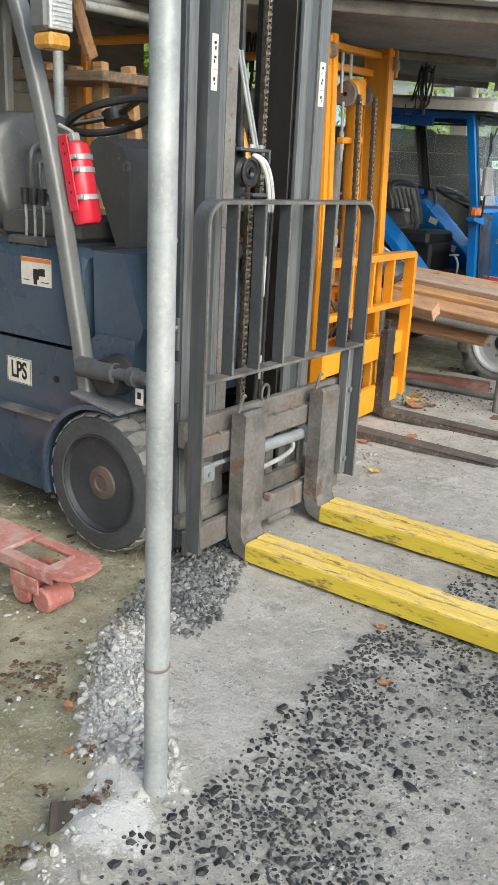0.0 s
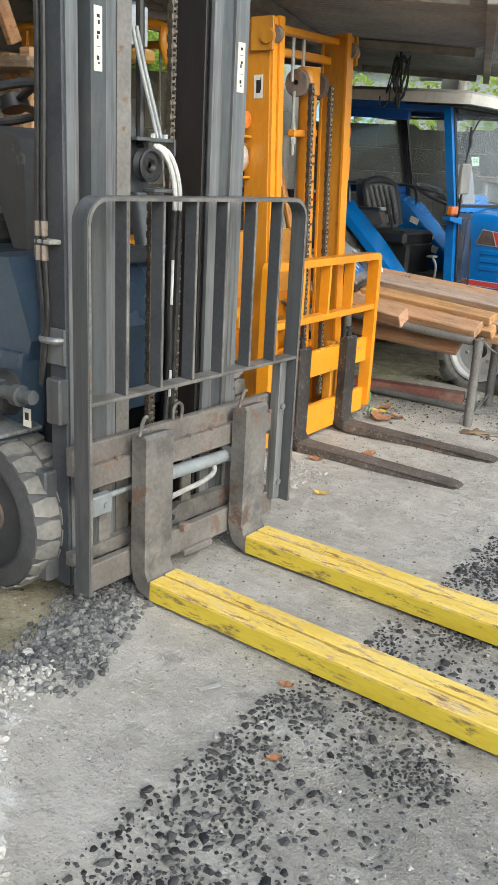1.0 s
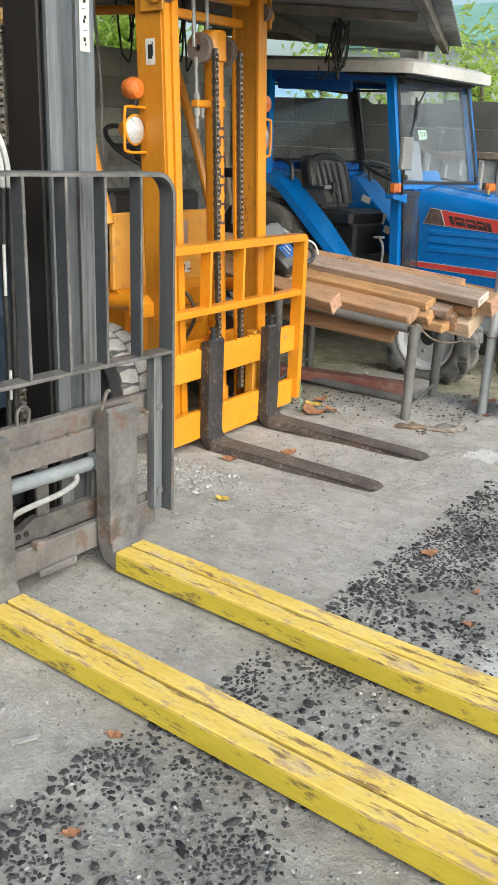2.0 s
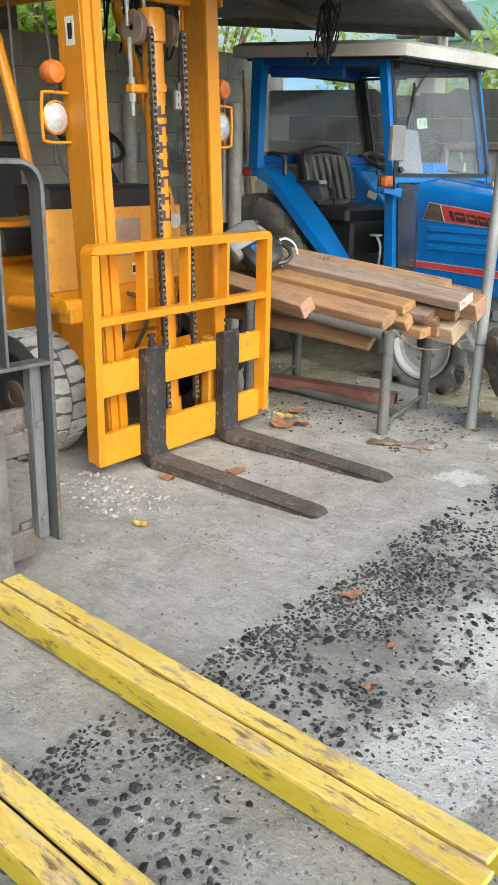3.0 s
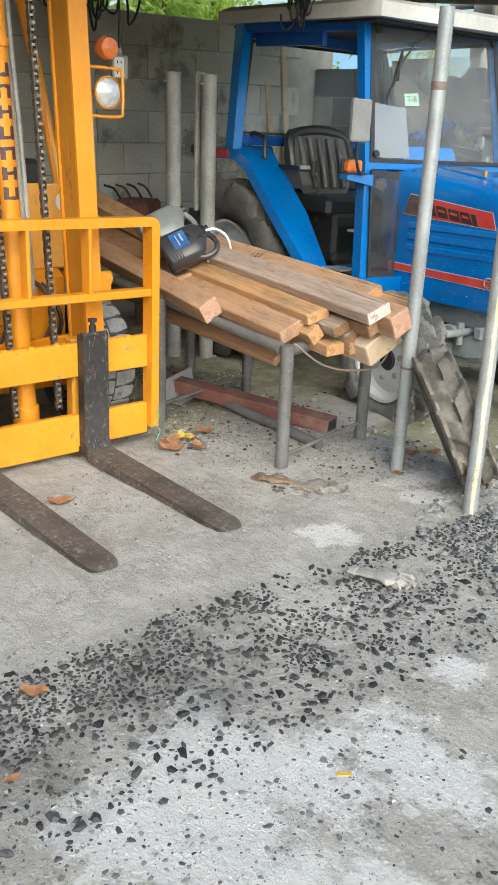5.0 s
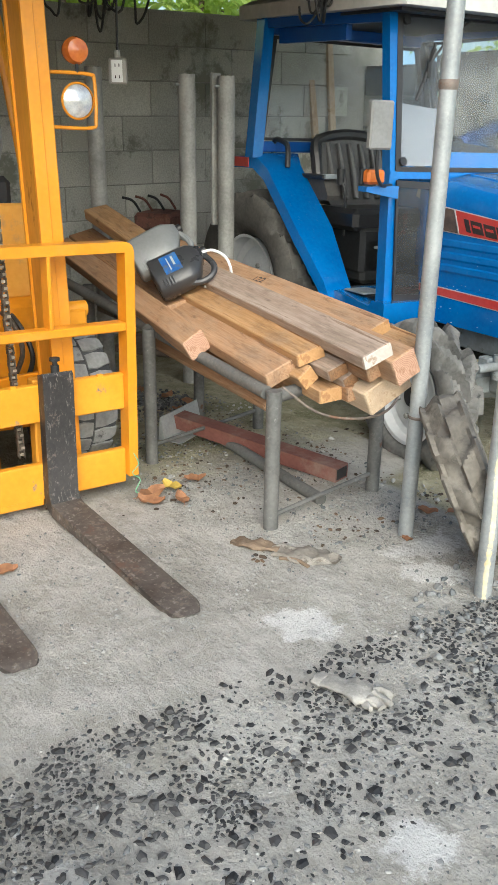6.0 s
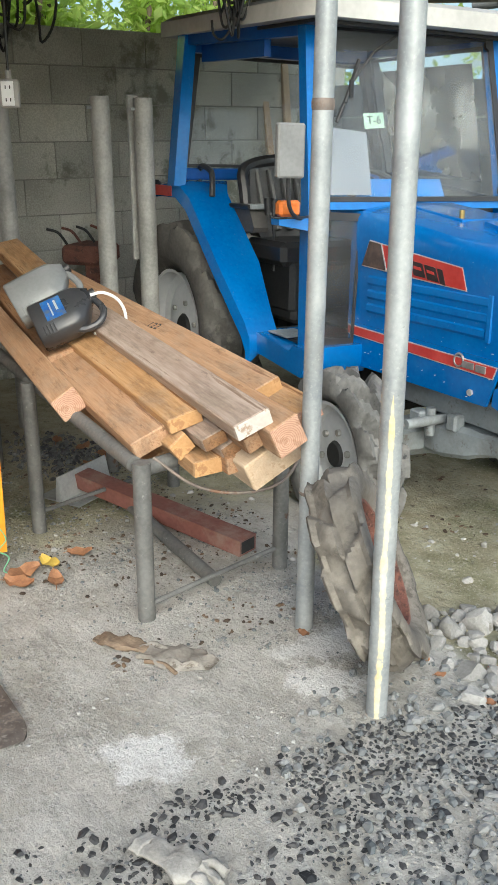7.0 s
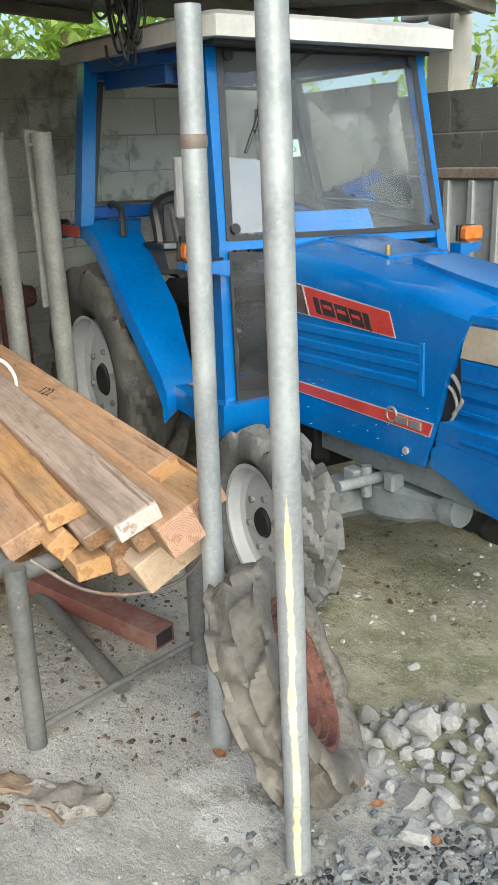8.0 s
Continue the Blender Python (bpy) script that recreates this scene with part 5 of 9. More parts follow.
    fend = [(-0.40 + 0.285 * math.cos(radians(a)), 0.235 + 0.275 * math.sin(radians(a))) for a in range(200, 74, -9)]
    inner = [(-0.40 + 0.268 * math.cos(radians(a)), 0.235 + 0.258 * math.sin(radians(a))) for a in range(74, 201, 9)]
    part("mudguard", Geo().prism(fend + inner, -0.47, -0.33, "y"), NAVY, f, "dusty front mudguard")
    part("mudguard", Geo().prism(fend + inner, 0.33, 0.47, "y"), NAVY, f)
    part("guard_plate", Geo().box((-0.42, -0.40, 0.515), (0.22, 0.15, 0.012), 0.004, Matrix.Translation((-0.42, 0, 0.515)) @ pose(0, 0, 0, 0, 8, 0) @ Matrix.Translation((0.42, 0, -0.515))), STEEL_L, f)
    for s in (-1, 1):
        solid_tyre(f, -0.405, s * 0.385, 0.24, 0.24, 0.165, s, tyre_m=TYRE_S)
        solid_tyre(f, -1.75, s * 0.36, 0.20, 0.20, 0.14, s)
    # overhead guard
    for s in (-1, 1):
        pts = [(-0.525, s * 0.40, 0.49), (-0.60, s * 0.40, 0.86), (-0.68, s * 0.40, 1.24), (-0.80, s * 0.395, 1.62), (-0.92, s * 0.39, 1.86), (-1.10, s * 0.385, 1.95), (-1.9, s * 0.38, 1.98)]
        rings = []
        for i, p in enumerate(curve_pts(pts, 3)):
            wd, dp = 0.029, 0.028
            rings.append([(p.x + 0.012 + dp * math.copysign(abs(math.cos(a)) ** 0.55, math.cos(a)), p.y + wd * math.copysign(abs(math.sin(a)) ** 0.55, math.sin(a)), p.z) for a in [2 * math.pi * (k + 0.5) / 20 for k in range(20)]])
        part("guard_pillar", Geo().loft(rings), GUARD, f, "grey overhead guard pillar", smooth=60)
        part("rear_guard_pillar", Geo().box((-1.86, s * 0.37, 1.45), (0.06, 0.05, 1.05), 0.008), GUARD, f)
    for x in (-1.0, -1.3, -1.6, -1.88):
        part("guard_bar", Geo().box((x, 0, 1.955 if x > -1.1 else 1.985), (0.055, 0.77, 0.045), 0.008), GUARD, f)
    hl = part("headlamp", Geo().box((-0.668, -0.405, 1.705), (0.085, 0.105, 0.15), 0.015), GUARD, f, "grey work lamp with ribbed lens")
    g = Geo().box((-0.622, -0.405, 1.70), (0.014, 0.09, 0.13), 0.006)
    for k in range(9):
        g.box((-0.614, -0.405, 1.648 + 0.013 * k), (0.004, 0.078, 0.006), 0.0015)
    part("lens", g, LENS, hl)
    for s in (-1, 1):
        part("indicator", Geo().box((-0.655, s * 0.41, 1.605), (0.085, 0.085, 0.045), 0.012), AMBER, f, "amber indicator lamp")
    hl2 = part("headlamp", Geo().box((-0.70, 0.405, 1.70), (0.085, 0.10, 0.15), 0.015), GUARD, f)
    part("lens", Geo().box((-0.653, 0.405, 1.70), (0.012, 0.08, 0.125), 0.006), LENS, hl2)
    # seat, wheel, levers
    g = Geo()
    rings = []
    for z, w, x in ((1.0, 0.20, -1.17), (1.03, 0.24, -1.17), (1.12, 0.255, -1.19), (1.2, 0.26, -1.21), (1.30, 0.25, -1.235), (1.37, 0.225, -1.25), (1.41, 0.19, -1.262), (1.43, 0.12, -1.27)):
        rings.append([(x + (0.085 if math.cos(a) > 0 else 0.07) * abs(math.cos(a)) ** 0.5 * math.copysign(1, math.cos(a)), w * abs(math.sin(a)) ** 0.6 * math.copysign(1, math.sin(a)), z) for a in [2 * math.pi * k / 24 for k in range(24)]])
    se = part("seat_back", g.loft(rings), SEAT_A, f, "cracked grey vinyl seat", smooth=60)
    part("seat_panel", Geo().tube(curve_pts([(-1.085, -0.14, 1.1), (-1.10, -0.14, 1.25), (-1.115, -0.09, 1.31), (-1.115, 0.07, 1.31), (-1.10, 0.12, 1.25), (-1.085, 0.12, 1.1)]), 0.014), SEAT_A, se)
    part("seat_panel", Geo().tube(curve_pts([(-1.092, -0.095, 1.14), (-1.10, -0.095, 1.22), (-1.112, -0.07, 1.25), (-1.112, 0.05, 1.25), (-1.10, 0.075, 1.22), (-1.092, 0.075, 1.14), (-1.092, -0.095, 1.14)]), 0.008), SEAT_A, se)
    part("seat_cushion", Geo().box((-0.95, 0, 1.03), (0.42, 0.48, 0.10), 0.03), SEAT_A, f)
    sw = part("steering_wheel", Geo().lathe([(0.165 + 0.014 * math.cos(a), 0.014 * math.sin(a)) for a in [k * math.pi / 4 for k in range(8)]], 40, at(-0.735, -0.06, 1.415, pose(0, 0, 0, 0, -20, 0) @ pose(0, 0, 0, 90, 0, 0)), closed=True), PLAST, f, "black steering wheel")
    mm = at(-0.735, -0.06, 1.415, pose(0, 0, 0, 0, -20, 0) @ pose(0, 0, 0, 90, 0, 0))
    g = Geo().cyl((0, -0.02, 0), (0, 0.02, 0), 0.045, seg=20, m=mm)
    for a in (10, 130, 250):
        g.box((0.085 * math.cos(radians(a)), 0, 0.085 * math.sin(radians(a))), (0.15, 0.014, 0.028), 0.005, mm @ Matrix.Translation((0.085 * math.cos(radians(a)), 0, 0.085 * math.sin(radians(a)))) @ pose(0, 0, 0, 0, -a, 0) @ Matrix.Translation((-0.085 * math.cos(radians(a)), 0, -0.085 * math.sin(radians(a)))))
    part("wheel_spokes", g, PLAST, sw)
    part("steering_column", Geo().prism([(-0.74, 1.325), (-0.70, 1.345), (-0.59, 1.31), (-0.56, 1.26), (-0.555, 0.97), (-0.615, 0.97), (-0.70, 1.16), (-0.77, 1.27)], -0.17, 0.05, "y"), SEAT, f, "dark dashboard column")
    for k in range(3):
        lv = part("lever", Geo().tube(curve_pts([(-0.90 + 0.045 * k, -0.33, 0.98), (-0.89 + 0.045 * k, -0.335, 1.05), (-0.90 + 0.045 * k, -0.33, 1.12)]), 0.005), GALV_D, f)
        part("lever_knob", Geo().cyl((-0.90 + 0.045 * k, -0.33, 1.11), (-0.90 + 0.045 * k, -0.33, 1.165), 0.013, 0.016, seg=12), PLAST, lv)
    part("lever_gate", Geo().box((-0.86, -0.33, 0.99), (0.2, 0.07, 0.03), 0.006), SEAT, f)
    # fire extinguisher, tied to the guard: a thing of its own
    ex = thing("fire_extinguisher", "red fire extinguisher strapped to the forklift's guard pillar", "extinguisher", f.matrix_world @ at(-0.575, -0.345, 1.075, pose(0, 0, 0, 0, -13, 0)))
    part("cylinder", Geo().lathe([(0.0, -0.01), (0.038, -0.01), (0.046, 0.004), (0.046, 0.215), (0.040, 0.238), (0.02, 0.25), (0.0, 0.25)], 28, pose(0, 0, 0, 90, 0, 0)), REDP, ex)
    part("strap_plate", Geo().box((0.004, -0.052, 0.15), (0.040, 0.005, 0.235), 0.002), REDP, ex)
    for z in (0.09, 0.12, 0.21, 0.24):
        part("strap_hole", Geo().cyl((0.004, -0.0545, z), (0.004, -0.0555, z), 0.0045, seg=10), BLACK_S, ex)
    for z in (0.07, 0.155, 0.195):
        part("bracket_band", Geo().lathe([(0.0465, -0.008), (0.0495, -0.008), (0.0495, 0.008), (0.0465, 0.008)], 28, at(0, 0, z, pose(0, 0, 0, 90, 0, 0)), closed=True).box((0.034, -0.046, z), (0.024, 0.012, 0.015), 0.002), GALV, ex, "galvanised bracket band")
    part("valve_lever", Geo().tube([(0.0, 0, 0.25), (-0.005, 0, 0.28), (-0.06, 0, 0.315)], 0.007).tube([(0.0, 0, 0.27), (-0.07, 0.0, 0.285)], 0.005).box((0, 0, 0.262), (0.03, 0.03, 0.03), 0.005), GALV_D, ex)
    # painted timber covers over the forks
    for y in (-0.160, 0.305):
        cv = thing("fork_cover", "long yellow painted timber cover slipped over a fork, paint worn through", "fork cover", f.matrix_world @ Matrix.Translation((0.028, y, 0.0)), group="fork covers")
        ln = 1.47
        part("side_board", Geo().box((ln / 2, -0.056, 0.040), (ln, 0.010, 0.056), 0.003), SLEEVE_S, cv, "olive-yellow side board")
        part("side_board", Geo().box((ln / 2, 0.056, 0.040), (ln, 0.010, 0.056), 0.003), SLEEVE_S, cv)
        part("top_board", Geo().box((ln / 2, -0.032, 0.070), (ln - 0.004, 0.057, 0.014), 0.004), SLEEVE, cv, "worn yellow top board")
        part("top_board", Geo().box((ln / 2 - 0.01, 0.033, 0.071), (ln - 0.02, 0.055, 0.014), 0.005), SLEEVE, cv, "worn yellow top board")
    return f


dark_forklift()


# ---------- yellow forklift ----------
def yellow_forklift():
    f = thing("forklift", "orange-yellow forklift with black forks lowered to the ground", "forklift", stand(-1.59, 4.14, 0.0))
    wd, tk = 0.06, 0.034
    br = part("backrest_frame", Geo().strip([(-0.503, 0.075), (-0.503, 0.848)] + arc(-0.485, 0.846, 0.018, 180, 90, 3) + arc(0.485, 0.846, 0.018, 90, 0, 3) + [(0.503, 0.075)], wd, tk), YEL, f, "yellow load backrest")
    part("cross_bar", Geo().box((-0.03, 0, 0.605), (0.055, 0.975, 0.03), 0.004), YEL, br)
    for y in (-0.25, -0.01, 0.228):
        part("upright_bar", Geo().box((-0.03, y, 0.735), (0.055, 0.014, 0.235), 0.003), YEL, br)
    for z, h in ((0.378, 0.125), (0.108, 0.125)):
        g = Geo().box((-0.045, 0, z), (0.032, 0.975, h), 0.004)
        if z > 0.3:
            for k in range(9):
                g.box((-0.036, -0.40 + 0.1 * k, z + h / 2 + 0.001), (0.014, 0.02, 0.012), 0.002)
        else:
            g.box((-0.045, 0.0, 0.04), (0.03, 0.36, 0.03), 0.003)
        part("carriage_bar", g, YEL_W, br, "chipped yellow carriage bar")
    for y in (-0.16, 0.20):
        part("carriage_frame", Geo().box((-0.085, y, 0.25), (0.05, 0.05, 0.40), 0.005), YEL_DARK, br)
    for y in (-0.225, 0.232):
        shank = Geo().prism([(-0.028, 0.06), (-0.028, 0.475), (0.005, 0.485), (0.014, 0.475), (0.014, 0.075), (0.030, 0.0485), (0.030, 0.004), (-0.012, 0.02)], y - 0.052, y + 0.052, "y")
        side = [(0.0302, 0.048), (0.06, 0.042), (0.76, 0.018), (0.785, 0.0165), (0.80, 0.015), (0.818, 0.009), (0.80, 0.003), (0.785, 0.002), (0.76, 0.002), (0.0302, 0.002)]
        g = Geo()
        n = len(side)
        taper = lambda x: 1.0 if x < 0.77 else (0.93 if x < 0.79 else (0.80 if x < 0.805 else 0.55))
        vs = [(p[0], y - 0.052 * taper(p[0]), p[1]) for p in side] + [(p[0], y + 0.052 * taper(p[0]), p[1]) for p in side]
        g.add(vs, [(i, n + i, n + (i + 1) % n, (i + 1) % n) for i in range(n)] + [tuple(range(n)), tuple(range(n, 2 * n))[::-1]])
        fk = part("fork", shank, FORKM, f, "black painted fork with a scuffed dusty blade")
        part("blade", g, BLADEM, fk, "blade scuffed to brown and grey")
        part("fork_pin", Geo().cyl((-0.008, y, 0.478), (-0.008, y, 0.505), 0.014, seg=12).cyl((-0.008, y, 0.505), (-0.008, y, 0.522), 0.009, seg=12).cyl((-0.008, y, 0.52), (-0.008, y, 0.53), 0.017, seg=12), BLACK_S, fk)
    # the mast stands plumb while the machine follows the slope
    plumb = Matrix.Translation((0, 0, 0.2)) @ pose(0, 0, 0, 1.8, -1.2, 0) @ Matrix.Translation((0, 0, -0.2))

    def mast(name, g, m2, label="", parent=None):
        ob = part(name, g, m2, parent or f, label)
        if parent is None:
            ob.matrix_local = plumb
        return ob
    for s in (-1, 1):
        ys = sorted((s * 0.352, s * 0.317))
        ou = mast("outer_mast_rail", channel(Geo(), -0.245, -0.108, ys[0], ys[1], 0.05, 1.86, -s, 0.012), YEL, "yellow outer mast channel")
        ys = sorted((s * 0.313, s * 0.275))
        ir = mast("inner_mast_rail", channel(Geo(), -0.24, -0.100, ys[0], ys[1], 0.08, 1.87, -s, 0.012), YEL, "yellow inner mast channel")
        # rail faces turned sideways: browner yellow carries their shade as well as grease and wear
        mast("greased_track", Geo().box((-0.172, s * 0.290, 0.97), (0.118, 0.012, 1.74), 0.002), YEL_DARK, "running track, browned by grease and painted-in shade", ir)
        mast("web_plate", Geo().box((-0.178, s * 0.3555, 0.95), (0.12, 0.006, 1.8), 0.002), YEL_B, "weathered brown-yellow mast side with its shade painted in", ou)
        mast("roller_plate", Geo().box((-0.15, s * 0.366, 1.80), (0.11, 0.014, 0.13), 0.006).cyl((-0.12, s * 0.36, 1.79), (-0.12, s * 0.385, 1.79), 0.030, seg=20), YEL_DARK)
        mast("roller", Geo().cyl((-0.11, s * 0.318, 1.80), (-0.11, s * 0.35, 1.80), 0.034, seg=20), RUSTY)
    mast("mast_head", Geo().box((-0.17, 0, 1.835), (0.05, 0.56, 0.030), 0.004), YEL)
    mast("mast_head", Geo().box((-0.20, 0, 1.755), (0.03, 0.56, 0.035), 0.004), YEL)
    mast("mast_cross_tie", Geo().box((-0.25, 0, 0.35), (0.03, 0.6, 0.14), 0.006), YEL)
    for y in (-0.068, 0.02):
        mast("tie_rod", Geo().cyl((-0.185, y, 1.64), (-0.185, y, 1.82), 0.009, seg=10), GALV)
    CX, CY = -0.162, 0.032
    cy = mast("lift_cylinder", Geo().cyl((CX, CY, 0.16), (CX, CY, 1.60), 0.041, seg=28).lathe([(0.041, 1.585), (0.053, 1.59), (0.053, 1.695), (0.046, 1.705), (0.0, 1.705)], 28, Matrix.Translation((CX, CY, 0)) @ pose(0, 0, 0, 90, 0, 0)).cyl((CX, CY, 1.415), (CX, CY, 1.442), 0.048, seg=28).cyl((CX, CY, 0.11), (CX, CY, 0.2), 0.05, seg=24), YEL, "yellow lift cylinder with faded dark lettering")
    # maker's name down the cylinder, as plain worn blocks
    rl = random.Random(8)
    for k in range(7):
        z = 1.345 - k * 0.0645
        for a0, a1, z0, z1 in ((-40, -16, -0.022, 0.022), (16, 40, -0.022, 0.022), (-18, 18, (-0.022, 0.008, -0.006)[k % 3], (-0.008, 0.022, 0.008)[k % 3])):
            g = Geo()
            for i in range(3):
                b0, b1 = (radians(a0 + (a1 - a0) * (i + q) / 3) for q in (0, 1))
                g.loft([[(CX + rr * math.cos(bb), CY + rr * math.sin(bb), z + dz) for rr, bb in ((0.0417, b0), (0.0417, b1), (0.0409, b1), (0.0409, b0))] for dz in (z0 + rl.uniform(0, 0.003), z1 - rl.uniform(0, 0.003))])
            mast("print_block", g, PURPLE, "", cy)
    for y in (-0.055, 0.115):
        mast("chain_wheel", Geo().lathe([(0.012, -0.016), (0.055, -0.016), (0.058, -0.012), (0.050, -0.008), (0.050, 0.008), (0.058, 0.012), (0.055, 0.016), (0.012, 0.016)], 28, Matrix.Translation((-0.165, y, 1.635))), RUSTY)
    for y in (-0.036, 0.138):
        chain(f, -0.105, y, 0.18, 1.64, w=0.020).matrix_local = plumb
    mast("rod_clamp", Geo().box((-0.165, -0.045, 1.425), (0.04, 0.11, 0.030), 0.005), YEL)
    mast("vertical_rod", Geo().cyl((-0.165, -0.085, 1.33), (-0.165, -0.085, 1.60), 0.008, seg=10).cyl((-0.165, -0.085, 1.38), (-0.165, -0.085, 1.41), 0.014, seg=8).cyl((-0.165, -0.085, 1.44), (-0.165, -0.085, 1.465), 0.014, seg=8), GALV_D)
    for k in range(2):
        mast("tank_pipe", Geo().tube(curve_pts([(-0.20, 0.088 + 0.02 * k, 1.62), (-0.21, 0.092 + 0.02 * k, 1.45), (-0.215, 0.105 + 0.02 * k, 1.1), (-0.22, 0.11 + 0.02 * k, 0.6)]), 0.010), GALV_D)
    # beacon and lamp on each side
    for s in (-1, 1):
        x0, y0 = -0.235, s * 0.452
        bk = part("lamp_bracket", Geo().tube(curve_pts([(x0, s * 0.355, 1.385), (x0, s * 0.49, 1.385), (x0, s * 0.512, 1.365), (x0, s * 0.514, 1.25), (x0, s * 0.495, 1.222), (x0, s * 0.355, 1.222)]), 0.006), YEL, f)
        part("beacon", Geo().lathe([(0.0, -0.045), (0.034, -0.040), (0.040, -0.02), (0.042, 0.0), (0.034, 0.016), (0.0, 0.024)], 28, at(x0, y0, 1.452, pose(0, 0, 0, 0, 0, -90))), ORANGE, bk, "round amber indicator")
        part("beacon_stalk", Geo().cyl((x0, y0, 1.385), (x0, y0, 1.415), 0.006, seg=10), BLACK_S, bk)
        part("work_lamp", Geo().lathe([(0.0, -0.07), (0.03, -0.06), (0.052, -0.01), (0.058, 0.0), (0.052, 0.005)], 32, at(x0, y0, 1.303, pose(0, 0, 0, 0, 0, -90))), YEL, bk)
        part("lens", Geo().lathe([(0.051, 0.0), (0.03, 0.012), (0.0, 0.016)], 32, at(x0, y0, 1.303, pose(0, 0, 0, 0, 0, -90))), LENS, bk, "clear round lamp lens")
    sticker(f, plumb @ at(-0.172, -0.3596, 1.60, SIDE), 0.045, 0.092, [(0, 0.0, 0.02, 0.05), (0.012, 0.01, 0.004, 0.05)], name="warning_label")
    # body
    for k, (y, zz) in enumerate(((0.20, 0.58), (0.235, 0.55), (0.02, 0.60), (-0.12, 0.56))):
        part("hydraulic_hose", Geo().tube(curve_pts([(-0.43, y, 0.62), (-0.36, y + 0.03, zz), (-0.33, y + 0.05, zz - 0.10), (-0.37, y + 0.02, zz - 0.22)]), 0.009), HOSE if k % 2 else CHAIN, f)
    part("valve_block", Geo().box((-0.39, 0.08, 0.50), (0.06, 0.20, 0.09), 0.008), YEL_DARK, f)
    part("front_panel", Geo().box((-0.46, 0.03, 0.81), (0.03, 0.77, 0.325), 0.01), FADED, f, "faded yellow front panel")
    part("dashboard", Geo().box((-0.60, 0, 1.0), (0.22, 0.62, 0.12), 0.02), PLAST, f)
    part("radiator_plate", Geo().box((-0.443, 0.075, 0.85), (0.008, 0.155, 0.155), 0.002), RADM, f, "pinkish-brown perforated plate")
    sticker(f, at(-0.441, 0.135, 0.711, FRONT), 0.075, 0.05, [(-0.02, 0.0, 0.03, 0.03), (0.03, -0.01, 0.03, 0.006)], name="data_plate")
    part("oval_sticker", Geo().cyl((-0.444, 0.372, 0.905), (-0.441, 0.372, 0.905), 0.036, seg=24), PAPER, f)
    part("lower_body", Geo().prism([(-0.40, 0.18), (-0.40, 0.62), (-0.50, 0.68), (-1.9, 0.70), (-1.9, 0.25), (-0.9, 0.16)], -0.34, 0.34, "y"), YEL, f, "yellow body")
    part("axle", Geo().cyl((-0.47, -0.5, 0.25), (-0.47, 0.5, 0.25), 0.07, seg=20), BLACK_S, f)
    for s in (-1, 1):
        g = Geo().tube(curve_pts([(-0.455, s * 0.368, 0.93), (-0.60, s * 0.36, 1.38), (-0.75, s * 0.35, 1.75), (-0.85, s * 0.34, 1.86), (-1.7, s * 0.34, 1.88)]), 0.022, 10)
        part("guard_pillar", g, YEL, f)
        part("rear_guard_pillar", Geo().box((-1.66, s * 0.33, 1.28), (0.05, 0.045, 1.2), 0.008), YEL, f)
        part("tilt_cylinder", Geo().cyl((-0.62, s * 0.40, 0.60), (-0.30, s * 0.40, 0.62), 0.032, seg=18), YEL, f)
        part("tilt_lug", Geo().box((-0.25, s * 0.40, 0.60), (0.08, 0.09, 0.07), 0.008).cyl((-0.25, s * 0.345, 0.63), (-0.25, s * 0.455, 0.63), 0.028, seg=16), YEL_W, f)
        solid_tyre(f, -0.47, s * 0.46, 0.26, 0.26, 0.19, s, tyre_m=TYRE_S, tread_m=RUB_P, label="dusty grey solid tyre with block tread")
        solid_tyre(f, -1.55, s * 0.38, 0.22, 0.22, 0.15, s)
    part("seat", Geo().box((-1.15, 0, 0.80), (0.45, 0.45, 0.12), 0.03).box((-1.36, 0, 1.02), (0.1, 0.44, 0.42), 0.04), PLAST, f)
    mm = at(-0.80, 0.20, 1.245, pose(0, 0, 0, 90, 0, 90) @ pose(0, 0, 0, 35, 0, 0))
    sw = part("steering_wheel", Geo().lathe([(0.16 + 0.012 * math.cos(k * math.pi / 4), 0.012 * math.sin(k * math.pi / 4)) for k in range(8)], 36, mm, closed=True), PLAST, f, "black steering wheel")
    g = Geo().cyl((0, -0.02, 0), (0, 0.02, 0), 0.035, seg=16, m=mm)
    g.box((0, 0, 0), (0.31, 0.012, 0.025), 0.004, mm).box((0, 0, 0.08), (0.025, 0.012, 0.15), 0.004, mm)
    part("wheel_spokes", g, PLAST, sw)
    part("steering_column", Geo().cyl((-0.55, 0.20, 0.92), (-0.79, 0.20, 1.23), 0.03, seg=14), PLAST, f)
    part("engine_cover", Geo().box((-1.45, 0, 0.78), (0.85, 0.66, 0.20), 0.03), YEL, f)
    part("wire_tie", Geo().tube(curve_pts([(0.004, 0.50, 0.16), (0.01, 0.515, 0.12), (0.012, 0.49, 0.09), (0.012, 0.52, 0.06), (0.015, 0.50, 0.02), (0.02, 0.54, 0.005)]), 0.0018, 5), GREENTIE, f, "thin green string")
    return f


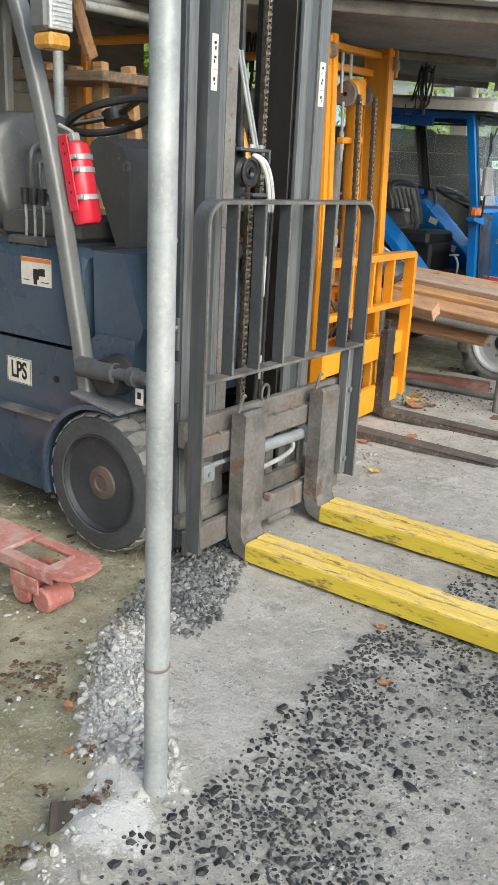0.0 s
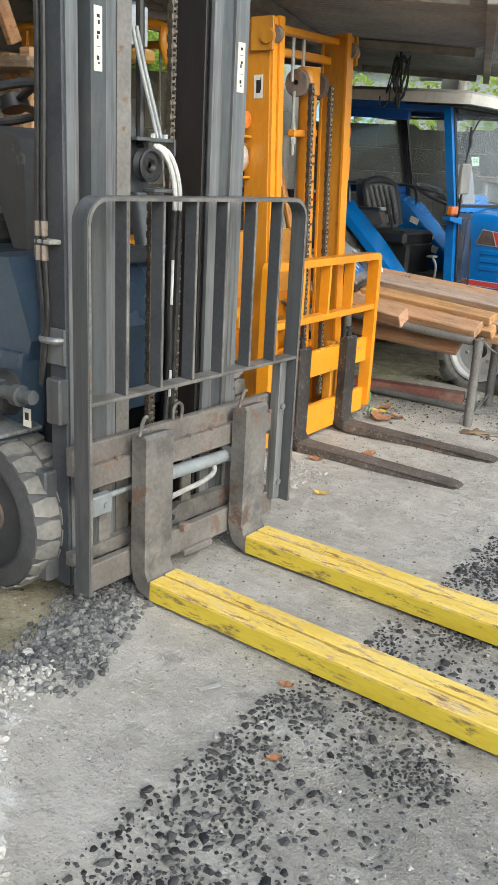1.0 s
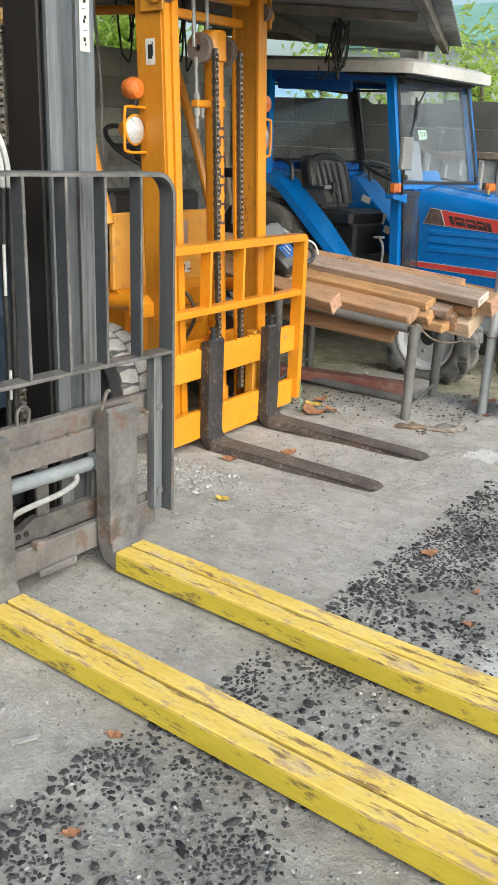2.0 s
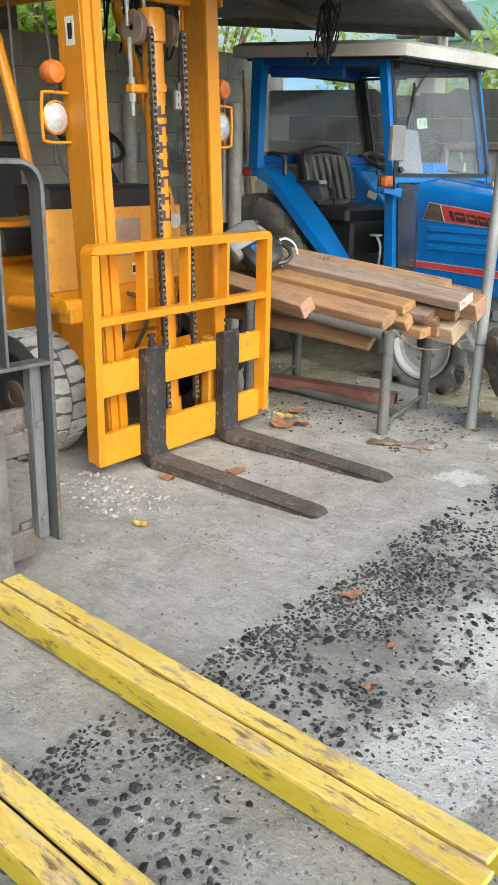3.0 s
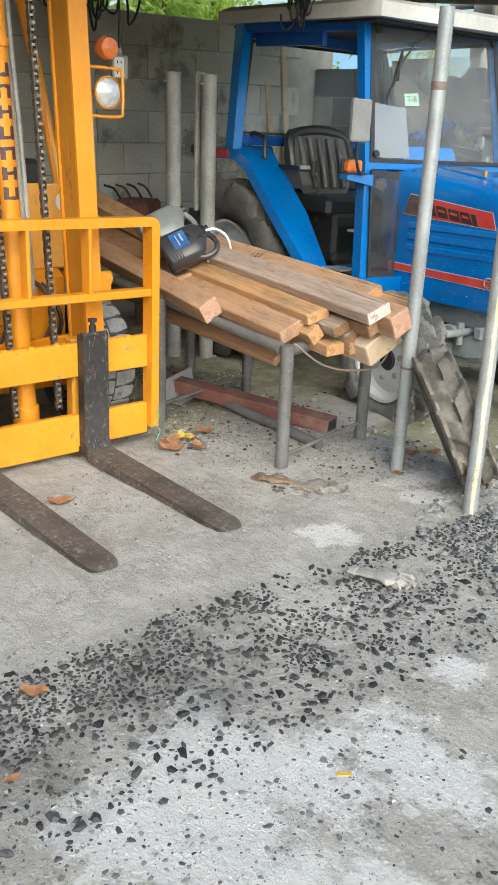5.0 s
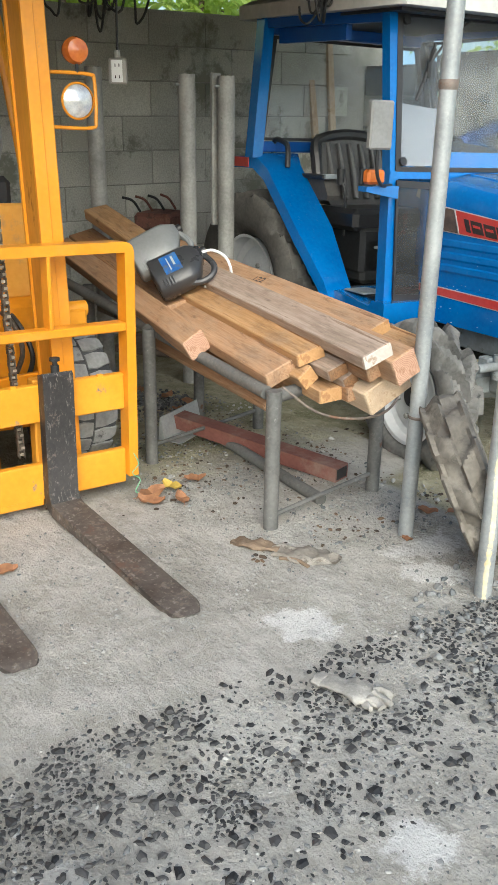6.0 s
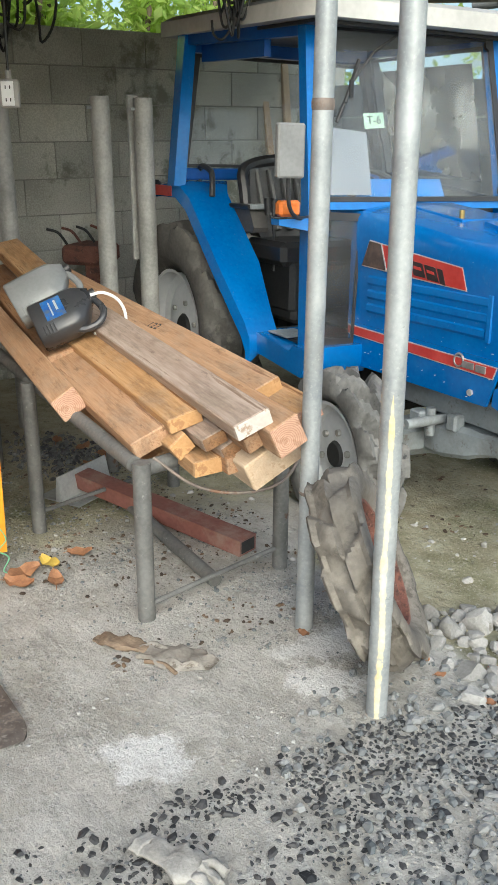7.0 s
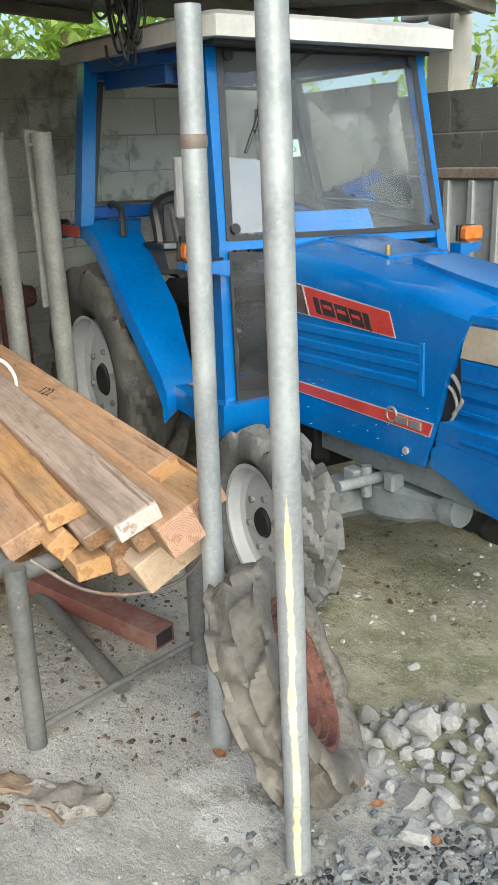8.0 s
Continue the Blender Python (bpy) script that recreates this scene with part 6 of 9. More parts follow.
# yellow of the mast's outer sides, with their shade mixed into the colour
YEL_B = mat("weathered_shaded_yellow", (0.46, 0.18, 0.010), (0.60, 0.25, 0.018), 0.5, 0.0, s1=2.5, s2=60, bump=0.06, spots=(0.34, 0.15, 0.03), spot_cut=0.60, spot_scale=6, stretch=(1, 1, 0.3))
FORKM = mat("scuffed_black_paint", (0.020, 0.019, 0.019), (0.045, 0.04, 0.038), 0.5, 0.1, s1=5, s2=70, bump=0.12, spots=(0.13, 0.105, 0.09), spot_cut=0.58, spot_scale=34)
weather(FORKM, (0.26, 0.235, 0.21), 120, 0.57, 0.66, 0.7, (0.5, 1, 0.25))
RADM = mat("rusty_plate", (0.30, 0.20, 0.155), (0.44, 0.33, 0.27), 0.7, s1=9, s2=140, bump=0.5)
BLADEM = weather(weather(mat("scuffed_blade", (0.060, 0.050, 0.044), (0.130, 0.110, 0.096), 0.6, 0.2, s1=7, s2=70, bump=0.25, spots=(0.19, 0.16, 0.135), spot_cut=0.54, spot_scale=26), (0.30, 0.275, 0.25), 60, 0.55, 0.65, 0.75), (0.14, 0.07, 0.045), 9, 0.58, 0.68, 0.6)
GREENTIE = mat("green_string", (0.10, 0.35, 0.18), (0.2, 0.5, 0.3), 0.6, bump=0)
yellow_forklift()


# ---------- blue tractor ----------
LAMPC = mat("tinted_headlight", (0.42, 0.36, 0.27), (0.55, 0.49, 0.40), 0.2, 0.2, s1=9, coat=0.6)
CHIPPED = mat("chipped_pale_paint", (0.24, 0.29, 0.36), (0.40, 0.43, 0.46), 0.6, s1=60)
BADGE = mat("tarnished_badge", (0.20, 0.19, 0.19), (0.34, 0.31, 0.30), 0.45, 0.4, s1=40)
DECAL_D = mat("faded_dark_decal", (0.05, 0.038, 0.035), (0.13, 0.09, 0.075), 0.5, s1=30)
MIRRORB = mat("grey_mirror_back", (0.17, 0.17, 0.167), (0.24, 0.24, 0.235), 0.5, s1=6)
def tractor():
    f = thing("tractor", "small blue cab tractor with white cab roof and open doorway, parked", "tractor", stand(-1.623, 6.345, -6.0, -0.022))
    # bonnet, narrowing a little to the nose
    BN = [(-0.03, 1.085, 0.276), (0.12, 1.078, 0.272), (0.40, 1.042, 0.261), (0.66, 1.004, 0.251), (0.79, 0.980, 0.245), (0.862, 0.966, 0.242)]

    def flank(x):
        """Half width of the bonnet at x."""
        return 0.276 - 0.038 * (x + 0.03) / 0.89
    rings = []
    for k, (x, zt, hw) in enumerate(BN):
        xb = x - (0.115, 0.10, 0.10, 0.03, 0.0, -0.02)[5 - k] if k > 2 else x
        xm = x - (0.035 if k == 5 else 0.012 if k == 4 else 0.0)
        half = [(xb, hw, 0.655), (xm - (0.045 if k == 5 else 0.0), hw + 0.002, zt - 0.19), (xm, hw + 0.003, zt - 0.085), (x, hw - 0.002, zt - 0.028), (x, hw - 0.022, zt - 0.004), (x, hw - 0.06, zt + 0.006), (x, 0.10, zt + 0.022), (x, 0.03, zt + 0.026)]
        rings.append([(p[0], -p[1], p[2]) for p in half] + half[::-1])
    hood = part("bonnet", Geo().loft(rings), BLUE, f, "glossy blue bonnet")
    part("bonnet_panel", Geo().prism([(0.46, -0.09), (0.70, -0.115), (0.835, -0.115), (0.835, 0.115), (0.70, 0.115), (0.46, 0.09)], -0.004, 0.016, "z", Matrix.Translation((0.46, 0, 1.054)) @ pose(0, 0, 0, 0, 9.0, 0) @ Matrix.Translation((-0.46, 0, 0))), BLUE, hood, "raised bonnet top panel")
    part("bonnet_panel", Geo().box((0.22, 0, 1.082), (0.34, 0.24, 0.016), 0.006, Matrix.Translation((0.22, 0, 1.082)) @ pose(0, 0, 0, 0, 6.5, 0) @ Matrix.Translation((-0.22, 0, -1.082))), BLUE, hood)
    part("bonnet_pin", Geo().cyl((0.36, -0.10, 1.06), (0.36, -0.10, 1.10), 0.009, seg=10), BRASS, hood, "small brass cap")
    side_m = Matrix.Translation((0, -0.2765, 0)) @ pose(0, 0, 0, 0, 0, 2.45) @ Matrix.Translation((0.03, 0, 0))
    # pressed swage lines on the flank
    g = Geo()
    for z, x1 in ((0.842, 0.66), (0.792, 0.655), (0.742, 0.65)):
        g.loft([[(x, -0.0005, z - 0.021), (x, -0.010, z - 0.010), (x, -0.010, z + 0.010), (x, -0.0005, z + 0.017)] for x in (0.06, x1)])
    part("bonnet_rib", g, BLUE, hood).matrix_local = side_m
    part("rib_edge", Geo().box((0.665, -0.004, 0.79), (0.02, 0.010, 0.15), 0.004), BLUE, hood).matrix_local = side_m

    # maker's decal as plain shapes
    def flat(poly, y, mtl, nm, lab="", th=0.002):
        ob = part(nm, Geo().prism(poly, y, y - th, "y"), mtl, hood, lab)
        ob.matrix_local = side_m
        return ob
    flat([(0.055, 0.984), (0.532, 0.936), (0.560, 0.862), (0.016, 0.888)], -0.0035, SILVER, "decal_edge")
    flat([(0.058, 0.980), (0.529, 0.933), (0.555, 0.866), (0.021, 0.892)], -0.0050, RED_D, "decal", "red bonnet decal with dark plain blocks")
    flat([(0.058, 0.980), (0.125, 0.9735), (0.160, 0.8855), (0.021, 0.892)], -0.0065, DECAL_D, "decal_block")
    flat([(0.122, 0.9745), (0.128, 0.974), (0.163, 0.885), (0.157, 0.8855)], -0.0075, SILVER, "decal_edge")
    for k, (x, w2) in enumerate(((0.178, 0.026), (0.214, 0.060), (0.284, 0.060), (0.352, 0.056), (0.415, 0.026))):
        z = 0.945 - (x - 0.178) * 0.10
        flat([(x, z), (x + w2, z - w2 * 0.10), (x + w2 + 0.022, z - 0.052), (x + 0.022, z - 0.048)], -0.0065, DARK_D, "decal_block")
        if k in (1, 2, 3):
            flat([(x + 0.016, z - 0.016), (x + w2 - 0.006, z - 0.020), (x + w2, z - 0.030), (x + 0.020, z - 0.026)], -0.0075, RED_D, "decal_slot")
    for sg in (-1, 1):
        sm = side_m if sg < 0 else Matrix.Diagonal((1, -1, 1, 1)) @ side_m
        sk = part("skirt_panel", Geo().prism([(-0.045, 0.515), (0.685, 0.512), (0.715, 0.60), (0.735, 0.665), (-0.045, 0.675)], 0.004, -0.006, "y") if sg < 0 else Geo().prism([(-0.045, 0.515), (0.685, 0.512), (0.735, 0.665), (-0.045, 0.675)], -0.006, 0.004, "y"), BLUE, f, "lower bonnet side panel")
        sk.matrix_local = sm
    flat([(-0.043, 0.665), (0.722, 0.648), (0.708, 0.606), (-0.043, 0.628)], -0.0075, SILVER, "stripe_edge")
    flat([(-0.043, 0.661), (0.718, 0.645), (0.705, 0.610), (-0.043, 0.632)], -0.0090, RED_D, "red_stripe", "red side stripe")
    bd = part("badge", Geo().lathe([(0.026, -0.0095), (0.022, -0.014), (0.018, -0.0135), (0.016, -0.0095)], 20, Matrix.Translation((0.555, 0, 0.640))).box((0.600, -0.012, 0.632), (0.05, 0.006, 0.022), 0.003).box((0.655, -0.012, 0.630), (0.045, 0.006, 0.024), 0.003), BADGE, f, "worn tarnished badge")
    bd.matrix_local = side_m
    chips = Geo()
    rc = random.Random(31)
    for k in range(46):
        x, z = rc.uniform(0.0, 0.70), rc.choice((rc.gauss(0.68, 0.012), rc.uniform(0.52, 0.66), rc.uniform(0.70, 0.98)))
        w2 = rc.uniform(0.0008, 0.0034)
        chips.prism([(x - w2, z), (x, z - w2 * 0.6), (x + w2 * rc.uniform(0.5, 1.6), z), (x, z + w2 * 0.5)], -0.0062 if z < 0.675 else -0.0030, -0.0112 if z < 0.675 else -0.0038, "y")
    ch = part("paint_chips", chips, CHIPPED, hood, "scattered pale paint chips", smooth=0)
    ch.matrix_local = side_m
    tagged(ch, kind="stuff")
    nose = part("grille_nose", Geo().loft([[(x0, sy * w2, z) for sy, x0 in ((-1, xa), (-1, xb2 - 0.06), (-0.82, xb2), (0.82, xb2), (1, xb2 - 0.06), (1, xa))] for z, xa, xb2, w2 in ((0.545, 0.745, 1.135, 0.240), (0.60, 0.752, 1.14, 0.243), (0.655, 0.765, 1.14, 0.244), (0.668, 0.812, 1.125, 0.232), (0.725, 0.832, 1.12, 0.230), (0.745, 0.840, 1.125, 0.244), (0.835, 0.832, 1.115, 0.242), (0.838, 0.827, 1.10, 0.236), (0.932, 0.846, 1.07, 0.234), (0.937, 0.846, 1.06, 0.240), (0.957, 0.858, 1.00, 0.236))]), BLUE, f, "blue grille nose")
    for sg in (-1, 1):
        part("headlight", Geo().prism([(0.828, 0.842), (0.846, 0.930), (1.005, 0.930), (1.05, 0.842)], sg * 0.232, sg * 0.2405, "y"), LAMPC, nose, "tinted wraparound headlight")
    for z in (0.62, 0.70, 0.79):
        part("nose_rib", Geo().box((0.96, -0.2435, z), (0.24, 0.010, 0.012), 0.004), BLUE, nose)
    part("radiator", Geo().box((0.79, 0, 0.77), (0.13, 0.448, 0.34), 0.01), BLACK_S, f)
    part("wiring", Geo().tube(curve_pts([(0.76, -0.222, 0.80), (0.81, -0.232, 0.775), (0.835, -0.232, 0.73), (0.80, -0.228, 0.68)]), 0.006), GALV_D, f)
    part("wiring", Geo().tube(curve_pts([(0.76, -0.222, 0.76), (0.80, -0.230, 0.74), (0.815, -0.230, 0.70), (0.79, -0.226, 0.66)]), 0.005), TAPE, f)
    part("bumper", Geo().prism([(0.735, 0.52), (0.74, 0.575), (0.79, 0.60), (1.20, 0.575), (1.235, 0.50), (1.22, 0.44), (0.975, 0.445), (0.815, 0.50)], -0.247, 0.247, "y"), BLUE, f, "blue front weight bracket")
    part("bumper_bolt", Geo().cyl((0.645, -0.252, 0.545), (0.645, -0.262, 0.545), 0.012, seg=6), GALV, f)
    # engine, frame, axle
    part("engine", Geo().box((0.35, 0, 0.66), (0.75, 0.36, 0.40), 0.03).box((-0.3, 0, 0.48), (0.8, 0.34, 0.34), 0.04), BLACK_S, f)
    part("frame_rail", Geo().box((0.55, -0.17, 0.46), (0.85, 0.03, 0.10), 0.006).box((0.55, 0.17, 0.46), (0.85, 0.03, 0.10), 0.006), CAST, f, "grey frame rail")
    part("front_axle", Geo().loft([[(0.31 + sx * r, y, 0.30 + sz * r) for sx, sz in ((-1, -0.5), (-0.5, -1), (0.5, -1), (1, -0.5), (1, 0.5), (0.5, 1), (-0.5, 1), (-1, 0.5))] for y, r in ((-0.42, 0.085), (-0.36, 0.06), (-0.15, 0.07), (0, 0.10), (0.15, 0.07), (0.36, 0.06), (0.42, 0.085))]).cyl((0.31, -0.40, 0.30), (0.31, -0.40, 0.44), 0.035, seg=14).cyl((0.31, 0.4, 0.30), (0.31, 0.4, 0.44), 0.035, seg=14).box((0.40, -0.25, 0.40), (0.06, 0.05, 0.05), 0.006), CAST, f, "light grey front axle")
    part("steering_ram", Geo().cyl((0.46, -0.36, 0.40), (0.46, 0.1, 0.40), 0.018, seg=12), CAST, f)
    part("axle_guard", Geo().loft([[(x, -0.15 + sy * w2, z + sz * h) for sy, sz in ((-1, -0.7), (-0.7, -1), (0.7, -1), (1, -0.7), (1, 0.7), (0.7, 1), (-0.7, 1), (-1, 0.7))] for x, z, w2, h in ((0.36, 0.315, 0.05, 0.055), (0.47, 0.325, 0.065, 0.062), (0.60, 0.345, 0.06, 0.055), (0.64, 0.35, 0.045, 0.042), (0.72, 0.365, 0.04, 0.035))]), CAST, f)
    part("axle_lug", Geo().cyl((0.44, -0.235, 0.34), (0.44, -0.235, 0.44), 0.018, seg=12), CAST, f)
    part("axle_bracket", Geo().box((0.53, -0.20, 0.405), (0.05, 0.05, 0.06), 0.008), CAST, f)
    part("axle_boss", Geo().cyl((0.72, -0.15, 0.365), (0.77, -0.15, 0.37), 0.05, 0.045, seg=16), CAST, f)
    for s in (-1, 1):
        wheel(f, "front_wheel", 0.285, s * 0.490, 0.262, 0.312, 0.165, 0.192, 11, 0.044, RUB_D if s < 0 else RUB, s, turn=-3)
        wheel(f, "rear_wheel", -1.0, s * 0.475, 0.495, 0.497, 0.27, 0.275, 9, 0.060, RUB_W, s)
    part("rear_axle", Geo().cyl((-1.0, -0.43, 0.495), (-1.0, 0.43, 0.495), 0.09, seg=20).box((-0.95, 0, 0.56), (0.5, 0.34, 0.40), 0.04), BLACK_S, f)
    # fenders
    for s in (-1, 1):
        prof = [(-1.24, 1.150), (-1.10, 1.162), (-0.95, 1.160), (-0.845, 1.110), (-0.55, 0.845), (-0.325, 0.655), (-0.285, 0.60), (-0.28, 0.54)]
        rings = []
        for x, z in prof:
            o, i2 = s * 0.585, s * (0.31 if s > 0 else (0.33 if x < -0.9 else (0.38 if x < -0.5 else 0.44)))
            rings.append([(x, i2, z - 0.012), (x, i2, z), (x, o - s * 0.07, z), (x + 0.012, o - s * 0.012, z - 0.018), (x, o, z - 0.07), (x - 0.01, o - s * 0.012, z - 0.07), (x, o - s * 0.07, z - 0.014)])
        fd = part("rear_fender", Geo().loft(rings), BLUE, f, "blue rear fender sloping to the step")
        if s > 0:
            side = part("fender_side", Geo().prism([(-1.20, 0.60), (-1.20, 1.152), (-0.95, 1.152), (-0.85, 1.104), (-0.55, 0.838), (-0.33, 0.648), (-0.29, 0.58)], 0.298, 0.309, "y"), BLUE, f, "blue inner fender panel with pale stickers")
            for sx, sz, sw2, sh in ((-0.74, 0.975, 0.075, 0.045), (-0.60, 0.855, 0.06, 0.07), (-0.55, 0.78, 0.055, 0.05)):
                sticker(f, at(sx, 0.2970, sz, SIDE @ pose(0, 0, 0, 0, 0, -18)), sw2, sh, [], base=PAPER, name="sticker", label="pale sticker on the fender")
        part("fender_decal", Geo().box((-1.10, s * 0.587, 1.118), (0.22, 0.004, 0.045), 0.001), RED_D, fd)
        part("grab_handle", Geo().tube(curve_pts([(-0.99, s * 0.45, 1.155), (-0.985, s * 0.45, 1.21), (-0.95, s * 0.45, 1.225), (-0.86, s * 0.455, 1.205), (-0.835, s * 0.46, 1.17), (-0.825, s * 0.465, 1.10)]), 0.013), PLAST, fd, "black grab handle")
    # floor and step
    part("step", Geo().prism([(-0.31, 0.525), (-0.31, 0.605), (-0.03, 0.575), (-0.01, 0.60), (0.075, 0.60), (0.075, 0.53), (0.05, 0.49)], -0.535, -0.25, "y"), BLUE, f, "blue step plate")
    part("step", Geo().prism([(-0.31, 0.525), (-0.31, 0.605), (-0.03, 0.575), (-0.01, 0.60), (0.075, 0.60), (0.075, 0.53), (0.05, 0.49)], 0.25, 0.50, "y"), BLUE, f)
    part("floor_mat", Geo().box((-0.17, 0, 0.592), (0.40, 0.92, 0.015), 0.004), PLAST, f)
    part("tread_plate", Geo().box((-0.20, -0.43, 0.606), (0.14, 0.12, 0.008), 0.002), CAST, f)
    # cab
    def pillar(p0, p1, w, d, nm="cab_pillar", mtl=BLUE):
        p0, p1 = Vector(p0), Vector(p1)
        rings = []
        for p in (p0, p1):
            rings.append([(p.x - d / 2, p.y - w / 2, p.z), (p.x + d / 2, p.y - w / 2, p.z), (p.x + d / 2, p.y + w / 2, p.z), (p.x - d / 2, p.y + w / 2, p.z)])
        return part(nm, Geo().loft(rings), mtl, f)
    for s in (-1, 1):
        dx = 0.035 * (s + 1)
        yb, ym, yt = (-0.475, -0.452, -0.410) if s < 0 else (0.47, 0.412, 0.388)
        pillar((-0.005 + dx, yb, 0.56), (-0.055 + dx, ym, 1.10), 0.045, 0.055)
        pillar((-0.055 + dx, ym, 1.10), (-0.185 + dx, yt, 1.735), 0.040, 0.050)
        # far pillar is black instead of blue: dimness behind the windscreen put into its colour
        pillar((-0.972, s * 0.570, 1.14), (-1.045, s * 0.478, 1.765), 0.055, 0.075, mtl=PLAST if s > 0 else BLUE)
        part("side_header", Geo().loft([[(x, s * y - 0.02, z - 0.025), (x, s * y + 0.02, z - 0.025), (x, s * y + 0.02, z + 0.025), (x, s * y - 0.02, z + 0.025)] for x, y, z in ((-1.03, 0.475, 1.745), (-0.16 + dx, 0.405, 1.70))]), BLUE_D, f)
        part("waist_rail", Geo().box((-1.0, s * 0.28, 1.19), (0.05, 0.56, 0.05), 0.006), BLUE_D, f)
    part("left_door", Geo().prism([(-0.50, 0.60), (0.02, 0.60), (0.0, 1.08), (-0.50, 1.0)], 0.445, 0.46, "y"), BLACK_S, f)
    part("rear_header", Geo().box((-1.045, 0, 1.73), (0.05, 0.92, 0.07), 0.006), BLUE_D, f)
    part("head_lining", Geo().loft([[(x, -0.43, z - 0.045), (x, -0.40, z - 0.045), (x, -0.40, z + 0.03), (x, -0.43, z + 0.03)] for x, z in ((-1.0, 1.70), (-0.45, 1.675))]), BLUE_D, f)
    part("front_sill", Geo().loft([[(x + ex, y, z) for ex, z in ((-0.015, 1.085), (0.02, 1.085), (0.015, 1.115), (-0.015, 1.115))] for x, y in ((-0.045, -0.47), (0.02, 0.43))]), BLUE, f)
    # roof shell, a little higher behind
    rim = [(-1.23, -0.523, 0.052), (-0.05, -0.507, 0.0), (0.0, -0.475, 0.0), (0.035, 0.44, 0.0), (-0.005, 0.475, 0.0), (-1.23, 0.47, 0.052)]
    inner = [(-1.19, -0.475, 0.052), (-0.10, -0.455, 0.0), (-0.06, -0.43, 0.0), (-0.03, 0.39, 0.0), (-0.06, 0.42, 0.0), (-1.19, 0.42, 0.052)]
    rf = part("cab_roof", Geo().loft([[(x, y, z + dz) for x, y, dz in rim] for z in (1.716, 1.722, 1.768)] + [[(x, y, 1.776 + dz) for x, y, dz in rim], [(x, y, 1.800 + dz) for x, y, dz in inner]]), CABROOF, f, "chalky white cab roof with overhanging rim")
    part("roof_lining", Geo().loft([[(x, -0.45, z), (x, 0.42, z), (x, 0.42, z - 0.012), (x, -0.45, z - 0.012)] for x, z in ((-1.18, 1.764), (-0.06, 1.716))]), PLAST, rf)
    # glazing
    def pane(pts, nm, label=""):
        a, b, c, d = [Vector(p) for p in pts]
        nrm = (b - a).cross(d - a).normalized() * 0.003
        g = Geo().add([p + nrm for p in (a, b, c, d)] + [p - nrm for p in (a, b, c, d)], [(0, 1, 2, 3), (7, 6, 5, 4), (0, 4, 5, 1), (1, 5, 6, 2), (2, 6, 7, 3), (3, 7, 4, 0)])
        ob = part(nm, g, {"windscreen": GLASS, "lower_window": GLASS_D}.get(nm, GLASS_C), f, label, smooth=0)
        ob.visible_shadow = False
        rim = []
        pts4 = [a, b, c, d]
        cen = (a + b + c + d) / 4
        gg = Geo()
        for k in range(4):
            p, q = pts4[k], pts4[(k + 1) % 4]
            p2, q2 = p + (cen - p).normalized() * 0.03, q + (cen - q).normalized() * 0.03
            n2 = nrm * 1.6
            gg.add([p + n2, q + n2, q2 + n2, p2 + n2, p - n2, q - n2, q2 - n2, p2 - n2], [(0, 1, 2, 3), (7, 6, 5, 4), (0, 4, 5, 1), (2, 6, 7, 3)])
        part("rubber_seal", gg, PLAST, ob, smooth=0)
        return ob
    ws = pane([(-0.030, -0.445, 1.112), (0.040, 0.405, 1.112), (-0.085, 0.372, 1.715), (-0.158, -0.392, 1.715)], "windscreen", "dusty flat windscreen")
    pane([(0.030, -0.458, 0.60), (0.040, -0.300, 0.59), (-0.005, -0.255, 1.070), (-0.015, -0.448, 1.080)], "lower_window", "scratched lower window")
    pane([(0.06, 0.275, 0.60), (0.06, 0.44, 0.60), (0.03, 0.39, 1.065), (0.03, 0.275, 1.065)], "lower_window")
    pane([(-0.99, 0.53, 1.22), (-0.99, -0.53, 1.22), (-1.035, -0.45, 1.69), (-1.035, 0.45, 1.69)], "rear_window")
    pane([(-0.95, 0.555, 1.2), (-0.01, 0.415, 1.11), (-0.13, 0.385, 1.69), (-1.01, 0.47, 1.71)], "side_window")
    for yy, zz, xx in ((-0.415, 1.150, -0.036), (0.375, 1.150, 0.030), (-0.36, 1.68, -0.148), (0.34, 1.68, -0.080)):
        part("pane_knob", Geo().cyl((xx + 0.006, yy, zz), (xx + 0.018, yy, zz + 0.003), 0.017, seg=16), PLAST, ws)
    part("wiper", Geo().tube([(-0.10, -0.235, 1.60), (-0.055, -0.318, 1.45)], 0.007).box((-0.06, -0.29, 1.50), (0.012, 0.016, 0.06), 0.002).tube([(-0.082, -0.245, 1.58), (-0.048, -0.355, 1.385)], 0.006).tube([(-0.095, -0.06, 1.70), (-0.085, -0.18, 1.63), (-0.078, -0.285, 1.51)], 0.005), PLAST, ws, "black wiper arm")
    wm = Matrix.Translation((-0.074, -0.172, 1.396)) @ pose(0, 0, 0, 0, 0, -4.5) @ pose(0, 0, 0, 90, 0, 90) @ pose(0, 0, 0, -12, 0, 4)
    tg = sticker(f, Matrix.Translation((-0.004, 0, 0)) @ wm, 0.085, 0.055, [], base=PAPER_G, name="paper_tag", label="pale green paper tag marked T-6")
    text("T-6", 0.042, INK, tg, Matrix.Translation((0, 0, 0.0015)))
    part("grey_sunfilm", Geo().add([(-0.046, -0.425, 1.135), (-0.028, -0.20, 1.135), (-0.082, -0.20, 1.355), (-0.10, -0.412, 1.375)], [(0, 1, 2, 3)]), GREYSHEET, ws, "grey sheet stuck behind the glass")
    # mirror, lamps
    mi = part("mirror", Geo().box((0.09, -0.628, 1.283), (0.03, 0.105, 0.175), 0.014), MIRRORB, f, "grey plastic wing mirror")
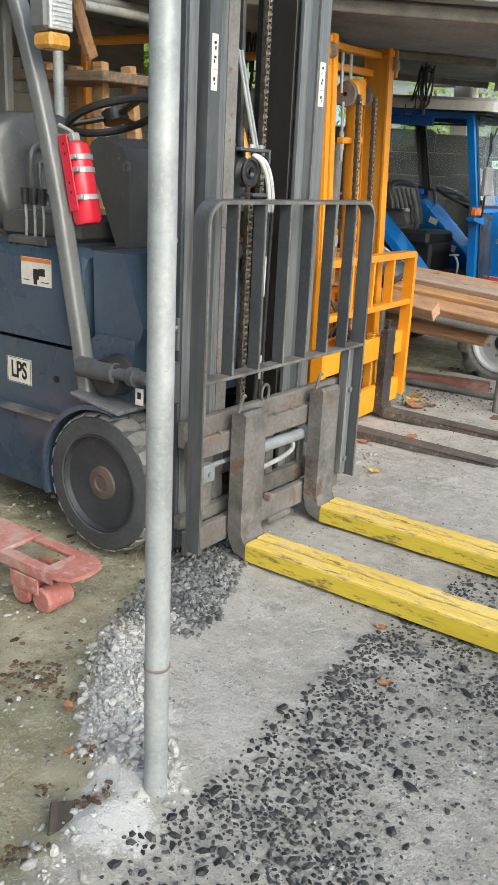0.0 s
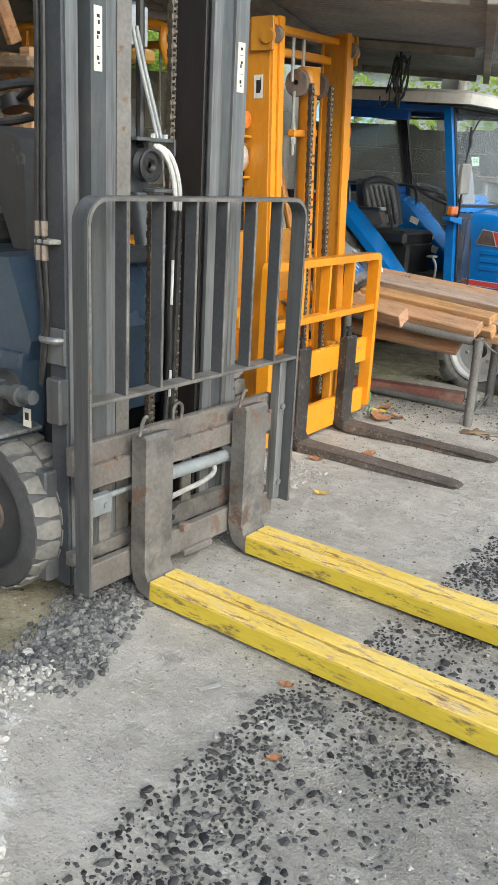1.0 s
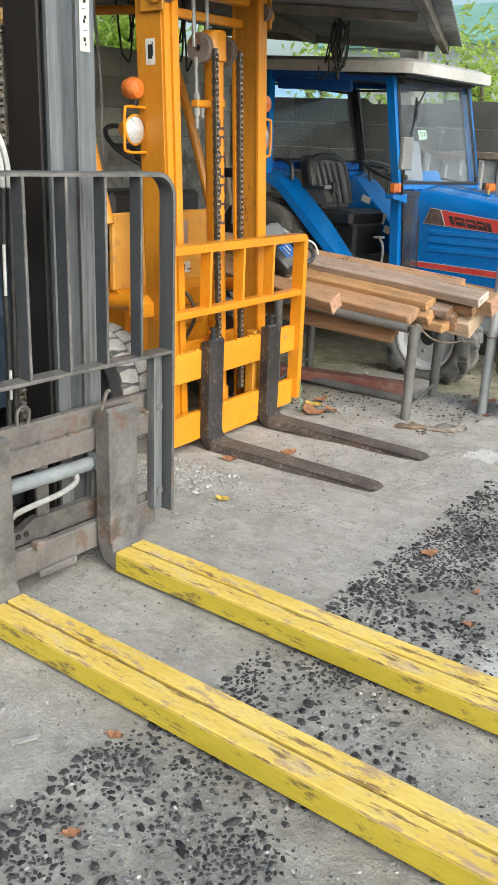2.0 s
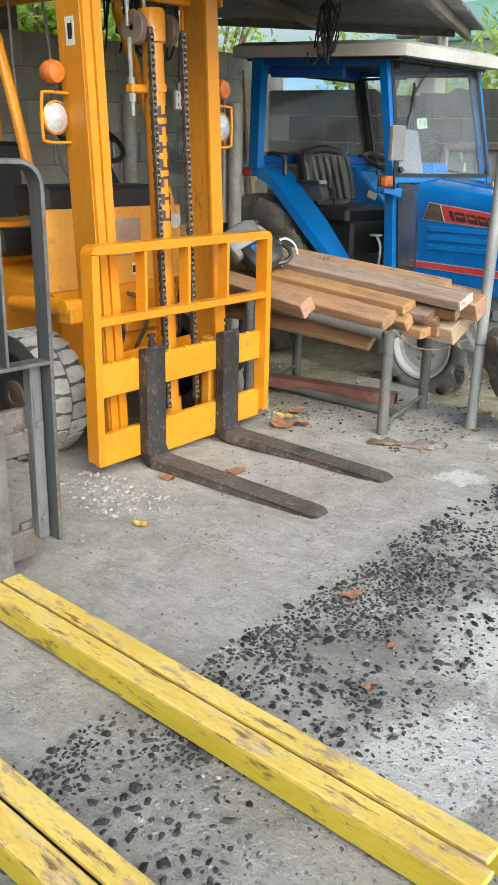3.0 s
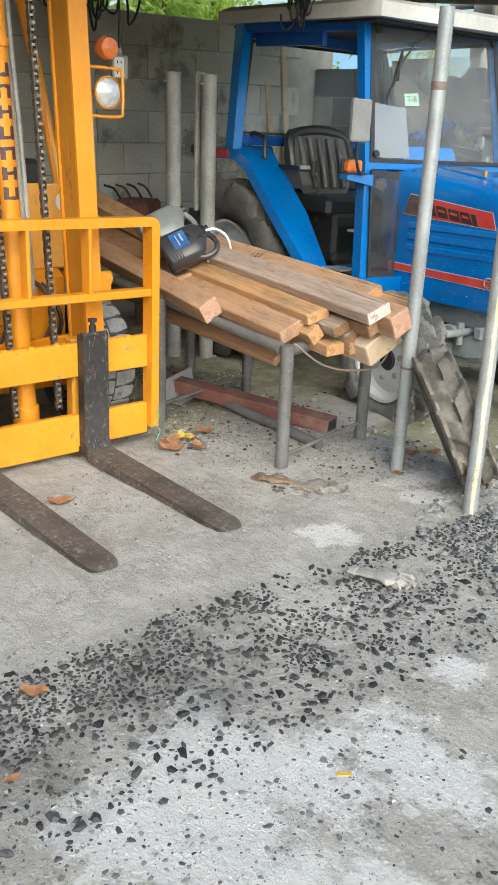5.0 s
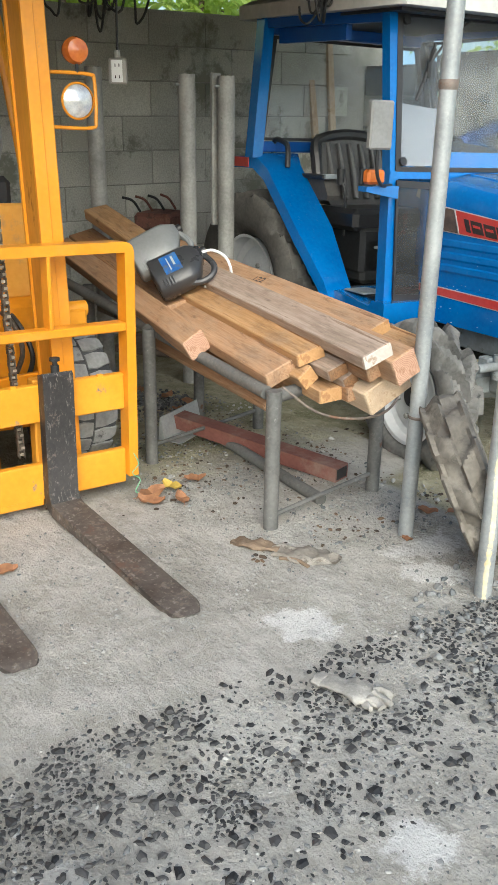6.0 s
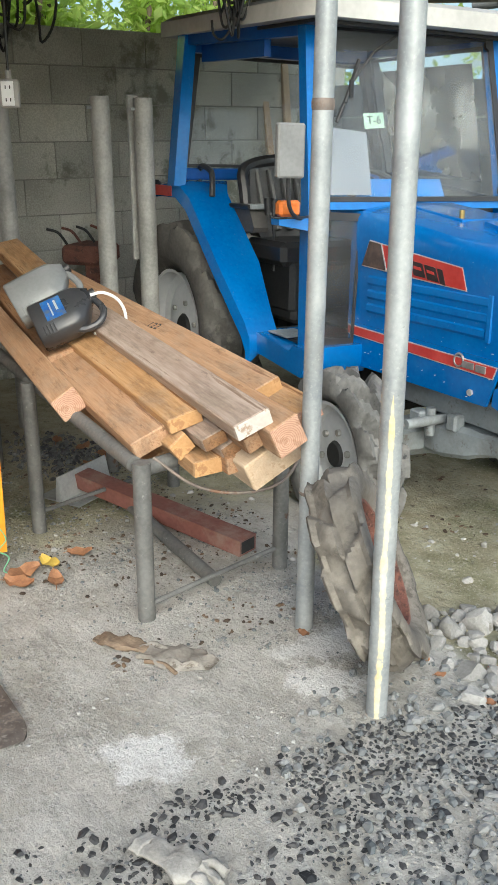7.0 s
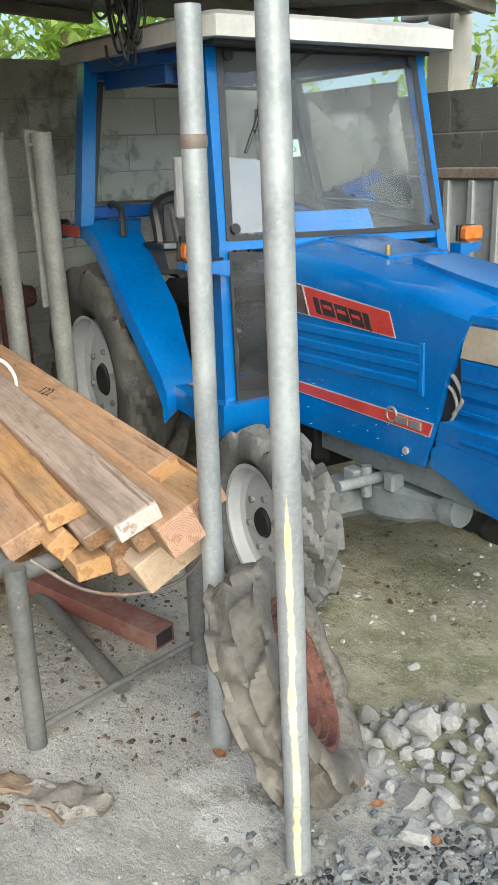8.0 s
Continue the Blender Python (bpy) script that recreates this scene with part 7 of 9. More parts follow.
    part("mirror_arm", Geo().tube(curve_pts([(-0.02, -0.47, 1.06), (0.05, -0.57, 1.065), (0.08, -0.62, 1.11), (0.085, -0.628, 1.20)]), 0.007), PLAST, mi)
    for s in (-1, 1):
        lx, ly = (0.020, -0.588) if s < 0 else (0.075, 0.53)
        la = part("indicator", Geo().box((lx, ly, 1.094), (0.045, 0.085, 0.055), 0.01), ORANGE, f, "orange indicator lamp")
        part("lamp_back", Geo().box((lx - 0.029, ly, 1.094), (0.018, 0.09, 0.06), 0.006), PLAST, la)
        part("lamp_bracket", Geo().prism([(s * 0.47, 1.01), (s * 0.47, 1.06), (ly + s * 0.04, 1.058), (ly + s * 0.04, 1.038)], lx - 0.045, lx + 0.01, "x"), BLUE, la)
    # seat and controls
    rings = []
    for z, w, x in ((0.90, 0.15, -0.82), (0.94, 0.18, -0.83), (1.08, 0.185, -0.87), (1.19, 0.17, -0.90), (1.225, 0.13, -0.91)):
        rings.append([(x + 0.05, -w - 0.06, z), (x + 0.03, -w * 0.55 - 0.06, z), (x + 0.03, w * 0.55 - 0.06, z), (x + 0.05, w - 0.06, z), (x - 0.06, w * 0.94 - 0.06, z), (x - 0.06, -w * 0.94 - 0.06, z)])
    sm = Matrix.Translation((0.06, -0.07, 0.03))
    sb = part("seat_back", Geo().loft(rings), SEAT, f, "worn grey moulded seat")
    sb.matrix_local = sm
    g = Geo()
    for y in (-0.19, -0.125, -0.06, 0.005, 0.07):
        g.tube([(-0.775, y, 0.93), (-0.82, y, 1.08), (-0.865, y, 1.18)], 0.016)
    part("seat_rib", g, SEAT, sb)
    part("seat_rim", Geo().tube(curve_pts([(-0.79, -0.26, 0.92), (-0.83, -0.265, 1.08), (-0.87, -0.24, 1.19), (-0.88, -0.06, 1.225), (-0.87, 0.12, 1.19), (-0.83, 0.145, 1.08), (-0.79, 0.14, 0.92)]), 0.026), PLAST, sb)
    part("seat_cushion", Geo().box((-0.61, -0.13, 0.88), (0.34, 0.40, 0.10), 0.03), PLAST, f)
    part("seat_base", Geo().box((-0.60, -0.12, 0.74), (0.34, 0.34, 0.22), 0.02), BLACK_S, f)
    part("console", Geo().prism([(-0.80, 0.96), (-0.80, 1.055), (-0.64, 1.055), (-0.60, 0.98), (-0.61, 0.96)], -0.38, -0.31, "y"), CONSOLE, f, "brown-grey side console")
    part("console_top", Geo().box((-0.73, -0.355, 1.064), (0.22, 0.085, 0.018), 0.005), PLAST, f)
    part("lever_slot_plate", Geo().box((-0.625, -0.355, 1.066), (0.03, 0.07, 0.022), 0.003), CAST, f)
    lv = part("gear_lever", Geo().tube(curve_pts([(-0.58, -0.29, 0.80), (-0.57, -0.30, 0.98), (-0.60, -0.31, 1.06)]), 0.008), PLAST, f)
    part("lever_knob", Geo().cyl((-0.60, -0.31, 1.03), (-0.605, -0.31, 1.10), 0.016, 0.02, seg=12), PLAST, lv)
    part("pedal_arm", Geo().tube(curve_pts([(-0.20, -0.33, 0.58), (-0.19, -0.33, 0.72), (-0.22, -0.33, 0.78)]), 0.008).box((-0.225, -0.33, 0.785), (0.05, 0.06, 0.012), 0.003), GALV_D, f)
    part("control_box", Geo().box((-0.56, -0.13, 0.70), (0.26, 0.30, 0.22), 0.02), BLACK_S, f)
    sticker(f, at(-0.60, -0.2815, 0.735, SIDE), 0.06, 0.075, [(0, 0.02, 0.045, 0.006), (0, 0.005, 0.045, 0.004), (0, -0.01, 0.045, 0.004), (0, -0.022, 0.045, 0.004)], name="instruction_label")
    mm = at(-0.42, 0.05, 1.17, pose(0, 0, 0, 90, 0, 90) @ pose(0, 0, 0, 22, 0, 0))
    sw = part("steering_wheel", Geo().lathe([(0.175 + 0.012 * math.cos(k * math.pi / 4), 0.012 * math.sin(k * math.pi / 4)) for k in range(8)], 36, mm, closed=True), PLAST, f, "black steering wheel")
    part("wheel_spokes", Geo().cyl((0, -0.02, 0), (0, 0.02, 0), 0.04, seg=16, m=mm).box((0, 0, 0), (0.34, 0.012, 0.03), 0.004, mm).box((0, 0, 0.08), (0.03, 0.012, 0.16), 0.004, mm), PLAST, sw)
    part("dashboard", Geo().prism([(-0.10, 0.60), (-0.12, 1.10), (-0.17, 1.19), (-0.25, 1.10), (-0.20, 0.60)], -0.13, 0.24, "y"), BLUE, f, "blue dashboard cowl")
    part("steering_column", Geo().cyl((-0.22, 0.05, 1.06), (-0.41, 0.05, 1.16), 0.035, seg=14), PLAST, f)
    part("tail_pod", Geo().box((-1.26, -0.585, 1.13), (0.10, 0.10, 0.06), 0.02), PLAST, f)
    part("drawbar_frame", Geo().box((-1.5, 0, 0.62), (0.35, 0.5, 0.06), 0.01).box((-1.52, -0.42, 0.55), (0.25, 0.10, 0.16), 0.02), RUST, f, "rust-red implement hitch")
    return f


tractor()


# ---------- loose tractor tyre leaning on the post ----------
ax = Vector((0.604, 0.67, 0.43)).normalized()
q = Vector((0, 1, 0)).rotation_difference(ax).to_matrix().to_4x4()
lt = thing("loose_wheel", "old muddy tractor tyre on a rusty rim, leaning against a post", "tyre", Matrix.Translation((-0.641, 5.277, 0.222)) @ q @ pose(0, 0, 0, 0, 20, 0))
part("tyre_casing", ag_tyre(Geo(), 0.268, 0.132, 10, 0.027, 0.168, 0.42, 0.13, 5, 0.006), RUB_B, lt, "brown muddy lugged casing", smooth=50)
part("rim", Geo().lathe([(0.171, 0.040), (0.166, 0.046), (0.158, 0.044), (0.154, 0.026), (0.147, 0.022), (0.143, 0.031), (0.138, 0.031), (0.134, 0.016), (0.120, 0.012), (0.116, 0.020), (0.110, 0.020), (0.106, 0.004), (0.085, 0.0), (0.080, 0.008), (0.07, 0.006), (0.045, -0.012), (0.001, -0.012)], 40), RIM_R, lt, "rusty red-brown rim")


# ---------- timber rack ----------
def rack():
    f = thing("pipe_rack", "low rack of weathered steel pipes carrying timber", "rack", Matrix.Translation((-1.5, 5.1, 0)))
    o = Vector((-1.5, 5.1, 0))
    legs = [(-1.108, 4.884, 0.44), (-1.175, 5.395, 0.44), (-1.873, 4.87, 0.48), (-2.316, 5.366, 0.50), (-2.02, 5.49, 0.49), (-2.62, 4.98, 0.51)]
    for x, y, z in legs:
        part("leg", Geo().cyl(Vector((x, y, gz(x, y) - 0.04)) - o, Vector((x, y + 0.004, z)) - o, 0.0245, seg=20), LEGM, f)
    bars = [((-1.14, 4.884, 0.425), (-2.95, 4.95, 0.51)), ((-1.19, 5.395, 0.425), (-2.95, 5.46, 0.51)), ((-1.12, 4.90, 0.415), (-1.19, 5.38, 0.415)), ((-1.873, 4.87, 0.475), (-2.02, 5.49, 0.48))]
    for a, b in bars:
        part("rail", Geo().cyl(Vector(a) - o, Vector(b) - o, 0.022, seg=16), LEGM, f)
    part("rebar_brace", Geo().cyl(Vector((-1.103, 4.90, gz(-1.1, 4.9) + 0.05)) - o, Vector((-1.175, 5.39, gz(-1.1, 5.4) + 0.07)) - o, 0.008, seg=10), LEGM, f)
    part("rebar_brace", Geo().cyl(Vector((-1.873, 4.88, gz(-1.87, 4.9) + 0.06)) - o, Vector((-2.02, 5.49, gz(-2, 5.5) + 0.07)) - o, 0.008, seg=10), LEGM, f)
    part("floor_rail", Geo().cyl(Vector((-1.17, 5.15, gz(-1.2, 5.15) + 0.02)) - o, Vector((-2.3, 5.25, gz(-2.3, 5.25) + 0.02)) - o, 0.022, seg=14), LEGM, f)
    for x, y, z in ((-2.74, 5.80, 1.385), (-2.85, 5.65, 1.392), (-3.12, 5.30, 1.42)):
        p = part("upright_post", Geo().cyl(Vector((x, y, gz(x, y) - 0.05)) - o, Vector((x, y, z)) - o, 0.041, seg=24), GALV_D, f, "thick weathered pipe upright")
        part("pipe_mouth", Geo().cyl(Vector((x, y, z - 0.002)) - o, Vector((x, y, z + 0.001)) - o, 0.034, seg=20), BLACK_S, p)
        part("set_screw", Geo().cyl(Vector((x - 0.0, y - 0.035, z - 0.045)) - o, Vector((x - 0.0, y - 0.062, z - 0.045)) - o, 0.006, seg=8), GALV, p)
    part("flat_strip", Geo().box(Vector((-2.80, 5.78, 1.05)) - o, (0.02, 0.05, 0.7), 0.003), GALV_D, f)
    part("stop_bar", Geo().box(Vector((-2.5, 5.2, 0.33)) - o, (0.9, 0.05, 0.05), 0.006), RUSTY, f)
    return f


rack()


def plank(name, label, x1, y1, z1, length, w, h, yaw, pitch, roll, wood, end, category="timber", endcap=0.0, over=None, group="stacked timbers"):
    """A sawn timber whose front end's centre is at (x1, y1, z1), running back."""
    m = Matrix.Translation((x1, y1, z1)) @ pose(0, 0, 0, 0, 0, yaw) @ pose(0, 0, 0, 0, pitch, 0) @ pose(0, 0, 0, roll, 0, 0)
    t = thing(name, label, category, m, group=group)
    part("length", Geo().box((-length / 2, 0, 0), (length, w, h), 0.004), wood, t)
    part("cut_end", Geo().box((0.0006 - endcap / 2, 0, 0), (0.003 + endcap, w - 0.004 + (0.006 if endcap else 0), h - 0.004 + (0.006 if endcap else 0)), 0.001), end, t)
    return t


# front end, yaw of the run, pitch upwards to the back
P = 2.6
plank("square_post", "square red-brown post with a growth-ringed sawn end", -0.815, 5.150, 0.545, 1.9, 0.088, 0.088, -5, P, 26, WOOD_B, END_P)
plank("plank", "grey-brown plank with a chalky cut end", -0.850, 5.068, 0.582, 1.35, 0.105, 0.045, -6, P, 20, WOOD_C, END_W)
plank("plank", "tan plank with a pencilled number on its face", -1.03, 5.232, 0.588, 1.65, 0.11, 0.055, -4, P, 22, WOOD_B, END_O)
plank("plank", "orange plank end with dark knot", -0.885, 5.262, 0.558, 1.4, 0.095, 0.05, -4, P, 24, WOOD_A, END_P)
plank("plank", "orange-brown plank with flaked surface", -1.09, 5.015, 0.535, 1.15, 0.10, 0.042, -6, P, 14, WOOD_A, END_O)
plank("plank", "wide tan plank at the edge of the stack", -1.135, 4.945, 0.482, 1.5, 0.13, 0.05, -6, P, 22, WOOD_B, WOOD_B)
plank("square_post", "round-edged post with a pink sawn end", -1.535, 4.875, 0.490, 1.5, 0.085, 0.08, -7, P + 2, 32, WOOD_B, END_P)
plank("plank", "brown plank lying under the others", -1.0, 5.05, 0.500, 1.2, 0.07, 0.04, -5, P, 20, WOOD_C, WOOD_E)
plank("offcut", "small brown offcut under the planks", -0.985, 5.09, 0.470, 0.8, 0.055, 0.04, -3, P, 26, WOOD_C, WOOD_E)
plank("offcut", "bright orange sawn batten under the planks", -1.075, 4.995, 0.470, 1.0, 0.06, 0.055, -5, P, 38, WOOD_A, END_O)
plank("offcut", "orange batten with a cut end", -1.01, 5.035, 0.425, 1.0, 0.085, 0.045, -5, P, 2, WOOD_A, END_O)
plank("offcut", "narrow brown batten under the planks", -0.975, 5.09, 0.43, 0.9, 0.04, 0.05, -4, P, 6, WOOD_E, WOOD_B)
plank("board", "pale planed board at the bottom of the stack", -0.905, 5.175, 0.445, 1.6, 0.17, 0.085, -4, P, 26, WOOD_D, WOOD_D)
plank("plank", "red-brown plank beside the posts", -0.90, 5.105, 0.515, 1.5, 0.055, 0.05, -5, P, 25, WOOD_E, WOOD_B)
plank("long_plank", "long warm brown plank reaching to the back", -1.9, 5.03, 0.535, 1.25, 0.13, 0.05, -8, 5, 14, WOOD_E, WOOD_B)
plank("long_plank", "warm brown plank rising against the wall", -2.05, 5.19, 0.60, 1.05, 0.12, 0.05, -4, 9, 10, WOOD_A, WOOD_B)
plank("wide_board", "curved tan board hanging below the stack", -1.25, 5.02, 0.375, 0.95, 0.16, 0.03, -4, 1, 40, WOOD_B, WOOD_B)
single("steel_hoop", Geo().tube(curve_pts([(-1.12, 4.93, 0.44), (-1.06, 5.02, 0.36), (-1.0, 5.12, 0.335), (-0.98, 5.24, 0.34), (-1.02, 5.34, 0.38), (-1.10, 5.39, 0.43)]), 0.0045, 6), RUSTY, "thin steel hoop slung under the timber", "hoop")
# pencilled number on the tan plank
num = thing("pencil_mark", "pencilled number 122 on a plank", "marking", Matrix.Translation((-1.03, 5.232, 0.588)) @ pose(0, 0, 0, 0, 0, -4) @ pose(0, 0, 0, 0, P, 0) @ pose(0, 0, 0, 22, 0, 0))
text("122", 0.045, INK, num, at(-0.70, 0.0, 0.0282, pose(0, 0, 0, 0, 0, 8)), depth=0.0002)

# rusty primer channel on the floor
t = thing("steel_channel", "red-primed box steel bar lying on the ground under the rack", "steel bar", Matrix.Translation((-1.31, 5.365, gz(-1.31, 5.365) + 0.029)) @ pose(0, 0, 0, 0, 0, 15) @ pose(0, 0, 0, 0, 1, 0))
part("bar", Geo().prism([(-0.04, -0.028), (0.04, -0.028), (0.04, 0.028), (-0.04, 0.028)], -0.86, 0.0, "x"), PRIMER, t)
part("open_end", Geo().box((0.0006, 0, 0), (0.002, 0.064, 0.042), 0.001), BLACK_S, t)


# ---------- oil cans on the stack ----------
def can(name, label, m, body_m, blue):
    t = thing(name, label, "oil can", m, group="oil cans")
    rings = []
    for z, w, d in ((0.0, 0.092, 0.052), (0.008, 0.098, 0.058), (0.16, 0.098, 0.058), (0.20, 0.09, 0.054), (0.235, 0.055, 0.04), (0.262, 0.03, 0.026)):
        dx = 0 if z < 0.19 else (z - 0.19) * -0.6
        rings.append([(dx + w * cx, d * cy, z) for cx, cy in ((-1, -0.7), (-0.8, -1), (0.8, -1), (1, -0.7), (1, 0.7), (0.8, 1), (-0.8, 1), (-1, 0.7))])
    b = part("bottle", Geo().loft(rings), body_m, t, smooth=50)
    part("handle", Geo().tube(curve_pts([(0.085, 0, 0.15), (0.105, 0, 0.20), (0.095, 0, 0.255), (0.05, 0, 0.285), (-0.01, 0, 0.272), (-0.035, 0, 0.25)]), 0.015), body_m, t)
    part("cap", Geo().cyl((-0.048, 0, 0.262), (-0.05, 0, 0.285), 0.021, seg=20), PLAST, t)
    g = Geo()
    for z in (0.03, 0.045, 0.06, 0.075):
        g.box((0.07, -0.0585, z), (0.05, 0.004, 0.006), 0.002)
    part("moulded_rib", g, body_m, t)
    if blue:
        lb = part("label_panel", Geo().box((-0.02, -0.0590, 0.10), (0.10, 0.002, 0.085), 0.001), LABELB, t, "scuffed blue printed label")
        part("print_bar", Geo().box((-0.03, -0.0606, 0.115), (0.05, 0.0012, 0.010), 0.0003), SILVER, lb)
        part("print_bar", Geo().box((-0.02, -0.0606, 0.09), (0.07, 0.0012, 0.006), 0.0003), SILVER, lb)
    return t


def can_pose(centre, z_axis, face):
    """Can lying with its base-to-neck line along z_axis and its labelled side towards face."""
    z = Vector(z_axis).normalized()
    n = Vector(face)
    n = (n - z * n.dot(z)).normalized()
    x = (-n).cross(z)
    m = Matrix((x, -n, z)).transposed().to_4x4()
    return Matrix.Translation(Vector(centre) - z * 0.105) @ m @ Matrix.Scale(0.80, 4)


can("oil_can", "silver-grey plastic oil can lying on the timber", can_pose((-2.03, 5.01, 0.735), (0.24, 0.86, 0.42), (0.6, -0.45, 0.55)), JUG_G, False)
can("oil_can", "black plastic oil can with a blue label lying on its side", can_pose((-1.915, 5.04, 0.672), (0.28, 0.84, 0.36), (0.55, -0.35, 0.70)), JUG_B, True)
st = single("plastic_strap", Geo().tube(curve_pts([(-1.90, 5.12, 0.735), (-1.89, 5.17, 0.742), (-1.87, 5.215, 0.715), (-1.86, 5.235, 0.665), (-1.86, 5.225, 0.618), (-1.865, 5.18, 0.603), (-1.87, 5.12, 0.612)]), 0.0055), WHITEP, "white plastic strap looped over the timber", "strap")


# ---------- red pallet truck fork ----------
pj = thing("pallet_truck", "faded red pallet truck with one scuffed fork on the earth floor", "pallet truck", Matrix.Translation((-1.31, 1.745, gz(-1.4, 1.77) - 0.02)) @ pose(0, 0, 0, 0, 0, -3))
for dy in (0.0, -0.38):
    g = Geo()
    g.box((-0.725, dy, 0.1435), (0.85, 0.16, 0.013), 0.003)
    g.box((-0.21, dy - 0.0615, 0.1435), (0.18, 0.037, 0.013), 0.003)
    g.box((-0.21, dy + 0.0615, 0.1435), (0.18, 0.037, 0.013), 0.003)
    g.prism([(-0.12, dy - 0.08), (-0.05, dy - 0.08), (-0.012, dy - 0.06), (0.0, dy - 0.02), (0.0, dy + 0.02), (-0.012, dy + 0.06), (-0.05, dy + 0.08), (-0.12, dy + 0.08)], 0.137, 0.150, "z")
    g.box((-0.6, dy - 0.076, 0.127), (1.05, 0.008, 0.028), 0.002).box((-0.6, dy + 0.076, 0.127), (1.05, 0.008, 0.028), 0.002)
    fk = part("fork", g, JACKRED, pj, "faded red pressed-steel fork with slot")
    for rx in (-0.125, -0.215):
        part("load_roller", Geo().lathe([(0.001, -0.05), (0.034, -0.05), (0.040, -0.042), (0.040, 0.042), (0.034, 0.05), (0.001, 0.05)], 24, Matrix.Translation((rx, dy - 0.028, 0.042))), JACKRED, fk, "red load roller")
    for sy in (-0.082, 0.024):
        part("roller_link", Geo().box((-0.19, dy + sy, 0.085), (0.12, 0.008, 0.05), 0.006), JACKRED, fk)
part("head_block", Geo().box((-1.2, -0.19, 0.16), (0.14, 0.5, 0.22), 0.02), JACKRED, pj)
part("steer_wheel", Geo().cyl((-1.28, -0.24, 0.08), (-1.28, -0.14, 0.08), 0.08, seg=24), PLAST, pj)
part("drawbar", Geo().tube([(-1.28, -0.19, 0.2), (-1.36, -0.19, 1.05)], 0.018).tube([(-1.36, -0.30, 1.05), (-1.36, -0.08, 1.05)], 0.014), JACKRED, pj)


# ---------- rusty implement by the back wall ----------
ri = thing("rusty_implement", "rust-red steel implement with tines lying by the back wall", "implement", Matrix.Translation((-3.52, 5.86, gz(-3.52, 5.86))) @ pose(0, 0, 0, 0, 0, 35))
part("body", Geo().box((0, 0.02, 0.75), (0.22, 0.26, 0.10), 0.02).box((0.05, 0, 0.38), (0.10, 0.14, 0.74), 0.02), RIM_R, ri)
part("skid", Geo().box((0, 0, 0.012), (0.5, 0.30, 0.05), 0.01), RUSTY, ri)
for k in range(4):
    part("tine", Geo().tube(curve_pts([(-0.05 + 0.04 * k, -0.13 + 0.07 * k, 0.81), (-0.08 + 0.04 * k, -0.16 + 0.07 * k, 0.87), (-0.13 + 0.04 * k, -0.19 + 0.08 * k, 0.89)]), 0.007), RIM_R if k % 2 else BLACK_S, ri)


# ---------- hanging cables, socket ----------
def hang(name, label, strands, r=0.005, material=HOSE):
    t = thing(name, label, "cable", Matrix.Identity(4))
    for s2 in strands:
        part("cable_strand", Geo().tube(curve_pts(s2, 5), r, 6), material, t)
    return t


rnd = random.Random(11)
cs = []
c0 = Vector((-2.19, 5.90, 1.80))
for k in range(9):
    w, h = rnd.uniform(0.025, 0.065), rnd.uniform(0.09, 0.15)
    dx, dy = rnd.uniform(-0.03, 0.03), rnd.uniform(-0.03, 0.03)
    loop = []
    for i in range(13):
        a = 2 * math.pi * i / 12
        loop.append(c0 + Vector((dx + 0.6 * w * math.sin(a + k), dy + w * math.sin(a) * (0.6 + 0.4 * math.cos(a)) , 0.08 - h + h * math.cos(a) + rnd.uniform(-0.012, 0.012))))
    cs.append(loop)
cs.append([c0 + Vector(p) for p in ((0.0, 0.02, 0.14), (-0.02, 0.05, -0.02), (-0.05, 0.06, -0.12), (-0.09, 0.02, -0.21), (-0.10, -0.02, -0.20), (-0.10, -0.03, -0.15))])
cs.append([c0 + Vector(p) for p in ((0.0, 0.0, 0.14), (0.05, -0.10, 0.0), (0.06, -0.15, -0.05), (0.05, -0.12, -0.09), (0.0, -0.04, -0.04))])
hang("cable_coil", "coil of black cable hanging from the roof over the tractor cab", cs)
ob = thing("power_socket", "old grey power socket box hanging on a cable", "socket", Matrix.Translation((-2.60, 5.165, 1.385)) @ pose(0, 0, 0, 0, 0, -25))
part("box", Geo().box((0, 0, 0), (0.045, 0.075, 0.10), 0.006), BOXM, ob)
fp = part("face_plate", Geo().box((0.023, -0.005, 0.0), (0.006, 0.045, 0.085), 0.002), WHITEP, ob)
part("socket_slots", Geo().box((0.0265, -0.012, 0.022), (0.001, 0.004, 0.012), 0.0002).box((0.0265, 0.004, 0.022), (0.001, 0.004, 0.012), 0.0002).box((0.0265, -0.012, -0.022), (0.001, 0.004, 0.012), 0.0002).box((0.0265, 0.004, -0.022), (0.001, 0.004, 0.012), 0.0002), INK, fp)
part("gland", Geo().cyl((0, 0, 0.05), (0, 0, 0.08), 0.012, seg=12), BOXM, ob)
part("feed_cable", Geo().tube(curve_pts([(0, 0, 0.07), (0.0, 0.005, 0.3), (-0.02, 0.0, 0.5)]), 0.005, 6), HOSE, ob)
ws2 = []
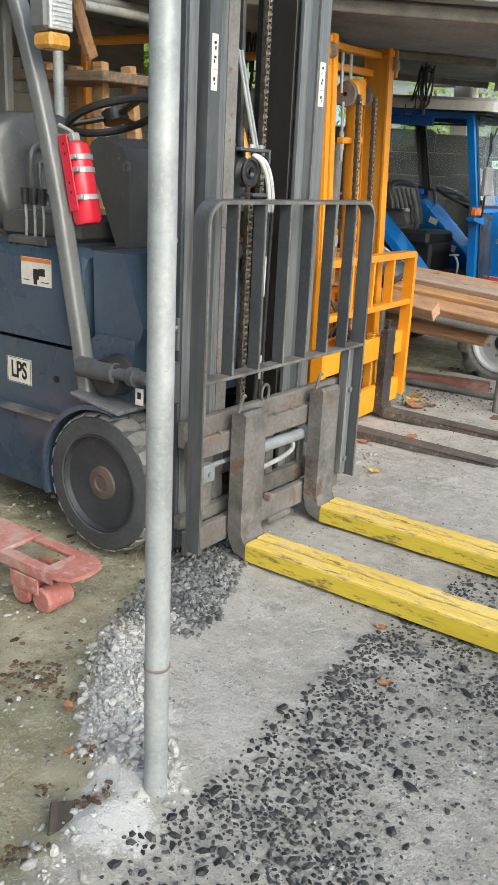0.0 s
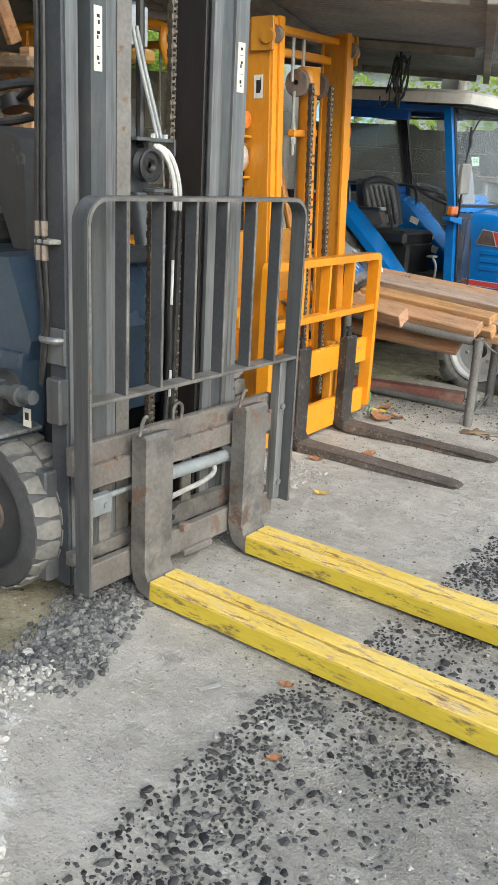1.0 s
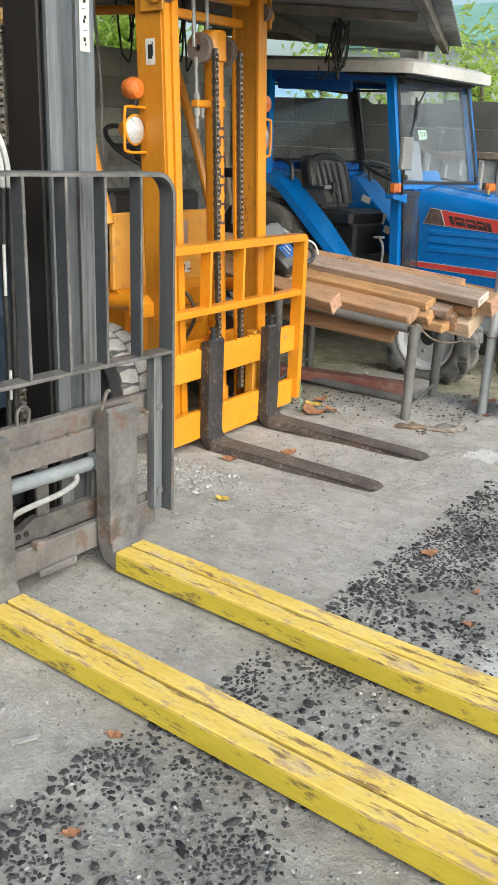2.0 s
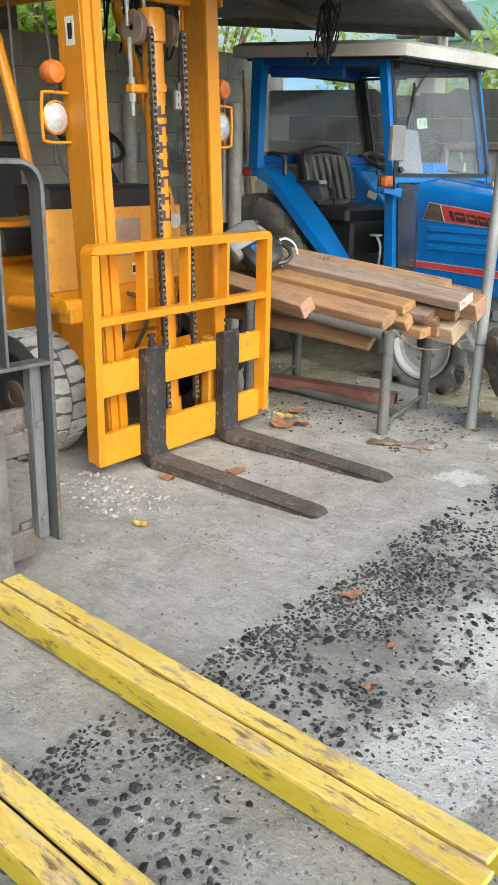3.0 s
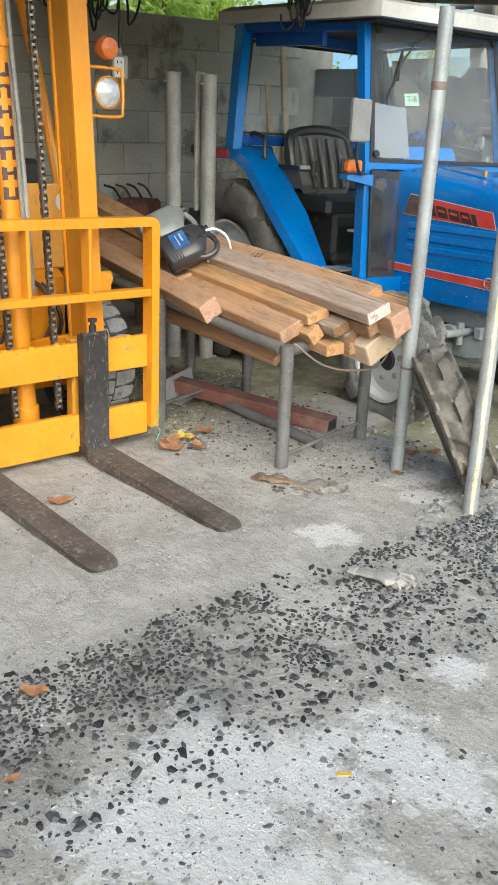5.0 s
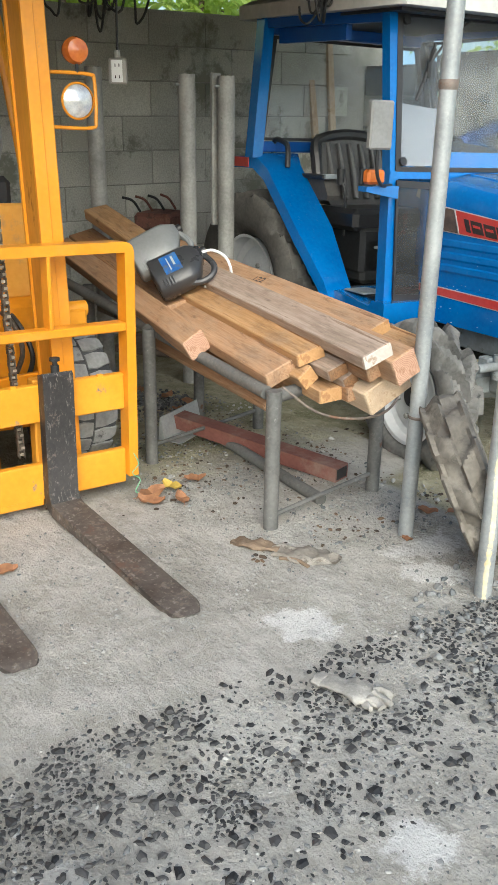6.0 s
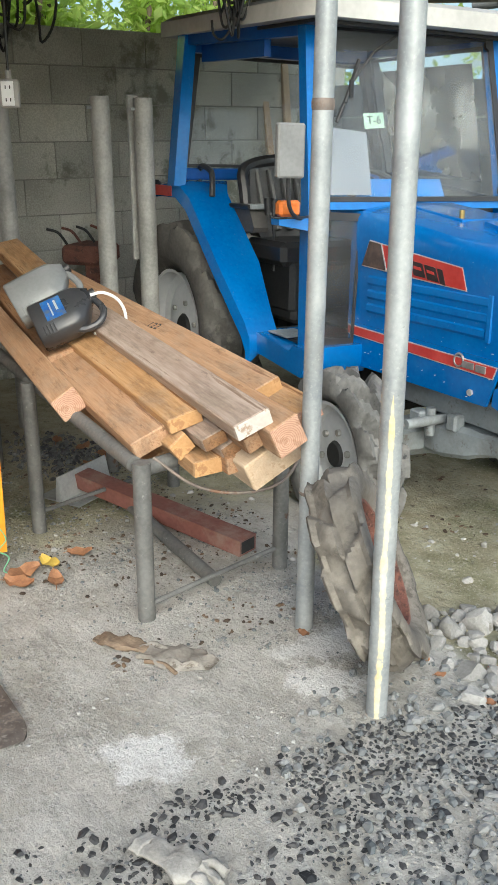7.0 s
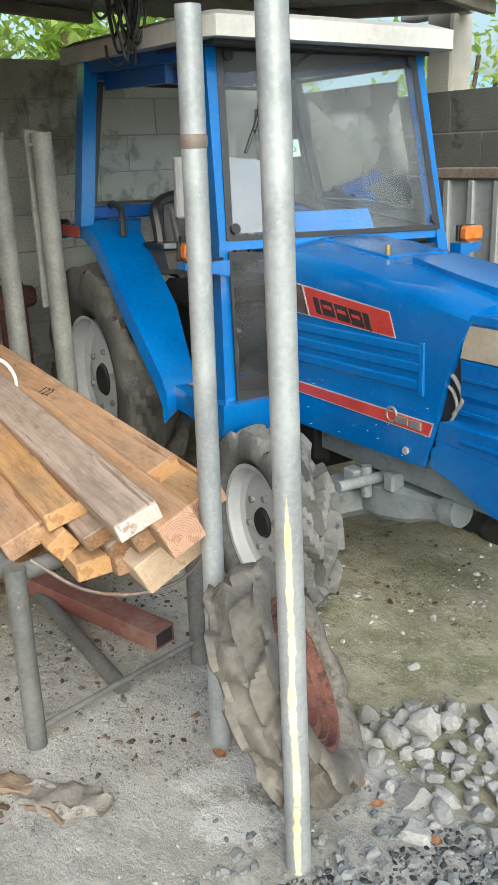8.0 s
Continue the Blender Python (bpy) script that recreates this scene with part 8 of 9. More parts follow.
for k in range(14):
    x, y = -3.05 + rnd.uniform(-0.25, 0.25), 5.35 + rnd.uniform(-0.3, 0.3)
    d = rnd.uniform(0.06, 0.26)
    x, y = -3.05 + rnd.gauss(0, 0.10), 5.35 + rnd.gauss(0, 0.10)
    j = lambda k=0.03: rnd.uniform(-k, k)
    ws2.append([(x + j(), y - d * 0.3 + j(), 2.16), (x + j(), y - d * 0.2 + j(), 1.88 - d * 0.6), (x + j(), y - 0.02 + j(), 1.88 - d * rnd.uniform(0.9, 1.3)), (x + j(), y + d * 0.15 + j(), 1.88 - d * rnd.uniform(0.5, 0.9)), (x + j(), y + d * 0.22 + j(0.05), 2.16)])
hang("cable_bundle", "tangle of dark cables hooped under the roof", ws2, 0.006)
hang("cable_run", "grey hoses hanging behind the yellow mast", [[(-2.6, 4.3, 1.85), (-2.58, 4.32, 1.5), (-2.6, 4.36, 1.1), (-2.55, 4.5, 0.95), (-2.5, 4.6, 1.1), (-2.55, 4.58, 1.4)], [(-2.7, 4.2, 1.85), (-2.7, 4.22, 1.3), (-2.68, 4.3, 0.9), (-2.6, 4.45, 1.0)]], 0.007, GALV_D)


# ---------- clutter behind the forklifts ----------
def wood_frame(name, label, x, y, yaw):
    t = thing(name, label, "wooden stand", Matrix.Translation((x, y, gz(x, y) - 0.02)) @ pose(0, 0, 0, 0, 0, yaw), group="wooden stands")
    for sx in (-0.28, 0.28):
        for sy in (-0.22, 0.22):
            part("leg", Geo().box((sx, sy, 0.85), (0.06, 0.05, 1.7), 0.004, pose(0, 0, 0, sy * 18, -sx * 14, 0)), WOOD_A, t)
    for sx in (-0.2, 0.2):
        part("rail", Geo().box((sx, 0, 0.5), (0.04, 0.5, 0.06), 0.004), WOOD_E, t)
    part("top_board", Geo().box((0, 0, 1.66), (0.6, 0.5, 0.045), 0.005), BARK, t)
    return t


wood_frame("wooden_stand", "rough orange-brown timber stand behind the forklift", -2.86, 3.42, 3)
single("leaning_board", Geo().box((0, 0, 0.16), (0.03, 0.06, 0.32), 0.003, Matrix.Translation((-2.6, 3.17, 1.685)) @ pose(0, 0, 0, 22, -3, 0)), WOOD_E, "short brown board leaning on the timber stand", "board")
pipe("shed_post", "pale square steel post holding the back roof", -2.6, 2.965, 0.022, 2.235)
for k in range(2):
    single("roof_pipe", Geo().cyl((-2.6 - 0.1 * k, 3.12 - 0.05 * k, 1.89 + 0.045 * k), (-2.6 - 0.1 * k, 4.2, 1.90 + 0.05 * k), 0.02, seg=14), GALV_D, "dull steel pipe laid across under the roof", "pipe", group="roof pipes")
for k, (x, y, z, yw) in enumerate(((-3.3, 2.4, 1.60, 4), (-3.5, 2.0, 1.2, 0))):
    tt = thing("shelf_board", "dusty brown board on a back shelf", "board", Matrix.Translation((x, y, z)) @ pose(0, 0, 0, 0, 0, 90 + yw), group="shelf boards")
    part("length", Geo().box((0, 0, 0), (1.6, 0.16, 0.03), 0.003), BARK, tt)
    for sx in (-0.5, 0.5):
        part("bracket", Geo().box((sx, 0, -z / 2 + 0.05), (0.04, 0.04, z), 0.003), GALV_D, tt)
for k, (y, ln) in enumerate(((2.9, 1.7), (3.0, 1.8), (3.12, 1.75), (3.6, 1.8), (2.3, 1.7))):
    single("leaning_pipe", Geo().cyl((-3.95, y, -0.1), (-3.6 - 0.03 * k, y + 0.1, ln), 0.02, seg=12), GALV_D, "galvanised pipe leaning on the back wall", "pipe", group="leaning pipes")
for k, (x, y, z) in enumerate(((-3.98, 7.55, 1.75), (-3.95, 7.62, 1.7))):
    single("leaning_batten", Geo().box((0, 0, z / 2), (0.03, 0.05, z + 0.15), 0.003, Matrix.Translation((x, y, -0.1)) @ pose(0, 0, 0, 0, -5, 0) @ pose(0, 0, 0, 5 - 3 * k, 0, 0)), WOOD_D, "pale batten leaning in the corner", "batten", group="leaning battens")
t = thing("metal_panel", "grey corrugated metal panel standing at the end wall", "metal panel", Matrix.Translation((-1.98, 7.72, gz(-1.98, 7.72) - 0.02)))
part("sheet", corrugated(Vector((-0.40, 0.02, 0.0)), Vector((0, 0, 1)), Vector((1, 0, 0)), 1.28, 0.85, pitch=0.14, amp=0.0).box((0.02, 0.02, 0.64), (0.84, 0.02, 1.28), 0.004), PANEL, t)
for k in range(6):
    part("rib", Geo().box((-0.36 + 0.15 * k, 0.0, 0.64), (0.04, 0.03, 1.26), 0.008), PANEL, t)
part("top_angle", Geo().box((0.02, 0.01, 1.30), (0.88, 0.06, 0.05), 0.005), RUSTY, t)
t = thing("gutter_piece", "folded grey sheet-metal offcut on the ground", "sheet metal", Matrix.Translation((-2.13, 5.15, gz(-2.13, 5.15))) @ pose(0, 0, 0, 0, 0, 25))
part("sheet", Geo().prism([(-0.10, 0.0), (0.10, 0.0), (0.10, 0.004), (0.02, 0.006), (0.0, 0.10), (-0.004, 0.10), (-0.012, 0.006), (-0.10, 0.004)], -0.14, 0.14, "y"), GALV, t)


# ---------- small things on the ground ----------
def leaf(x, y, s, yaw, material, label, curl=0.35, name="fallen_leaf"):
    t = Geo()
    n = 7
    top, bot = [], []
    for i in range(n):
        f = i / (n - 1)
        w = 0.30 * math.sin(math.pi * (0.06 + 0.9 * f)) ** 0.8 * (1 + 0.10 * math.sin(i * 2.4 + yaw))
        zc = curl * s * (f - 0.5) ** 2 + 0.05 * s * math.sin(i * 1.9 + yaw)
        for j, k in ((0, -1), (1, 0), (2, 1)):
            top.append(((f - 0.5) * s, k * w * s * 0.9, 0.005 + zc + abs(k) * curl * s * (0.30 if k > 0 else 0.10)))
    fs = [(i * 3 + j, i * 3 + j + 1, (i + 1) * 3 + j + 1, (i + 1) * 3 + j) for i in range(n - 1) for j in range(2)]
    m = len(top)
    vs = top + [(p[0], p[1], p[2] - 0.0012) for p in top]
    fs += [tuple(k + m for k in f[::-1]) for f in fs]
    t.add(vs, fs)
    t.tube([(-0.5 * s, 0, 0.004 + curl * s * 0.25), (-0.68 * s, 0.02 * s, 0.004)], 0.0012, 5)
    return single(name, t, material, label, "leaf", at(x, y, gz(x, y) + 0.001, pose(0, 0, 0, 0, 0, yaw)), group="fallen leaves")


for x, y, s, yw, m2 in ((-1.196, 3.447, 0.055, 20, LEAF_Y), (-1.28, 4.05, 0.085, 70, LEAF_B), (-1.43, 3.82, 0.07, 10, LEAF_B), (-1.50, 4.66, 0.10, 40, LEAF_B), (-1.46, 4.76, 0.09, 160, LEAF_B),
                        (-1.58, 4.79, 0.085, 20, LEAF_Y), (-1.56, 4.70, 0.11, 100, LEAF_B), (-1.60, 4.90, 0.08, 60, LEAF_B), (-0.39, 3.49, 0.06, 50, LEAF_B), (-0.58, 2.183, 0.038, 20, LEAF_B), (-0.45, 1.92, 0.035, 40, LEAF_B), (-0.80, 5.20, 0.04, 10, LEAF_B),
                        (-0.17, 3.33, 0.03, 80, LEAF_B), (-0.12, 3.13, 0.034, 10, LEAF_B), (-0.453, 5.365, 0.03, 60, LEAF_B), (-0.309, 5.376, 0.038, 20, LEAF_B), (-0.525, 5.387, 0.035, 120, LEAF_B), (-0.40, 5.50, 0.03, 70, LEAF_B), (-1.048, 1.476, 0.030, 10, LEAF_B), (-0.903, 1.241, 0.025, 60, LEAF_B), (-0.626, 1.095, 0.03, 10, LEAF_Y), (-1.02, 1.36, 0.04, 130, LEAF_B), (-0.739, 1.168, 0.04, 30, LEAF_B), (-0.85, 1.50, 0.035, 0, LEAF_B), (-1.62, 1.9, 0.07, 0, LEAF_B), (-0.92, 5.42, 0.07, 30, LEAF_B), (-0.87, 5.5, 0.06, 80, LEAF_B), (-2.45, 5.40, 0.09, 30, LEAF_B), (-2.60, 5.36, 0.08, 110, LEAF_B), (-2.38, 5.30, 0.07, 70, LEAF_B), (-2.75, 5.30, 0.08, 150, LEAF_B)):
    leaf(x, y, s, yw, m2, "yellow fallen leaf on the concrete" if m2 is LEAF_Y else "curled brown fallen leaf")


RAG = mat("dirty_rag", (0.17, 0.15, 0.125), (0.31, 0.285, 0.25), 0.95, s1=14, s2=150, bump=0.6, spots=(0.12, 0.10, 0.08), spot_cut=0.58, spot_scale=20)


def crumple(g, seed, amount, scale):
    """Pushes the gathered points about, as in creased cloth or rotted wood."""
    out = []
    for x, y, z in g.v:
        d = noise.noise_vector((x * scale + seed, y * scale, z * scale))
        out.append((x + d.x * amount, y + d.y * amount, max(0.001, z + d.z * amount * min(1.0, z * 80))))
    g.v = out
    return g


def glove():
    t = thing("work_glove", "dirty white knitted work glove dropped crumpled on the gravel", "glove", at(-0.275, 4.51, gz(-0.275, 4.51) + 0.002, pose(0, 0, 0, 0, 0, 22)))
    rings = []
    for k in range(15):
        x = -0.085 + k * 0.0115
        w = (0.026, 0.030, 0.031, 0.027, 0.025, 0.028, 0.033, 0.037, 0.039, 0.039, 0.037, 0.034, 0.029, 0.021, 0.010)[k]
        h = (0.010, 0.015, 0.017, 0.015, 0.014, 0.018, 0.022, 0.025, 0.026, 0.024, 0.021, 0.018, 0.015, 0.011, 0.006)[k]
        rings.append([(x, w * math.cos(a) + 0.004 * math.sin(k * 1.3), 0.5 * h * (1 + math.sin(a)) + 0.001) for a in [2 * math.pi * q / 16 for q in range(16)]])
    part("palm", crumple(Geo().loft(rings), 3.0, 0.011, 55), CLOTH, t, smooth=70)
    for k, (x0, y0, x1, y1, r) in enumerate(((0.03, 0.022, 0.080, 0.030, 0.0085), (0.035, 0.008, 0.088, 0.004, 0.009), (0.035, -0.008, 0.076, -0.018, 0.009), (0.02, -0.022, 0.058, -0.038, 0.008))):
        part("finger", crumple(Geo().tube(curve_pts([(x0, y0, 0.013), ((x0 + x1) / 2, (y0 + y1) / 2 + 0.004, 0.014 - 0.002 * k), (x1, y1, 0.008)], 5), r, 10), 7.0 + k, 0.007, 70), CLOTH, t, smooth=70)
    part("cuff", crumple(Geo().loft([[(-0.105 + 0.004 * k, (0.027 + 0.002 * (k % 2)) * math.cos(a), 0.5 * (0.012 + 0.002 * (k % 2)) * (1 + math.sin(a)) + 0.001) for a in [2 * math.pi * q / 14 for q in range(14)]] for k in range(7)]), 1.0, 0.008, 45), CLOTH, t, "grey ribbed knit cuff", smooth=70)
    return t


glove()
rings = []
for k in range(17):
    x = -0.085 + k * 0.0105
    w, h = 0.030 * math.sin(math.pi * (k + 1) / 18) ** 0.4, 0.026 * math.sin(math.pi * (k + 1) / 18) ** 0.5
    rings.append([(x, w * math.cos(a), 0.45 * h * (1 + math.sin(a))) for a in [2 * math.pi * q / 14 for q in range(14)]])
single("wood_scrap", crumple(Geo().loft(rings), 5.0, 0.014, 38), BARK, "weathered brown piece of wood on the concrete", "wood scrap", at(-1.02, 4.765, gz(-1.02, 4.77), pose(0, 0, 0, 0, 0, 35)), smooth=40)
rings = []
for k in range(19):
    x = -0.07 + k * 0.0078
    w, h = 0.040 * math.sin(math.pi * (k + 1) / 20) ** 0.4, 0.014
    rings.append([(x, w * math.cos(a), 0.5 * h * (1 + math.sin(a))) for a in [2 * math.pi * q / 22 for q in range(22)]])
single("crumpled_rag", crumple(Geo().loft(rings), 9.0, 0.016, 48), RAG, "crumpled grey-brown rag on the concrete", "rag", at(-0.885, 4.85, gz(-0.89, 4.85) + 0.001, pose(0, 0, 0, 0, 0, 40) @ Matrix.Diagonal((1.45, 1.35, 1.0, 1))), smooth=50)
single("bark_strip", Geo().tube(curve_pts([(-0.05, -0.01, 0.006), (0.0, 0.006, 0.008), (0.05, -0.004, 0.006)]), 0.006, 6), BARK, "dark strip of bark", "bark strip", at(-0.87, 4.80, gz(-0.87, 4.8), pose(0, 0, 0, 0, 0, 20)))
single("paper_scrap", Geo().box((0, 0, 0.002), (0.06, 0.014, 0.002), 0.0005, pose(0, 0, 0, 6, 0, 0)).box((0.024, 0.006, 0.005), (0.024, 0.012, 0.002), 0.0005), TAPE, "torn white paper scrap on the concrete", "paper", at(-0.729, 2.057, gz(-0.73, 2.06) + 0.002, pose(0, 0, 0, 0, 0, 60)))
single("yellow_chip", Geo().box((0, 0, 0.003), (0.03, 0.012, 0.005), 0.001), LEAF_Y, "small yellow chip on the concrete", "chip", at(0.205, 3.834, gz(0.2, 3.83), pose(0, 0, 0, 0, 0, 50)))
single("oil_stain_stone", Geo().stone((0, 0, 0.004), (0.06, 0.045, 0.012), rnd), DARKST, "flat dark stone stuck to the concrete", "stone", at(-0.66, 2.30, gz(-0.66, 2.3), pose(0, 0, 0, 0, 0, 15)))
LITTERWOOD = mat("rotted_dark_wood", (0.045, 0.036, 0.028), (0.10, 0.08, 0.062), 0.9, s1=14, s2=90, bump=0.6, stretch=(3, 0.6, 3))
single("wooden_chock", Geo().box((0, 0, 0.02), (0.05, 0.09, 0.035), 0.004), LITTERWOOD, "small dark wood block on the earth", "wood block", at(-0.765, 1.08, gz(-0.765, 1.08) - 0.024, pose(0, 0, 0, 0, 0, 42)))

# broken concrete lumps by the loose tyre
rnd = random.Random(21)
placed = []
for k in range(900):
    x, y = rnd.uniform(-0.70, -0.05), rnd.uniform(5.36, 5.95)
    if math.hypot((x + 0.42) / 0.29, (y - 5.60) / 0.26) > 1.0 and not (x > -0.42 and 5.4 < y < 5.75) or (x < -0.50 and y < 5.47):
        continue
    s = rnd.choice((0.02, 0.026, 0.032, 0.04, 0.048, 0.056, 0.066))
    if any(math.hypot(x - a, y - b) < (s + c) * 0.46 for a, b, c in placed):
        continue
    placed.append((x, y, s))
    if len(placed) > 125:
        break
for x, y, s in placed:
    z = gz(x, y) - 0.022
    single("concrete_lump", Geo().rock((0, 0, s * 0.30), (s * 1.35, s * 1.08, s * 0.98), rnd), LUMP, "pale broken lump of concrete on the earth", "rubble", at(x, y, z, pose(0, 0, 0, rnd.uniform(-24, 24), rnd.uniform(-24, 24), rnd.uniform(0, 360))), group="broken concrete lumps", smooth=17)
for x, y, s in ((-0.66, 5.52, 0.06), (-0.61, 5.56, 0.085), (-0.53, 5.39, 0.05), (-0.75, 6.3, 0.06), (-0.6, 6.15, 0.035), (-0.95, 6.1, 0.03), (-0.5, 6.5, 0.04), (-0.8, 5.85, 0.03), (-1.7, 1.5, 0.03)):
    single("concrete_lump", Geo().rock((0, 0, s * 0.26), (s * 1.05, s * 0.85, s * 0.65), rnd), LUMP, "pale broken lump of concrete on the earth", "rubble", at(x, y, gz(x, y) - 0.022, pose(0, 0, 0, 0, 0, rnd.uniform(0, 360))), group="broken concrete lumps", smooth=50)


# ---------- gravel ----------
LITTER = island_mat("rotted_leaf", (0.035, 0.025, 0.018), (0.15, 0.095, 0.055), 0.85)
HEAPST = island_mat("heap_stone", (0.04, 0.043, 0.046), (0.20, 0.20, 0.196), 0.75)
EMBED = island_mat("embedded_stone", (0.035, 0.037, 0.041), (0.27, 0.27, 0.265), 0.75)


def scatter(name, label, material, count, box, weight, size, flat, seed, sink=0.25, round_=False, gap=0.0):
    """Loose pieces in one mesh; gap: how far apart, in sizes, they keep at least."""
    r = random.Random(seed)
    g = Geo()
    made, cells, step = 0, {}, size[1] * 1.2
    for _ in range(count * 30):
        if made >= count:
            break
        x, y = r.uniform(box[0], box[1]), r.uniform(box[2], box[3])
        if r.random() > weight(x, y):
            continue
        s = size[0] * (size[1] / size[0]) ** (r.random() ** 1.7)
        if gap:
            cx, cy = int(x / step), int(y / step)
            if any(math.hypot(x - a, y - b) < gap * (s + c) / 2 for i in (-1, 0, 1) for j in (-1, 0, 1) for a, b, c in cells.get((cx + i, cy + j), ())):
                continue
            cells.setdefault((cx, cy), []).append((x, y, s))
        h = s * flat * r.uniform(0.7, 1.3)
        z = gz(x, y) - 0.022 * soil_amount(x, y) + 0.006 * noise.noise((x * 3, y * 3, 0)) + ridge(x, y) + h * (0.5 - sink)
        a = r.uniform(0, 6.283)
        (g.lump if round_ else g.stone)((0, 0, 0), (s * r.uniform(0.9, 1.5), s * r.uniform(0.6, 1.0), h), r, Matrix.Translation((x, y, z)) @ Matrix.Rotation(a, 4, "Z"))
        made += 1
    return single(name, g, material, label, "gravel", kind="stuff", smooth=0)


BAND = [(-0.60, 0.9), (-0.60, 1.27), (-0.61, 1.75), (-0.58, 2.18), (-0.53, 2.51), (-0.51, 3.0), (-0.49, 3.45), (-0.49, 4.0), (-0.46, 4.3), (-0.44, 4.65), (-0.40, 5.05), (-0.36, 5.3)]


def band_in(x, y):
    """How far a place lies in from the band's sharp edge, in metres."""
    for (ax, ay), (bx, by) in zip(BAND, BAND[1:]):
        if y <= by:
            break
    return x - (ax + (bx - ax) * (y - ay) / (by - ay)) - 0.035 * noise.noise((y * 5, 3, 0)) - 0.02 * noise.noise((y * 16, 5, 0))


CLUMPS = [(-0.18, 2.06, 0.10), (-0.37, 2.20, 0.07), (-0.49, 1.86, 0.08), (-0.24, 1.30, 0.09), (-0.11, 3.11, 0.06), (-0.06, 4.25, 0.06), (-0.13, 4.07, 0.07), (-0.14, 4.57, 0.06)]


def w_dark(x, y):
    d = band_in(x, y)
    if d < 0 or d > 0.55:
        return 0.0
    c = 0.50 + 1.1 * noise.noise((x * 4.2, y * 4.2, 3)) + 0.6 * noise.noise((x * 11, y * 11, 8))
    near = min(1.0, d / 0.03) * (1.0 if d < 0.17 else max(0.0, 1 - (d - 0.17) / 0.16))
    loose = 0.13 * max(0.0, 1 - d / 0.55) if y < 2.9 else 0.05
    for cx, cy, q in CLUMPS:
        loose = max(loose, 0.9 * (1.1 - math.hypot(x - cx, y - cy) / q))
    return max(loose * (0.5 + c), near * max(0.0, c) ** 1.7) * (0.25 if white_amount(x, y) > 0.62 else 1.0)


def w_spread(x, y):
    c = 0.5 + 0.8 * noise.noise((x * 3.5, y * 3.5, 13)) + 0.4 * noise.noise((x * 10, y * 10, 2))
    d = band_in(x, y)
    return max(0.0, c) * (1.0 if d > 0.06 else 0.0) * (0.8 if white_amount(x, y) > 0.6 else 1.0)


def w_rubble(x, y):
    d = near_line(x, y, EDGE)
    c = 0.6 + 0.9 * noise.noise((x * 5, y * 5, 1))
    return max(0.0, 1.1 - d / 0.10) * max(0.0, c) * (1.0 if y > 1.24 else 0.06)


LITTER_AT = [(-0.79, 0.97, 0.05), (-0.73, 0.985, 0.04), (-0.88, 1.14, 0.035), (-0.75, 1.165, 0.045), (-1.20, 1.42, 0.11), (-1.06, 1.40, 0.05), (-0.85, 1.26, 0.04)]


def w_corner(x, y):
    return max(0.0, 1.2 - math.hypot((x - 0.0) / 0.55, (y - 5.15) / 0.40)) * max(0.0, 0.7 + 0.6 * noise.noise((x * 6, y * 6, 5)))


scatter("dark_gravel", "black crushed stone chips strewn in a band over the concrete", DARKST, 4000, (-0.7, 0.3, 0.9, 5.45), w_dark, (0.010, 0.031), 0.38, 5, gap=0.85)
scatter("dark_gravel", "small black stone chips between the larger ones", DARKST, 2900, (-0.7, 0.3, 0.9, 5.45), w_dark, (0.004, 0.011), 0.45, 25, gap=0.9)
scatter("embedded_gravel", "grey chips half sunk in the pale cement", EMBED, 11000, (-0.6, 1.1, 1.2, 5.2), w_spread, (0.004, 0.019), 0.26, 6, sink=0.40, gap=1.0)
scatter("grey_gravel", "loose grey gravel beside the post", GREYST, 850, (-0.7, 0.9, 4.75, 5.7), w_corner, (0.010, 0.034), 0.6, 7)
scatter("pale_rubble", "pale cement-caked rubble along the edge of the apron", PALEST, 1500, (-1.5, -0.4, 0.88, 2.1), w_rubble, (0.007, 0.031), 0.7, 8, sink=0.32, round_=True, gap=0.62)
scatter("grey_gravel", "loose grey gravel heaped by the forklift's carriage", HEAPST, 1700, (-1.5, -0.9, 1.75, 2.5), lambda x, y: max(0.0, 1.1 - near_line(x, y, [(-1.12, 1.88), (-1.2, 2.1), (-1.30, 2.32)]) / 0.15), (0.009, 0.028), 0.65, 14)
scatter("grit", "sparse grit and crumbs on the apron", GREYST, 5200, (-2.0, 0.4, 1.0, 5.4), lambda x, y: 0.35 + 0.8 * noise.noise((x * 3, y * 3, 9)), (0.0025, 0.011), 0.5, 9)
scatter("pale_grit", "pale crumbs of cement on the apron", PALEST, 4200, (-2.0, 0.6, 1.0, 5.4), lambda x, y: 0.25 + 0.9 * noise.noise((x * 3, y * 3, 49)), (0.003, 0.012), 0.5, 23)
scatter("pale_rubble", "loose pale gravel at the yellow forklift's wheel", PALEST, 520, (-1.9, -1.0, 3.2, 3.9), lambda x, y: max(0.0, 1.1 - math.hypot((x + 1.48) / 0.30, (y - 3.58) / 0.20)), (0.005, 0.024), 0.55, 24)
scatter("leaf_litter", "dark crumbs of rotted leaves on the bare earth", LITTER, 450, (-1.9, 0.3, 0.9, 7.0), lambda x, y: soil_amount(x, y) * max(0.0, 0.05 + 1.3 * noise.noise((x * 3, y * 3, 21))), (0.006, 0.030), 0.25, 17, sink=0.2)
scatter("leaf_litter", "dark rotted leaves lying in small heaps on the earth", LITTER, 260, (-1.4, -0.6, 0.85, 1.6), lambda x, y: max(0.0, 1.0 - min(math.hypot((x - a) / p, (y - b) / p) for a, b, p in LITTER_AT)), (0.006, 0.024), 0.3, 57, sink=0.2)
